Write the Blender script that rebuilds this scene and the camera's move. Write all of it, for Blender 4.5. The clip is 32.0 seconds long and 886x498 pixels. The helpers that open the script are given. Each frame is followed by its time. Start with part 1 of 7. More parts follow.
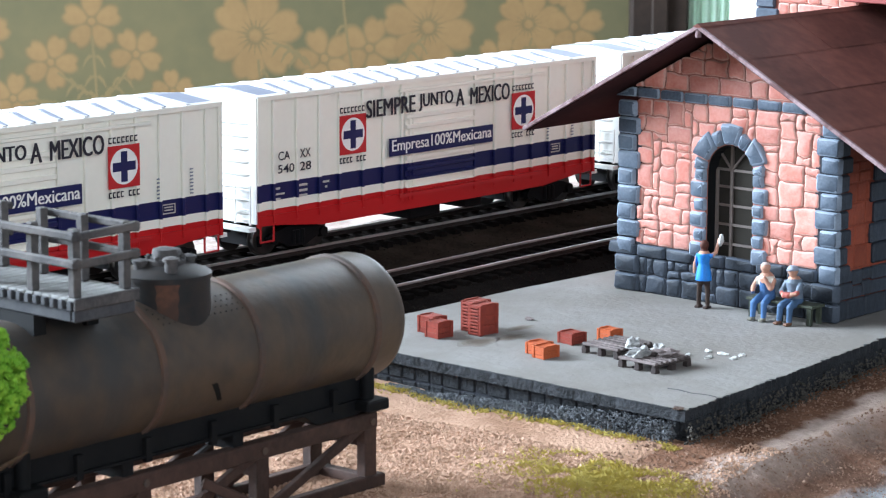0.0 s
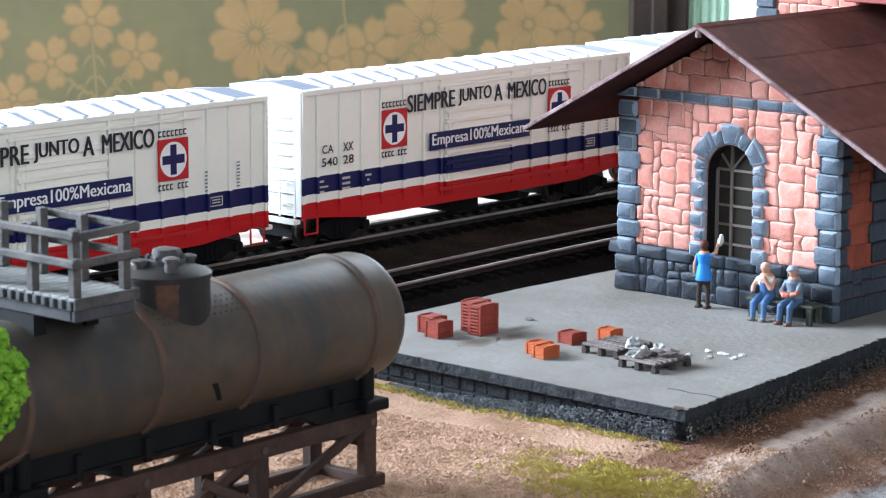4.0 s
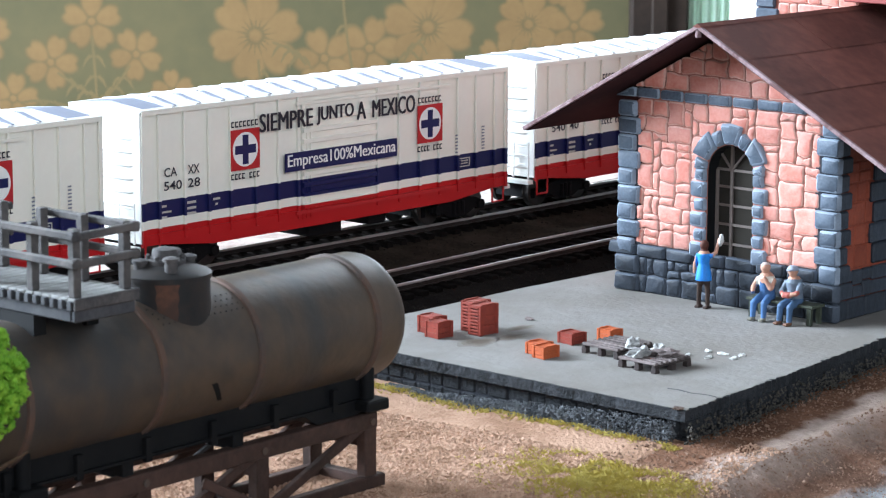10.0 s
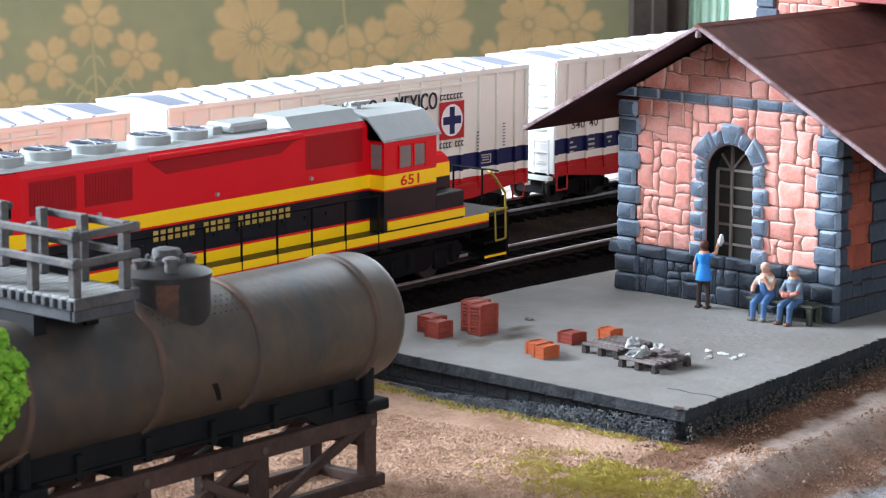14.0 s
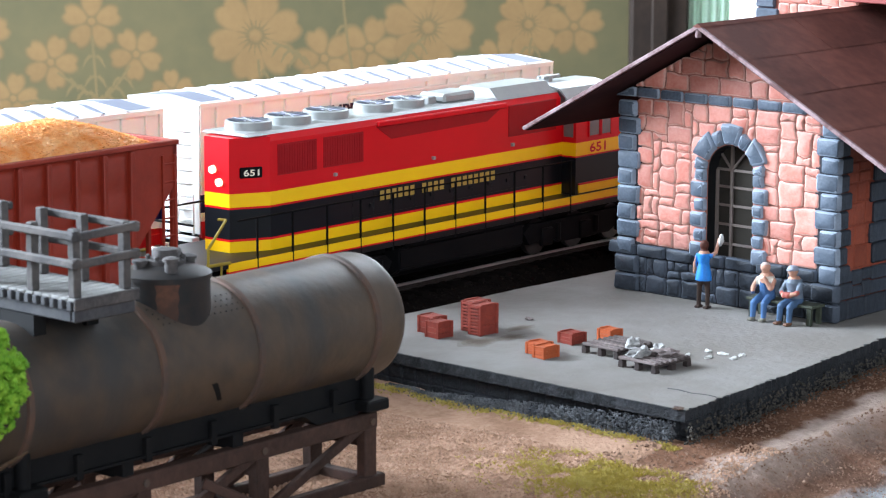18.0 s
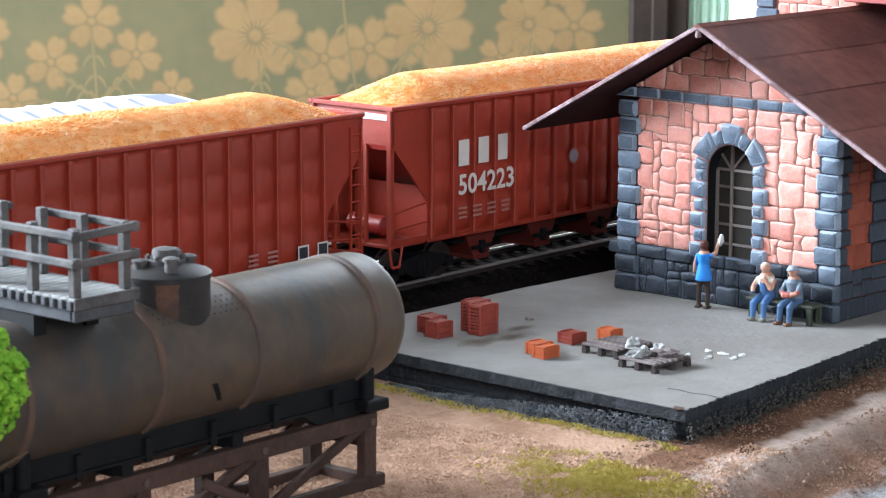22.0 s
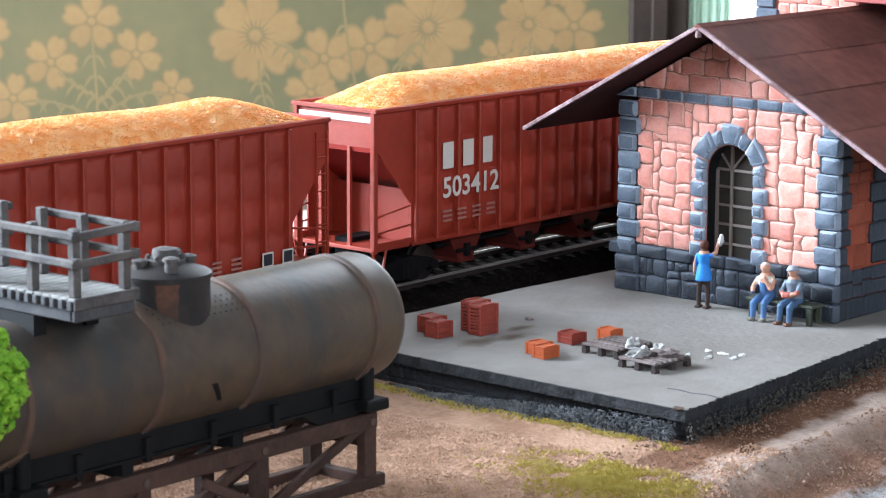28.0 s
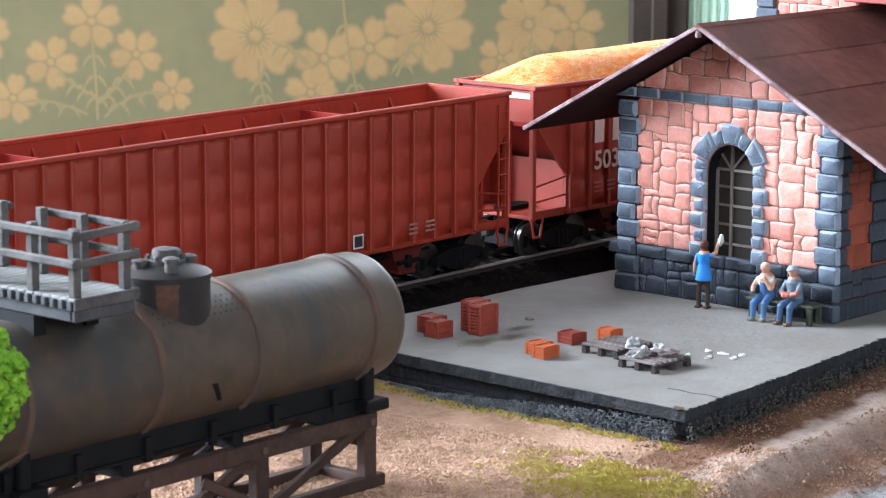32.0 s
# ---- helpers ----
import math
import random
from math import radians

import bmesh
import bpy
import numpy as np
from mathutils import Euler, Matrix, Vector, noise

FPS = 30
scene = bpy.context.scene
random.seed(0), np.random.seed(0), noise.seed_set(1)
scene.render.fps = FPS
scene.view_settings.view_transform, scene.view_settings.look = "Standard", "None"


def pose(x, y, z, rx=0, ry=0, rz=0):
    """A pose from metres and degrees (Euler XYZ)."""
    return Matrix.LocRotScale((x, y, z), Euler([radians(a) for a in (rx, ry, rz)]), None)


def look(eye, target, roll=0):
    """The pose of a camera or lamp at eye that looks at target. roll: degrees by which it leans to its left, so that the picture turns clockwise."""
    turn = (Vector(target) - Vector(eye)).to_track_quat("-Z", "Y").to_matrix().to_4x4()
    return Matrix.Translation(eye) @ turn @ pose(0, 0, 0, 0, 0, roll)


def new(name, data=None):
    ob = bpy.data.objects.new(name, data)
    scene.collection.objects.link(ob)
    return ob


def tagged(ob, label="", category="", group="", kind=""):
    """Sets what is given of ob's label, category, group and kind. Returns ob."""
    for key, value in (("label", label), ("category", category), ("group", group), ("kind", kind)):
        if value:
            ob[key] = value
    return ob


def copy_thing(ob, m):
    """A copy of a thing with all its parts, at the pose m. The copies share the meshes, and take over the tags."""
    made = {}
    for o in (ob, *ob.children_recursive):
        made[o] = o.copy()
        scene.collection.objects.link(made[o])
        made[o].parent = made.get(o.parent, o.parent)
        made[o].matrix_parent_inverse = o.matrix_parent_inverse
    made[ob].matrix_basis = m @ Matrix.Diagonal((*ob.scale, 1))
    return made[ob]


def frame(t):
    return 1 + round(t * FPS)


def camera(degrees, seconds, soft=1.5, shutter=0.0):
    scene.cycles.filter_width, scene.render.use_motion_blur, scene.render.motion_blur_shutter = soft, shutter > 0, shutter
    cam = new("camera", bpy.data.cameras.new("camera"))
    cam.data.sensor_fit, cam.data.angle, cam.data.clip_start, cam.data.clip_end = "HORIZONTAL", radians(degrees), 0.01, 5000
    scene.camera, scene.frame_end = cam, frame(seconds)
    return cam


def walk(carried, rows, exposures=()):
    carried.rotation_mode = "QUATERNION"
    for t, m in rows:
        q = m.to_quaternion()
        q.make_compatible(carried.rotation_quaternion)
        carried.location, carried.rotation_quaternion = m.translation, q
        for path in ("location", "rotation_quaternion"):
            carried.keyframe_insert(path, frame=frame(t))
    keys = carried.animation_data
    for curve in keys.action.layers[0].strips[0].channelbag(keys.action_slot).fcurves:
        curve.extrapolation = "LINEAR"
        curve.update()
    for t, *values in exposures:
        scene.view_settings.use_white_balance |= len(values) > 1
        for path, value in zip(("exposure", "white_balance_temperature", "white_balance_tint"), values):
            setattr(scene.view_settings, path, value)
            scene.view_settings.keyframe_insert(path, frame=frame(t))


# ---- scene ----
# A model railway of scale 1:87. Sizes below are in millimetres and become metres in metres().
MM = 0.001
YAW = 41.852
EYE = (-582.27, -635.08, 158.38)
cam = camera(18.761, 32.0, soft=1.2)
cam.data.dof.use_dof, cam.data.dof.focus_distance, cam.data.dof.aperture_fstop = True, 0.82, 100.0
AIM = pose(EYE[0] * MM, EYE[1] * MM, EYE[2] * MM, 90 - 10.151, 0, YAW - 90) @ pose(0, 0, 0, 0, 0, 0.217)
walk(cam, [(0.0, AIM), (32.0, AIM)], exposures=[(0.0, -0.24, 6150, 12), (12.0, -0.24, 6150, 12), (14.5, -0.15, 6270, 14), (17.5, -0.13, 6270, 14), (19.5, 0.06, 6270, 13), (28.0, 0.12, 6280, 14), (32.0, 0.11, 6280, 15)])


def room(u, v):
    """Where a point of the room lies: u to the side and v ahead of the tripod, in mm."""
    a = radians(YAW)
    return EYE[0] + v * math.cos(a) + u * math.sin(a), EYE[1] + v * math.sin(a) - u * math.cos(a)


# ---- light ----
world = bpy.data.worlds.new("world")
scene.world = world
world.use_nodes = True
sky = world.node_tree.nodes.new("ShaderNodeTexSky")
sky.sky_type, sky.sun_disc = "NISHITA", False
sky.sun_elevation, sky.sun_rotation = radians(40), radians(200)
world.node_tree.links.new(sky.outputs[0], world.node_tree.nodes["Background"].inputs[0])
world.node_tree.nodes["Background"].inputs[1].default_value = 0.1


def window_light(name, u, v, z, aim, width, height, watts, colour):
    lamp = bpy.data.lights.new(name, "AREA")
    lamp.shape, lamp.size, lamp.size_y = "RECTANGLE", width * MM, height * MM
    lamp.energy, lamp.color = watts, colour
    ob = new(name, lamp)
    at = Vector((*room(u, v), z)) * MM
    ob.matrix_world = look(at, Vector((*room(*aim[:2]), aim[2])) * MM)
    return ob


window_light("window_light_side", -2780, 1500, 1150, (0, 1100, 0), 1760, 1710, 740, (0.79, 0.91, 1.0))
window_light("window_light_back", 756, 2880, 800, (600, 0, 100), 960, 1900, 55, (0.82, 0.92, 1.0))
# added fill from behind the tripod, for the faces turned that way
window_light("fill_light_rear", 800, -2580, 1150, (300, 0, 100), 1780, 1100, 68, (0.90, 0.96, 1.0))


# ---- materials ----
def mat(name, colour, rough=0.6, metal=0.0, second=None, scale=40.0, amount=0.5, bump=0.0, bump_scale=400.0, sheen=0.25, vary=0.0, detail=6.0):
    """A painted or natural surface: colour mixed with a second one by large and fine noise, with relief."""
    m = bpy.data.materials.new(name)
    m.use_nodes = True
    n, l = m.node_tree.nodes, m.node_tree.links
    b = n["Principled BSDF"]
    b.inputs["Roughness"].default_value, b.inputs["Metallic"].default_value = rough, metal
    b.inputs["Specular IOR Level"].default_value = sheen
    co = n.new("ShaderNodeTexCoord")
    big, fine = n.new("ShaderNodeTexNoise"), n.new("ShaderNodeTexNoise")
    for t, s in ((big, scale), (fine, scale * 9)):
        t.inputs["Scale"].default_value, t.inputs["Detail"].default_value = s, detail
        l.new(co.outputs["Object"], t.inputs["Vector"])
    add = n.new("ShaderNodeMath")
    add.operation = "MULTIPLY_ADD"
    add.inputs[1].default_value = 0.45
    l.new(fine.outputs[0], add.inputs[0]), l.new(big.outputs[0], add.inputs[2])
    ramp = n.new("ShaderNodeMapRange")
    ramp.inputs[1].default_value, ramp.inputs[2].default_value, ramp.inputs[4].default_value = 0.57, 0.88, amount
    l.new(add.outputs[0], ramp.inputs[0])
    mix = n.new("ShaderNodeMixRGB")
    mix.inputs[1].default_value = (*colour, 1)
    mix.inputs[2].default_value = (*(second or [c * 0.6 for c in colour]), 1)
    l.new(ramp.outputs[0], mix.inputs[0])
    out = mix.outputs[0]
    if vary:
        info, hsv = n.new("ShaderNodeObjectInfo"), n.new("ShaderNodeHueSaturation")
        span = n.new("ShaderNodeMapRange")
        span.inputs[3].default_value, span.inputs[4].default_value = 1 - vary, 1 + vary
        l.new(info.outputs["Random"], span.inputs[0])
        l.new(span.outputs[0], hsv.inputs["Value"]), l.new(out, hsv.inputs["Color"])
        out = hsv.outputs[0]
    l.new(out, b.inputs["Base Color"])
    if bump:
        t, k = n.new("ShaderNodeTexNoise"), n.new("ShaderNodeBump")
        t.inputs["Scale"].default_value, t.inputs["Detail"].default_value = bump_scale, 5
        k.inputs["Strength"].default_value, k.inputs["Distance"].default_value = bump, 0.0008
        l.new(co.outputs["Object"], t.inputs["Vector"]), l.new(t.outputs[0], k.inputs["Height"])
        l.new(k.outputs[0], b.inputs["Normal"])
    return m


def banded(name, bands, axis="Z", rough=0.4, grime=None, amount=0.25, scale=60.0):
    """Paint in bands: rows of (height in mm from which it holds, colour), lowest first."""
    m = mat(name, bands[0][1], rough, 0, scale=scale, amount=amount)
    n, l = m.node_tree.nodes, m.node_tree.links
    mix = [k for k in n if k.type == "MIX_RGB"][0]
    co = [k for k in n if k.type == "TEX_COORD"][0]
    xyz = n.new("ShaderNodeSeparateXYZ")
    l.new(co.outputs["Object"], xyz.inputs[0])
    out = None
    for h, c in bands:
        if out is None:
            rgb = n.new("ShaderNodeRGB")
            rgb.outputs[0].default_value = (*c, 1)
            out = rgb.outputs[0]
            continue
        gt, step = n.new("ShaderNodeMath"), n.new("ShaderNodeMixRGB")
        gt.operation, gt.inputs[1].default_value = "GREATER_THAN", h * MM
        l.new(xyz.outputs[axis], gt.inputs[0]), l.new(gt.outputs[0], step.inputs[0])
        l.new(out, step.inputs[1])
        step.inputs[2].default_value = (*c, 1)
        out = step.outputs[0]
    l.new(out, mix.inputs[1])
    if grime:
        mix.inputs[2].default_value = (*grime, 1)
    else:
        dark = n.new("ShaderNodeMixRGB")
        dark.blend_type, dark.inputs[0].default_value = "MULTIPLY", 1
        dark.inputs[2].default_value = (0.75, 0.72, 0.7, 1)
        l.new(out, dark.inputs[1]), l.new(dark.outputs[0], mix.inputs[2])
    return m


# ---- shapes ----
class Shape:
    """Collects faces in mm and turns them into one mesh in metres."""

    def __init__(self):
        self.v, self.f, self.smooth = [], [], []

    def add(self, verts, faces, smooth=False, m=None):
        k = len(self.v)
        for p in verts:
            p = Vector(p)
            self.v.append(m @ p if m else p)
        for f in faces:
            self.f.append([k + i for i in f])
            self.smooth.append(smooth)
        return self

    def box(self, x0, x1, y0, y1, z0, z1, c=0.0, m=None):
        """A box, with its edges cut by c."""
        if not c:
            p = [(x, y, z) for x in (x0, x1) for y in (y0, y1) for z in (z0, z1)]
            return self.add(p, [(0, 1, 3, 2), (4, 6, 7, 5), (0, 4, 5, 1), (2, 3, 7, 6), (0, 2, 6, 4), (1, 5, 7, 3)], m=m)
        bm = bmesh.new()
        bmesh.ops.create_cube(bm, size=1)
        for q in bm.verts:
            q.co = ((x0 + x1) / 2 + q.co.x * (x1 - x0), (y0 + y1) / 2 + q.co.y * (y1 - y0), (z0 + z1) / 2 + q.co.z * (z1 - z0))
        bmesh.ops.bevel(bm, geom=bm.edges[:], offset=c, segments=1, affect="EDGES")
        bm.verts.index_update()
        self.add([q.co.copy() for q in bm.verts], [[q.index for q in f.verts] for f in bm.faces], m=m)
        bm.free()
        return self

    def prism(self, outline, a, b, axis="y", m=None, smooth=False):
        """An outline of two coordinates, drawn out from a to b along the third axis."""
        put = {"x": lambda p, q, k: (k, p, q), "y": lambda p, q, k: (p, k, q), "z": lambda p, q, k: (p, q, k)}[axis]
        n = len(outline)
        v = [put(p, q, a) for p, q in outline] + [put(p, q, b) for p, q in outline]
        self.add(v, [(i, (i + 1) % n, n + (i + 1) % n, n + i) for i in range(n)], smooth, m)
        return self.add(v, [tuple(range(n))[::-1], tuple(range(n, 2 * n))], False, m)

    def lathe(self, rows, at=(0, 0, 0), axis="z", n=24, m=None, smooth=True, sweep=1.0):
        """Rows of (radius, height) turned about an axis through at."""
        v = []
        for r, h in rows:
            for i in range(n):
                a = 2 * math.pi * i / n * sweep
                c, s = r * math.cos(a), r * math.sin(a)
                p = {"z": (c, s, h), "x": (h, c, s), "y": (s, h, c)}[axis]
                v.append((p[0] + at[0], p[1] + at[1], p[2] + at[2]))
        f = [(j * n + i, j * n + (i + 1) % n, (j + 1) * n + (i + 1) % n, (j + 1) * n + i) for j in range(len(rows) - 1) for i in range(n)]
        self.add(v, f, smooth, m)
        caps = []
        if rows[0][0] > 1e-6:
            caps.append(tuple(range(n))[::-1])
        if rows[-1][0] > 1e-6:
            caps.append(tuple(range((len(rows) - 1) * n, len(rows) * n)))
        return self.add(v, caps, False, m) if caps else self

    def rod(self, a, b, r, n=8, m=None):
        """A round bar from a to b."""
        a, b = Vector(a), Vector(b)
        q = (b - a).to_track_quat("Z", "Y").to_matrix().to_4x4()
        t = Matrix.Translation(a) @ q
        return self.lathe([(r, 0), (r, (b - a).length)], n=n, m=(m @ t) if m else t)

    def bar(self, a, b, w, h, m=None, c=0.0):
        """A squared bar from a to b, w wide and h high."""
        a, b = Vector(a), Vector(b)
        d = b - a
        q = d.to_track_quat("X", "Z").to_matrix().to_4x4()
        t = Matrix.Translation(a) @ q
        return self.box(0, d.length, -w / 2, w / 2, -h / 2, h / 2, c, (m @ t) if m else t)

    def pipe(self, pts, r, n=6, m=None):
        for a, b in zip(pts, pts[1:]):
            self.rod(a, b, r, n, m)
        return self

    def mesh(self, name, bevel=0.0, soft=False):
        me = bpy.data.meshes.new(name)
        me.from_pydata([p * MM for p in self.v], [], self.f)
        me.polygons.foreach_set("use_smooth", [soft or s for s in self.smooth])
        bm = bmesh.new()
        bm.from_mesh(me)
        bmesh.ops.remove_doubles(bm, verts=bm.verts, dist=1e-6)
        bmesh.ops.recalc_face_normals(bm, faces=bm.faces)
        if bevel:
            edges = [e for e in bm.edges if len(e.link_faces) == 2 and e.calc_face_angle(0) > 0.6]
            bmesh.ops.bevel(bm, geom=edges, offset=bevel * MM, segments=2, affect="EDGES", clamp_overlap=True)
        bm.to_mesh(me)
        bm.free()
        if any(self.smooth) and not soft:
            me.set_sharp_from_angle(angle=radians(38))
        return me


def thing(name, label, category, m=None, group="", kind=""):
    """An empty at a thing's base, for its parts."""
    ob = new(name)
    ob.empty_display_size = 0.01
    if m:
        ob.matrix_world = m
    return tagged(ob, label, category, group, kind)


def at(x, y, z, rz=0, rx=0, ry=0):
    return pose(x * MM, y * MM, z * MM, rx, ry, rz)


def part(name, shape, material, parent, label="", bevel=0.0, m=None, soft=False, kind=""):
    """One mesh under a thing or a part; shape is a Shape or a mesh to share."""
    me = shape if isinstance(shape, bpy.types.Mesh) else shape.mesh(name, bevel, soft)
    if material and not me.materials:
        me.materials.append(material)
    ob = new(name, me)
    ob.parent = parent
    if m:
        ob.matrix_basis = m
    return tagged(ob, label, kind=kind)


def solo(name, shape, material, label, category, m=None, kind="", bevel=0.0, group="", soft=False):
    """A thing of one mesh."""
    ob = part(name, shape, material, None, label, bevel, m, soft)
    return tagged(ob, "", category, group, kind)


def letters(text, size, width, depth=0.12, bold=0.0, fat=0.0):
    """Lettering in the built-in font, of a cap height and an overall width in mm, lying in the x-z plane."""
    cu = bpy.data.curves.new("lettering", "FONT")
    cu.body, cu.size, cu.extrude, cu.resolution_u, cu.offset = text, 1, 0, 3, bold
    ob = bpy.data.objects.new("lettering", cu)
    scene.collection.objects.link(ob)
    bpy.context.view_layer.update()
    me = bpy.data.meshes.new_from_object(ob.evaluated_get(bpy.context.evaluated_depsgraph_get()))
    bpy.data.objects.remove(ob)
    bpy.data.curves.remove(cu)
    xs, ys = [q.co.x for q in me.vertices], [q.co.y for q in me.vertices]
    for q in me.vertices:
        q.co = ((q.co.x - min(xs)) / (max(xs) - min(xs)) * width * MM, -depth * MM, (q.co.y - min(ys)) / (max(ys) - min(ys)) * size * MM)
    if not fat:
        return me
    # a second and third strike of the stamp thicken the strokes
    v, f = [q.co.copy() for q in me.vertices], [list(g.vertices) for g in me.polygons]
    out = bpy.data.meshes.new("lettering")
    verts, faces = [], []
    for k, dx in enumerate((-fat, 0, fat)):
        faces += [[i + len(verts) for i in g] for g in f]
        verts += [c + Vector((dx * MM, -0.006 * MM * k, 0)) for c in v]
    out.from_pydata(verts, [], faces)
    return out


M_FLOOR = mat("floor_boards", (0.11, 0.065, 0.04), 0.5, second=(0.06, 0.036, 0.022), scale=3, amount=0.8, bump=0.2, bump_scale=30)
M_PLASTER = mat("room_plaster", (0.22, 0.22, 0.216), 0.8, second=(0.18, 0.18, 0.176), scale=2, amount=0.5, bump=0.1)
M_CEILING = mat("ceiling_paint", (0.27, 0.27, 0.27), 0.9, second=(0.23, 0.23, 0.23), scale=2, amount=0.5)
M_DARKWOOD = mat("dark_window_wood", (0.022, 0.016, 0.013), 0.55, second=(0.045, 0.030, 0.023), scale=14, amount=0.6, bump=0.15, sheen=0.1)
M_FLOWER = mat("wallpaper_flower", (0.35, 0.205, 0.062), 0.6, second=(0.29, 0.18, 0.062), scale=18, amount=0.8)
M_STEM = mat("wallpaper_stem", (0.150, 0.108, 0.047), 0.6, second=(0.126, 0.097, 0.044), scale=18, amount=0.8)
M_CURTAIN = mat("curtain_cloth", (0.50, 0.62, 0.53), 0.8, second=(0.60, 0.70, 0.62), scale=8, amount=0.6)
def see_through(m, share):
    """Thin cloth: part of the light comes through."""
    n, l = m.node_tree.nodes, m.node_tree.links
    b, t, x, o = n["Principled BSDF"], n.new("ShaderNodeBsdfTranslucent"), n.new("ShaderNodeMixShader"), n["Material Output"]
    l.new(b.inputs["Base Color"].links[0].from_socket, t.inputs[0])
    x.inputs[0].default_value = share
    l.new(b.outputs[0], x.inputs[1]), l.new(t.outputs[0], x.inputs[2]), l.new(x.outputs[0], o.inputs[0])


see_through(M_CURTAIN, 0.5)
M_SKYLIGHT = mat("overcast_sky", (0.8, 0.85, 0.9), 1.0, scale=1, amount=0.1)
M_SKYLIGHT.node_tree.nodes["Principled BSDF"].inputs["Emission Color"].default_value = (0.90, 0.96, 1.0, 1)
M_SKYLIGHT.node_tree.nodes["Principled BSDF"].inputs["Emission Strength"].default_value = 2.2
M_PLY = mat("board_edge", (0.35, 0.24, 0.14), 0.6, second=(0.22, 0.15, 0.09), scale=6, amount=0.7)


def paper():
    """Dull green wallpaper with a soft lighter bloom."""
    return mat("wallpaper", (0.105, 0.089, 0.041), 0.7, second=(0.081, 0.074, 0.036), scale=5, amount=0.9, bump=0.1, bump_scale=900)


M_PAPER = paper()

# ---- the room ----
RU0, RU1, RV0, RV1, RZ0, RZ1 = -2800.0, 2200.0, -2600.0, 2900.0, -900.0, 2300.0
ROOM = Matrix.Translation(Vector((EYE[0], EYE[1], 0)) * MM) @ pose(0, 0, 0, 0, 0, YAW - 90)


def slab(name, u0, u1, v0, v1, z0, z1, material, label, category="wall"):
    return solo(name, Shape().box(u0, u1, v0, v1, z0, z1), material, label, category, ROOM, "structure")


def pierced_wall(name, u0, u1, z0, z1, holes, thick, m, material, label):
    """A wall in its own plane with openings (u0, u1, z0, z1) cut through it."""
    s = Shape()
    us = sorted({u0, u1, *[h[0] for h in holes], *[h[1] for h in holes]})
    zs = sorted({z0, z1, *[h[2] for h in holes], *[h[3] for h in holes]})
    for a, b in zip(us, us[1:]):
        for c, d in zip(zs, zs[1:]):
            if not any(h[0] <= a and b <= h[1] and h[2] <= c and d <= h[3] for h in holes):
                s.box(a, b, 0, thick, c, d)
    return solo(name, s, material, label, "wall", m, "structure")


FEATHER = []
for k in (0.16, 0.34, 0.52, 0.70, 0.86, 1.0):
    a, b = (0.102, 0.086, 0.040), (0.202, 0.126, 0.052)
    c = [p + (q - p) * k for p, q in zip(a, b)]
    FEATHER.append(mat("wallpaper_print", c, 0.7, second=[q * 0.84 for q in c], scale=18, amount=0.8))


def flower(r, petals, grand):
    """A flat printed flower of separate rounded petals round a small eye, its print soft at the edges."""
    v, f, slot = [], [], []

    def leaf(pts, y, m):
        k = len(v)
        v.extend(Vector((p, y, q)) * MM for p, q in pts)
        f.append(list(range(k, k + len(pts))))
        slot.append(m)

    for layer, grow in enumerate((3.4, 2.4, 1.4, 0.4, -0.7, -1.8)):
        for i in range(petals):
            a0 = 2 * math.pi * i / petals + 0.3
            mid, ra, rt = (0.60 * r, 0.42 * r + grow, (0.40 if grand else 0.40) * r + grow)
            pts = []
            for j in range(28):
                t = 2 * math.pi * j / 28
                e, g = math.cos(t), math.sin(t)
                e *= 1 - 0.24 * math.exp(-(g / 0.26) ** 2) if e > 0 else 1.0
                rad, tan = mid + ra * e, rt * g * (0.80 + 0.2 * e)
                pts.append((rad * math.cos(a0) - tan * math.sin(a0), rad * math.sin(a0) + tan * math.cos(a0)))
            leaf(pts, -0.01 - 0.012 * layer - 0.0015 * i, layer)
    for i in range(petals * (3 if grand else 1)):
        a0 = 2 * math.pi * (i + 0.5) / petals / (3 if grand else 1) + 0.3
        c, d, w, l = math.cos(a0), math.sin(a0), 0.022 * r, (0.46 if grand else 0.34) * r
        leaf([(0.10 * r * c - w * d, 0.10 * r * d + w * c), (0.10 * r * c + w * d, 0.10 * r * d - w * c), (l * c, l * d)], -0.085 - 0.0008 * i, 1)
    for layer, q in ((1, 0.19), (3, 0.15), (5, 0.11)):
        leaf([(q * r * math.cos(j * math.pi / 9), q * r * math.sin(j * math.pi / 9)) for j in range(18)], -0.11 - 0.004 * layer, layer)
    me = bpy.data.meshes.new("printed_flower")
    me.from_pydata(v, [], f)
    for m in FEATHER:
        me.materials.append(m)
    me.polygons.foreach_set("material_index", slot)
    return me


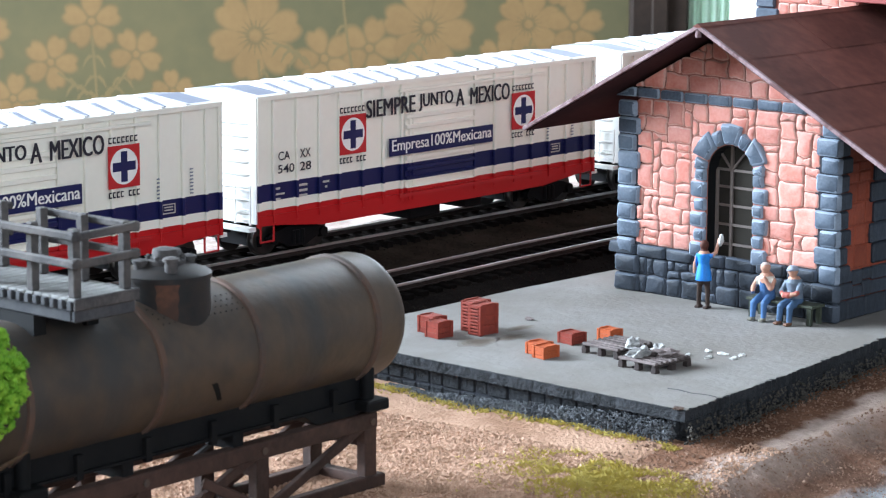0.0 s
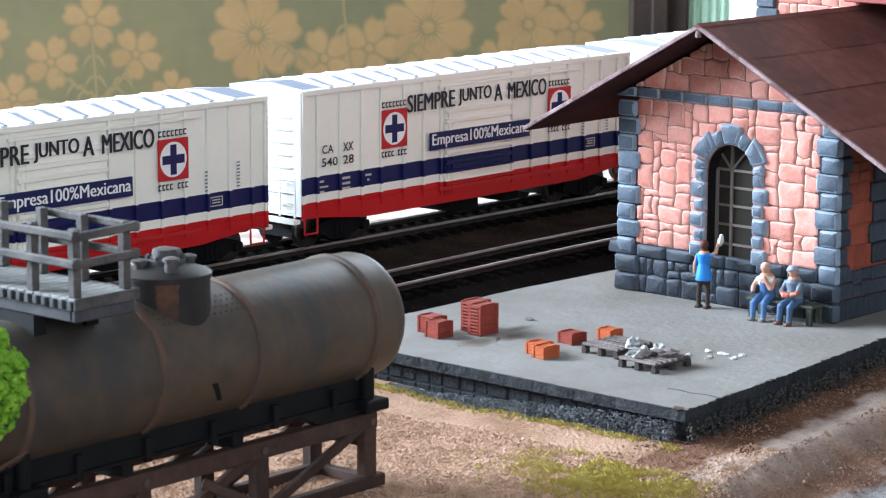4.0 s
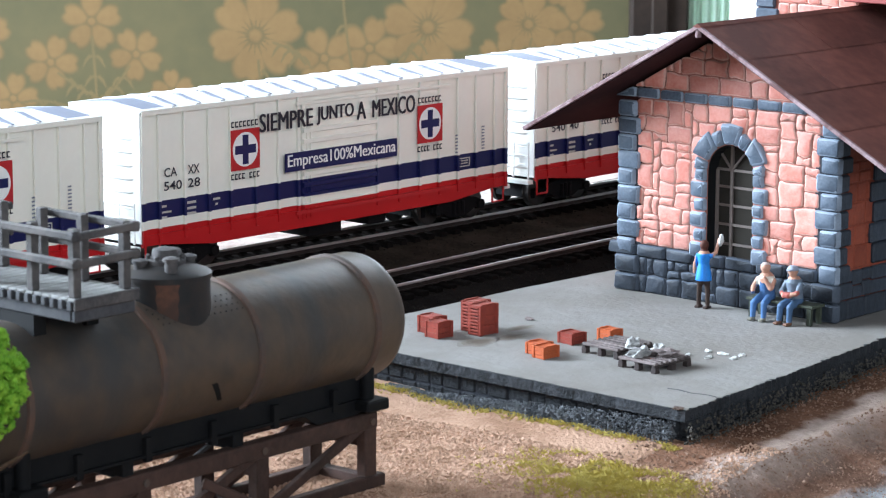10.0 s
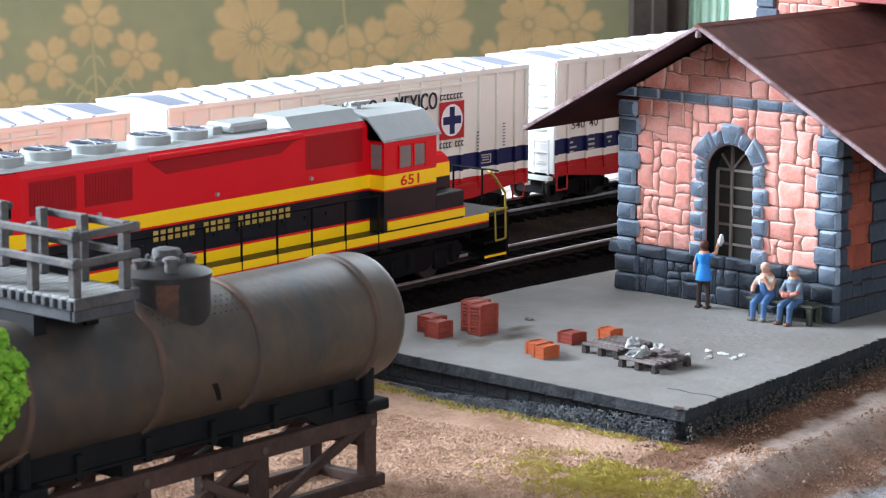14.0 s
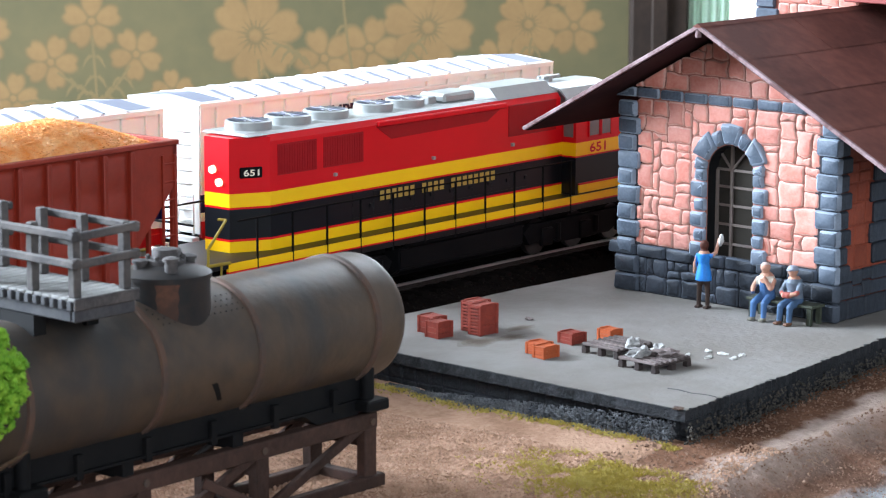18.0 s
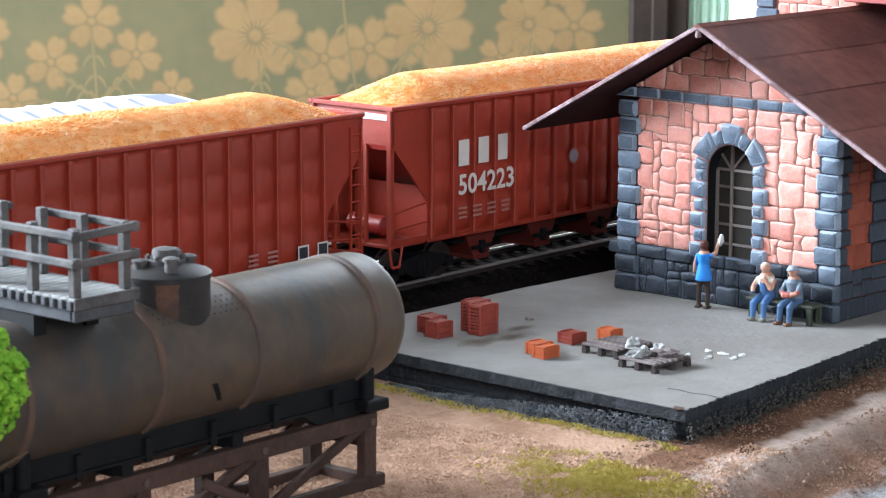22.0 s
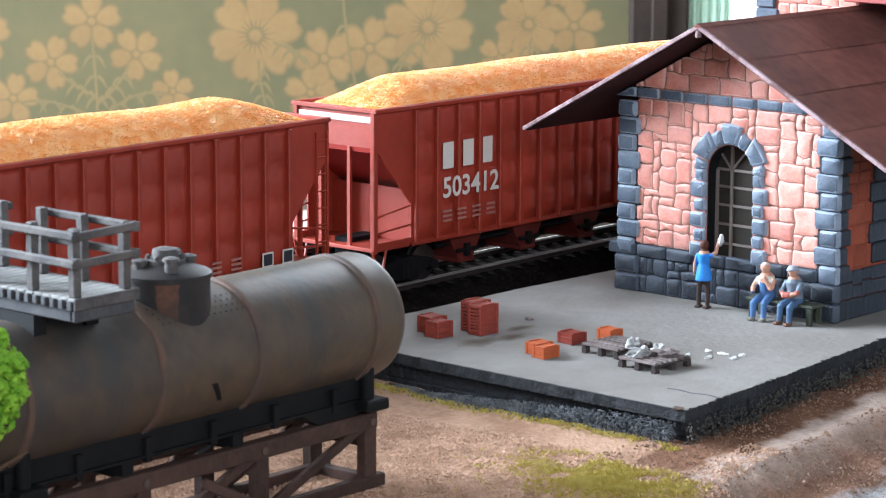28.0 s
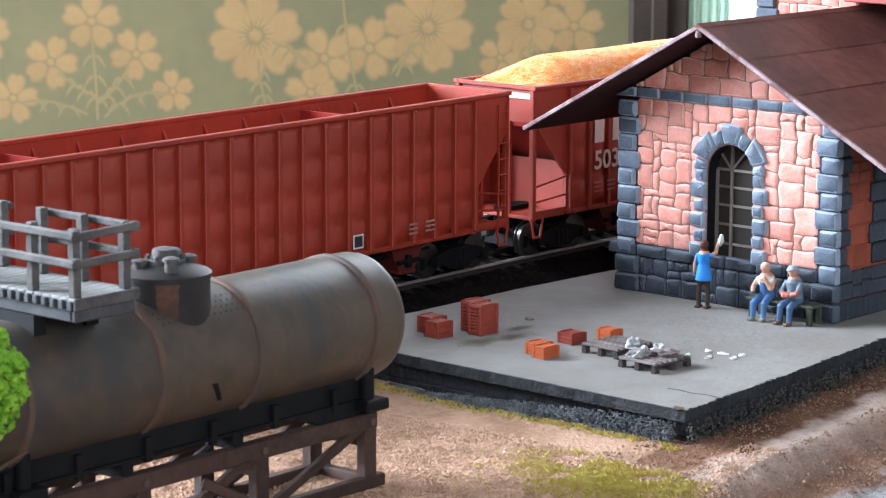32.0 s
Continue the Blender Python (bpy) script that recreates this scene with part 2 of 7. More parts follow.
def build_room():
    slab("floor", RU0, RU1, RV0, RV1, RZ0 - 40, RZ0, M_FLOOR, "brown wooden floor boards of the room", "floor")
    slab("ceiling", RU0, RU1, RV0, RV1, RZ1, RZ1 + 40, M_CEILING, "plain white room ceiling", "ceiling")
    back = ROOM @ at(0, RV1, 0)
    wall = pierced_wall("wall_back", RU0 - 100, RU1, RZ0, RZ1, [(262, 1250, -250, 1800)], 100, back, M_PAPER, "dull green flowered wallpaper on the room wall")
    side = ROOM @ at(RU0, 0, 0, 90)
    pierced_wall("wall_side", RV0, RV1, RZ0, RZ1, [(620, 2380, 295, 2005)], 100, side, M_PLASTER, "pale plaster wall with a large window")
    slab("wall_side_far", RU1, RU1 + 100, RV0, RV1, RZ0, RZ1, M_PLASTER, "pale plaster wall of the room")
    # the rear opening is unseen, added for the fill lamp
    rear = ROOM @ at(0, RV0 - 100, 0)
    pierced_wall("wall_rear", RU0, RU1, RZ0, RZ1, [(-100, 1700, 600, 1700)], 100, rear, M_PLASTER, "pale plaster wall with an added fill window")
    # printed flowers, in sprays
    big, small = flower(46, 6, True), flower(29, 5, False)
    k = RV1 / 4746.0
    rnd = random.Random(4)
    for px, py, r, turn in BLOOMS:
        u, z = (px - 784) * k, EYE[2] + (441 - py) * k - RV1 * math.tan(radians(10.15))
        me = big if r > 35 else small
        part("printed_flower", me, M_FLOWER, wall, m=at(u, -0.02, z) @ pose(0, 0, 0, 0, turn, 0) @ Matrix.Scale(r / (46 if r > 35 else 29), 4))
    stems, lift = Shape(), -0.01
    for a, b, c in STEMS:
        pts = []
        for i in range(9):
            t = i / 8
            px = (1 - t) ** 2 * a[0] + 2 * t * (1 - t) * b[0] + t * t * c[0]
            py = (1 - t) ** 2 * a[1] + 2 * t * (1 - t) * b[1] + t * t * c[1]
            pts.append(((px - 784) * k, -0.1, EYE[2] + (441 - py) * k - RV1 * math.tan(radians(10.15))))
        for p, q in zip(pts, pts[1:]):
            stems.bar((p[0], lift - 0.08, p[2]), (q[0], lift - 0.08, q[2]), 0.04, 3.0)
        for i in (2, 4, 6):
            p = pts[i]
            for sgn in (-1, 1):
                lift -= 0.002
                stems.add([(p[0], lift, p[2]), (p[0] + sgn * 5, lift, p[2] - 3), (p[0] + sgn * 13, lift, p[2] - 14), (p[0] + sgn * 10, lift, p[2] - 4), (p[0] + sgn * 5, lift, p[2] + 2)], [(0, 1, 2, 3, 4)])
    part("printed_stems", stems, M_STEM, wall)
    # the window at the back, with its dark frame and a curtain
    win = thing("window_1", "tall dark wooden window beside the flowered wallpaper", "window", back, kind="structure")
    z0, z1 = -250, 1800
    f = part("window_frame", Shape().box(200, 262, -30, 70, z0 - 60, z1 + 60, 3).box(1250, 1312, -30, 70, z0 - 60, z1 + 60, 3).box(262, 1250, -30, 70, z1, z1 + 60, 3), M_DARKWOOD, win)
    part("window_sill", Shape().box(180, 1330, -60, 70, z0 - 90, z0 - 60, 3), M_DARKWOOD, win)
    part("casing", Shape().box(262, 275, 10, 50, z0, z1, 2).box(222, 240, -36, -30, z0 - 60, z1 + 60, 2), M_DARKWOOD, win)
    part("glazing_bar", Shape().box(740, 775, 20, 55, z0, z1, 2), M_DARKWOOD, win)
    folds = Shape()
    wave = [(258 + i * 1.5, -16 + 4 * math.sin(i * 1.05)) for i in range(34)]
    folds.prism(wave + [(u, v + 1.2) for u, v in wave[::-1]], z0 - 20, z1, "z")
    solo("curtain", folds, M_CURTAIN, "pale green curtain hanging beside the bright window", "curtain", back)
    sky_card = solo("backdrop", Shape().box(-200, 2400, 420, 424, -900, 2600), M_SKYLIGHT, "bright overcast sky outside the window", "sky", back, "structure")
    for nm, m, a, b in (("window_2", side, 620, 2380), ("window_3", rear, -100, 1700)):
        w = thing(nm, "white framed window of the room", "window", m, kind="structure")
        lo, hi = (295, 2005) if nm == "window_2" else (600, 1700)
        s = Shape().box(a - 50, a, -10, 60, lo - 50, hi + 50, 3).box(b, b + 50, -10, 60, lo - 50, hi + 50, 3)
        s.box(a, b, -10, 60, hi, hi + 50, 3).box(a, b, -10, 60, lo - 50, lo, 3)
        part("window_frame", s, M_CEILING, w)


BLOOMS = [(160, 34, 31, 0), (86, 107, 29, 20), (238, 92, 28, 40), (18, 172, 27, 10), (302, 158, 23, 65), (450, 58, 50, 0), (652, 80, 33, 15), (572, 98, 32, 50), (756, 42, 49, 30),
          (934, 36, 36, 60), (884, 96, 24, 20), (1015, 40, 31, 0), (548, 160, 28, 0), (-40, 60, 33, 0), (1000, -60, 40, 0), (340, -70, 40, 10), (600, -75, 40, 40)]
STEMS = [((168, 210), (166, 130), (160, 60)), ((168, 170), (130, 150), (98, 125)), ((168, 180), (200, 160), (226, 112)), ((150, 200), (80, 165), (30, 180)), ((180, 205), (230, 150), (290, 162)),
         ((640, 200), (612, 90), (606, -10)), ((470, 190), (455, 140), (455, 100)), ((945, 150), (930, 90), (940, 60)), ((700, 130), (720, 80), (750, 60)), ((540, 110), (520, 80), (480, 70))]

# ---- the layout board and its ground ----
BOARD_Z = -6.0


def track_y(x):
    """The near track's middle line, which bends a little."""
    t = 100 - x
    return -64.0 - 0.045 * (t if t > 40 else (t + 40) ** 2 / 160 if t > -40 else 0)


def ground_z(x, y):
    z = BOARD_Z
    # ballast shoulders
    for yc in (0.0, track_y(x)):
        d = abs(y - yc)
        z += 2.2 * max(0.0, min(1.0, (24 - d) / 7))
    # the slope down beside the platform
    e = -263.6 + 0.147 * x
    if y < e:
        z -= 8.5 * (1 - math.exp(-((e - y) / 13) ** 1.3))
    edge = -251.0 + 0.1 * (x + 63)
    if x > -66 and y < edge + 6:
        z += 0.5 * math.exp(-((y - edge + 1) / 5.0) ** 2) * min(1.0, (x + 66) / 12)
    n = noise.noise((x * 0.02, y * 0.02, 0)) * 1.1 + noise.noise((x * 0.09, y * 0.09, 3)) * 0.5 + noise.noise((x * 0.35, y * 0.35, 7)) * 0.3
    if y < e + 8 and x > -95:
        z += 1.5 * n + 0.9 * noise.noise((x * 0.16, y * 0.16, 11))
    elif -160 > y or y > 28:
        z += n
    else:
        z += 0.35 * n
    return z


WHITE0, WHITE1 = 0.040, 0.044


def zoned(name):
    """Model scenery: dark ballast round the tracks, beige and pink grit in front, pale grit behind, brown earth on the slope."""
    m = mat(name, (0.45, 0.285, 0.20), 0.9, second=(0.24, 0.135, 0.085), scale=60, amount=0.8, bump=1.0, bump_scale=900, sheen=0.0)
    n, l = m.node_tree.nodes, m.node_tree.links
    mix = [k for k in n if k.type == "MIX_RGB"][0]
    b = n["Principled BSDF"]
    co = [k for k in n if k.type == "TEX_COORD"][0]
    xyz, wob = n.new("ShaderNodeSeparateXYZ"), n.new("ShaderNodeTexNoise")
    wob.inputs["Scale"].default_value, wob.inputs["Detail"].default_value = 60, 5
    l.new(co.outputs["Object"], xyz.inputs[0]), l.new(co.outputs["Object"], wob.inputs["Vector"])
    sh = n.new("ShaderNodeMath")
    sh.operation, sh.inputs[1].default_value = "MULTIPLY_ADD", 0.02
    l.new(wob.outputs[0], sh.inputs[0]), l.new(xyz.outputs["Y"], sh.inputs[2])
    out = mix.outputs[0]
    for lo, hi, col, col2 in ((-0.108, -0.096, (0.012, 0.010, 0.009), (0.005, 0.0045, 0.0045)), (-0.042, -0.034, (0.044, 0.034, 0.027), (0.018, 0.014, 0.011)), (0.000, 0.008, (0.016, 0.013, 0.011), (0.007, 0.006, 0.006)), (WHITE0, WHITE1, (0.52, 0.46, 0.42), (0.24, 0.18, 0.16)), (0.074, 0.084, (0.10, 0.08, 0.062), (0.05, 0.04, 0.032))):
        r, c, k = n.new("ShaderNodeMapRange"), n.new("ShaderNodeMixRGB"), n.new("ShaderNodeMixRGB")
        r.inputs[1].default_value, r.inputs[2].default_value = lo, hi
        l.new(sh.outputs[0], r.inputs[0])
        c.inputs[1].default_value, c.inputs[2].default_value = (*col, 1), (*col2, 1)
        l.new(mix.inputs[0].links[0].from_socket, c.inputs[0])
        l.new(r.outputs[0], k.inputs[0]), l.new(out, k.inputs[1]), l.new(c.outputs[0], k.inputs[2])
        out = k.outputs[0]
    for hi, lo, col, col2 in ((-0.226, -0.230, (0.19, 0.10, 0.064), (0.085, 0.046, 0.031)), (-0.2445, -0.248, (0.44, 0.34, 0.29), (0.22, 0.16, 0.13)), (-0.2525, -0.264, (0.21, 0.118, 0.082), (0.10, 0.058, 0.041)), (-0.272, -0.277, (0.33, 0.33, 0.34), (0.17, 0.17, 0.17))):
        r, c, k = n.new("ShaderNodeMapRange"), n.new("ShaderNodeMixRGB"), n.new("ShaderNodeMixRGB")
        gate, both = n.new("ShaderNodeMapRange"), n.new("ShaderNodeMath")
        r.inputs[1].default_value, r.inputs[2].default_value = hi, lo
        gate.inputs[1].default_value, gate.inputs[2].default_value = -0.098, -0.080
        both.operation = "MULTIPLY"
        skew = n.new("ShaderNodeMath")
        skew.operation, skew.inputs[1].default_value = "MULTIPLY_ADD", -0.147
        l.new(xyz.outputs["X"], skew.inputs[0]), l.new(sh.outputs[0], skew.inputs[2])
        l.new(skew.outputs[0], r.inputs[0]), l.new(xyz.outputs["X"], gate.inputs[0])
        l.new(r.outputs[0], both.inputs[0]), l.new(gate.outputs[0], both.inputs[1])
        c.inputs[1].default_value, c.inputs[2].default_value = (*col, 1), (*col2, 1)
        l.new(mix.inputs[0].links[0].from_socket, c.inputs[0])
        l.new(both.outputs[0], k.inputs[0]), l.new(out, k.inputs[1]), l.new(c.outputs[0], k.inputs[2])
        out = k.outputs[0]
    l.new(out, b.inputs["Base Color"])
    return m


M_GROUND = zoned("scenic_grit")
BX0, BX1, BY0, BY1 = -3100.0, 1900.0, -460.0, 230.0


def build_ground():
    def steps(a, b, fine0, fine1, fine, coarse):
        out, x = [], a
        while x < b - 1e-6:
            out.append(x)
            step = fine if fine0 <= x < fine1 else coarse
            if x < fine0:
                step = min(step, fine0 - x)
            x = min(x + step, b)
        return out + [b]
    xs, ys = steps(BX0, BX1, -270, 270, 2.5, 60), steps(BY0, BY1, -330, 60, 2.5, 25)
    s = Shape()
    v = [(x, y, ground_z(x, y)) for x in xs for y in ys]
    n = len(ys)
    s.add(v, [(i * n + j, (i + 1) * n + j, (i + 1) * n + j + 1, i * n + j + 1) for i in range(len(xs) - 1) for j in range(n - 1)], True)
    me = s.mesh("ground")
    solo("ground", me, M_GROUND, "beige and dark scenic grit over the layout board", "ground", kind="structure")
    solo("layout_board", Shape().box(BX0, BX1, BY0, BY1, -60, -18), M_PLY, "plywood board under the model railway", "board", kind="structure")
    s = Shape()
    for x in (-3000, -1800, -600, 600, 1800):
        for y in (BY0 + 60, BY1 - 60):
            s.box(x - 30, x + 30, y - 30, y + 30, RZ0, -60)
    solo("board_legs", s, M_PLY, "wooden legs under the layout board", "table legs", kind="structure")


M_RAIL = mat("rail_steel", (0.62, 0.61, 0.60), 0.42, 0.9, second=(0.30, 0.27, 0.25), scale=60, amount=0.5)
M_WEB = mat("browned_rail_web", (0.030, 0.024, 0.021), 0.6, 0.2, second=(0.012, 0.010, 0.009), scale=90, amount=0.7)
M_TIE = mat("sleeper_plastic", (0.007, 0.006, 0.0055), 0.7, second=(0.015, 0.012, 0.011), scale=120, amount=0.6, vary=0.3, sheen=0.0)


def build_track(name, yfun, label):
    """Code 100 track: two rails on sleepers; the near ones are pieces, the rest is joined."""
    tr = thing(name, label, "track", kind="structure")
    xs = [BX0 + 20] + list(range(-500, 520, 20)) + [BX1 - 20]
    for side in (-1, 1):
        s = Shape()
        for a, b in zip(xs, xs[1:]):
            pa, pb = (a, yfun(a) + side * 8.25 + side * 0.45, 0), (b, yfun(b) + side * 8.25 + side * 0.45, 0)
            for w, z0, z1 in ((0.9, -0.7, 0.0), (0.4, -1.9, -0.7), (1.7, -2.3, -1.9)):
                v = [(p[0], p[1] + k * w / 2, z) for p in (pa, pb) for k in (-1, 1) for z in (z0, z1)]
                s.add(v, [(0, 1, 3, 2), (4, 6, 7, 5), (0, 4, 5, 1), (2, 3, 7, 6), (0, 2, 6, 4), (1, 5, 7, 3)])
        rail = s.mesh("rail")
        rail.materials.append(M_RAIL), rail.materials.append(M_WEB)
        for f in rail.polygons:
            f.material_index = 0 if f.center.z > -0.72 * MM else 1
        part("rail", rail, None, tr)
    tie = Shape().box(-1.5, 1.5, -15, 15, -4.6, -2.3, 0.2)
    for y in (-8.7, 8.7):
        tie.box(-1.3, 1.3, y - 2.0, y + 2.0, -2.3, -2.0)
    me = tie.mesh("sleeper")
    rest = Shape()
    x = BX0 + 40
    while x < BX1 - 40:
        if -190 < x < 330:
            part("sleeper", me, M_TIE, tr, m=at(x, yfun(x), 0))
        else:
            rest.box(x - 1.5, x + 1.5, yfun(x) - 15, yfun(x) + 15, -4.6, -2.3)
        x += 7.0
    part("sleepers", rest, M_TIE, tr, kind="stuff")


# ---- platform and station ----
M_SLAB = mat("platform_concrete", (0.212, 0.202, 0.190), 0.85, second=(0.13, 0.112, 0.093), scale=16, amount=0.55, bump=0.4, bump_scale=500, sheen=0.25)
M_EDGE = mat("platform_edge_stone", (0.010, 0.0115, 0.0135), 0.85, second=(0.030, 0.033, 0.038), scale=150, amount=0.8, bump=1.0, bump_scale=700)
M_PINK = mat("pink_stone", (0.47, 0.158, 0.118), 0.6, second=(0.58, 0.29, 0.24), scale=120, amount=0.7, bump=0.35, bump_scale=700, vary=0.2)
M_BLUE = mat("slate_stone", (0.050, 0.067, 0.092), 0.55, second=(0.11, 0.138, 0.18), scale=140, amount=0.7, bump=0.25, bump_scale=700, vary=0.2)
M_BASE = mat("dark_base_stone", (0.016, 0.020, 0.027), 0.55, second=(0.045, 0.056, 0.074), scale=140, amount=0.7, bump=0.25, bump_scale=700, vary=0.2)
EDGES = {}
for _name, _base, _col in (("pink", M_PINK, (0.63, 0.36, 0.30)), ("slate", M_BLUE, (0.25, 0.30, 0.37)), ("base", M_BASE, (0.075, 0.092, 0.12))):
    EDGES[_base.name] = mat("rubbed_" + _name + "_edge", _col, 0.7, second=[c * 0.6 for c in _col], scale=160, amount=0.8)
M_MORTAR = mat("pink_mortar", (0.36, 0.15, 0.115), 0.9, second=(0.25, 0.10, 0.08), scale=120, amount=0.7)
M_MORTAR2 = mat("black_mortar", (0.03, 0.033, 0.042), 0.9, second=(0.015, 0.016, 0.02), scale=120, amount=0.7)
# orange side wall stone, darkened further so that its colour includes the shade
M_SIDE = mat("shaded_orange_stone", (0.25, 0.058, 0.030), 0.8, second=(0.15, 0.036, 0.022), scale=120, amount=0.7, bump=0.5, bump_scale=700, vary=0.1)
M_ROOF = mat("roof_sheet", (0.165, 0.062, 0.049), 0.75, second=(0.092, 0.037, 0.031), scale=30, amount=0.9, bump=0.2, bump_scale=500, vary=0.12, sheen=0.05)
# darker roof red that puts the eave shade into the underside's colour
M_ROOF_SHADE = mat("shaded_roof_underside", (0.050, 0.021, 0.021), 0.8, second=(0.028, 0.013, 0.014), scale=40, amount=0.8, sheen=0.05)
M_ROOF_EDGE = mat("roof_verge", (0.28, 0.20, 0.21), 0.7, second=(0.10, 0.05, 0.05), scale=110, amount=1.0)
M_ROOF_RED = mat("red_roof_edge", (0.30, 0.065, 0.06), 0.6, second=(0.20, 0.05, 0.045), scale=60, amount=0.7)
M_GLASS_DARK = mat("dim_window_glass", (0.02, 0.018, 0.016), 0.15, second=(0.045, 0.04, 0.034), scale=30, amount=0.7)
M_BAR = mat("window_bar_paint", (0.17, 0.14, 0.125), 0.6, second=(0.10, 0.08, 0.07), scale=100, amount=0.6)
PZ = 3.0
PLATFORM = [(-63.0, -119.8), (30, -118.6), (73.3, -120.4), (190, -124), (190, -222), (45, -239.2), (-10.5, -245.6), (-63.5, -250.6)]


CRACK = [(-47.0, -232.8), (-46.4, -236.0), (-47.2, -240.4), (-46.0, -244.0), (-46.4, -247.6)]
M_STAINS = [mat("slab_stain", c, 0.85, second=[q * 0.7 for q in c], scale=60, amount=0.8) for c in ((0.186, 0.170, 0.152), (0.155, 0.135, 0.115), (0.128, 0.106, 0.086), (0.105, 0.083, 0.064))]


def build_platform():
    pf = thing("platform", "grey concrete station platform with a dark stone edge", "platform", kind="structure")
    rnd = random.Random(11)
    pts = []
    for i, p in enumerate(PLATFORM):
        q = PLATFORM[(i + 1) % len(PLATFORM)]
        n = max(2, int(math.hypot(q[0] - p[0], q[1] - p[1]) / (1.2 if i in (4, 5, 6) else 2.2)))
        for k in range(n):
            j = 0.42 if i in (4, 5, 6) else 0.16
            pts.append((p[0] + (q[0] - p[0]) * k / n + rnd.uniform(-j, j), p[1] + (q[1] - p[1]) * k / n + rnd.uniform(-j, j)))
    worn_edge = []
    for x, y in pts:
        k = rnd.random() ** 3 if y < -200 else 0.15
        worn_edge.append((x + (0.5 if x < -50 else 0) + rnd.uniform(0, 0.3), y + (1.5 * k if y < -200 else 0)))
    part("top_slab", Shape().prism(worn_edge, PZ - 0.22, PZ, "z"), M_SLAB, pf)
    # brown stains, a crack and a rusty chip in the slab
    for x, y, w, d, seed in ((-37.0, -160.5, 8.5, 4.6, 1), (-27.0, -163.0, 6.5, 3.0, 2), (-15.0, -156.5, 6.0, 2.4, 3), (-8.0, -191.0, 5.0, 2.2, 5)):
        for k, m in enumerate(M_STAINS):
            g = 1 - 0.2 * k
            edge = []
            for i in range(26):
                a = i * math.pi / 13
                q = g * (1 + 0.45 * noise.noise((math.cos(a) * 1.4 + seed * 9, math.sin(a) * 1.4, k * 0.15)))
                edge.append((x + w * q * math.cos(a), y + d * q * math.sin(a)))
            part("stain", Shape().prism(edge, PZ, PZ + 0.012 * (k + 1), "z"), m, pf)
    crack = Shape()
    for (xa, ya), (xb, yb) in zip(CRACK, CRACK[1:]):
        crack.bar((xa, ya, PZ), (xb, yb, PZ), 0.35, 0.16)
    part("crack", crack, M_MORTAR2, pf)
    rim = Shape().prism([(x * 1.0, y) for x, y in pts], PZ - 3.0, PZ - 0.12, "z")
    part("rim", rim, M_EDGE, pf, "dark weathered edge stone")
    inner = [(x + 3.0 if x < -50 else x, y + (3.0 if y < -200 else -1.5)) for x, y in PLATFORM]
    part("core", Shape().prism(inner, -9, PZ - 3.0, "z"), M_MORTAR2, pf)
    # blocks of the face under the rim
    for a, b in (((-59.6, -121), (-60.0, -247.6)), ((-61.2, -248.6), (-10, -243.6)), ((-10, -243.6), (45, -237.0)), ((45, -237.0), (120, -228.6))):
        d = Vector((b[0] - a[0], b[1] - a[1]))
        ang = math.degrees(math.atan2(d.y, d.x))
        x = 0.0
        while x < d.length - 1:
            w = rnd.uniform(3.5, 7.5)
            w = min(w, d.length - x)
            for z0, z1 in ((-8.6, -4.6), (-4.5, -0.1)):
                q = w * rnd.uniform(0.9, 0.98)
                part("stone", Shape().box(0.15, q, -0.9 + rnd.uniform(-0.25, 0.25), 1.2, z0 + 0.12, z1 - rnd.uniform(0.05, 0.3), 0.35), M_EDGE, pf,
                     m=at(a[0] + d.x / d.length * x, a[1] + d.y / d.length * x, 0, ang))
            x += w


SX, SY0, SY1, SYC = 50.5, -218.7, -139.7, -179.2
EAVE, PEAK, RISE = 57.5, 85.0, 34.0 / 62.6


def clip(poly, a, b, c):
    """The part of a convex outline where a * y + b * z <= c."""
    out = []
    for (p, q), (r, t) in zip(poly, poly[1:] + poly[:1]):
        d, e = a * p + b * q - c, a * r + b * t - c
        if d <= 0:
            out.append((p, q))
        if d * e < 0:
            k = d / (d - e)
            out.append((p + (r - p) * k, q + (t - q) * k))
    return out


def rough_rubble(rnd, y0, y1, z0, z1, cy=2.85, cz=2.5, wobble=0.55):
    """Outlines of uneven stones, tall, square and long, that fill a field without courses."""
    nx, nz = max(1, round((y1 - y0) / cy)), max(1, round((z1 - z0) / cz))
    cy, cz = (y1 - y0) / nx, (z1 - z0) / nz
    knot = {}
    for i in range(nx + 1):
        for j in range(nz + 1):
            knot[i, j] = (y0 + i * cy + (rnd.uniform(-wobble, wobble) if 0 < i < nx else 0), z0 + j * cz + (rnd.uniform(-wobble, wobble) if 0 < j < nz else 0))
    free = {(i, j) for i in range(nx) for j in range(nz)}
    sizes = [(2, 2), (3, 2), (2, 3), (2, 1), (1, 2), (3, 2), (3, 1), (2, 2), (3, 2), (3, 3), (4, 2), (2, 1), (2, 2)]
    out = []
    for j in range(nz):
        for i in range(nx):
            if (i, j) not in free:
                continue
            rnd.shuffle(sizes)
            for w, h in sizes + [(1, 1)]:
                cells = {(i + k, j + m) for k in range(w) for m in range(h)}
                if cells <= free:
                    break
            free -= cells
            ring = [(i + k, j) for k in range(w)] + [(i + w, j + m) for m in range(h)] + [(i + w - k, j + h) for k in range(w)] + [(i, j + h - m) for m in range(h)]
            out.append([knot[p] for p in ring])
    return out


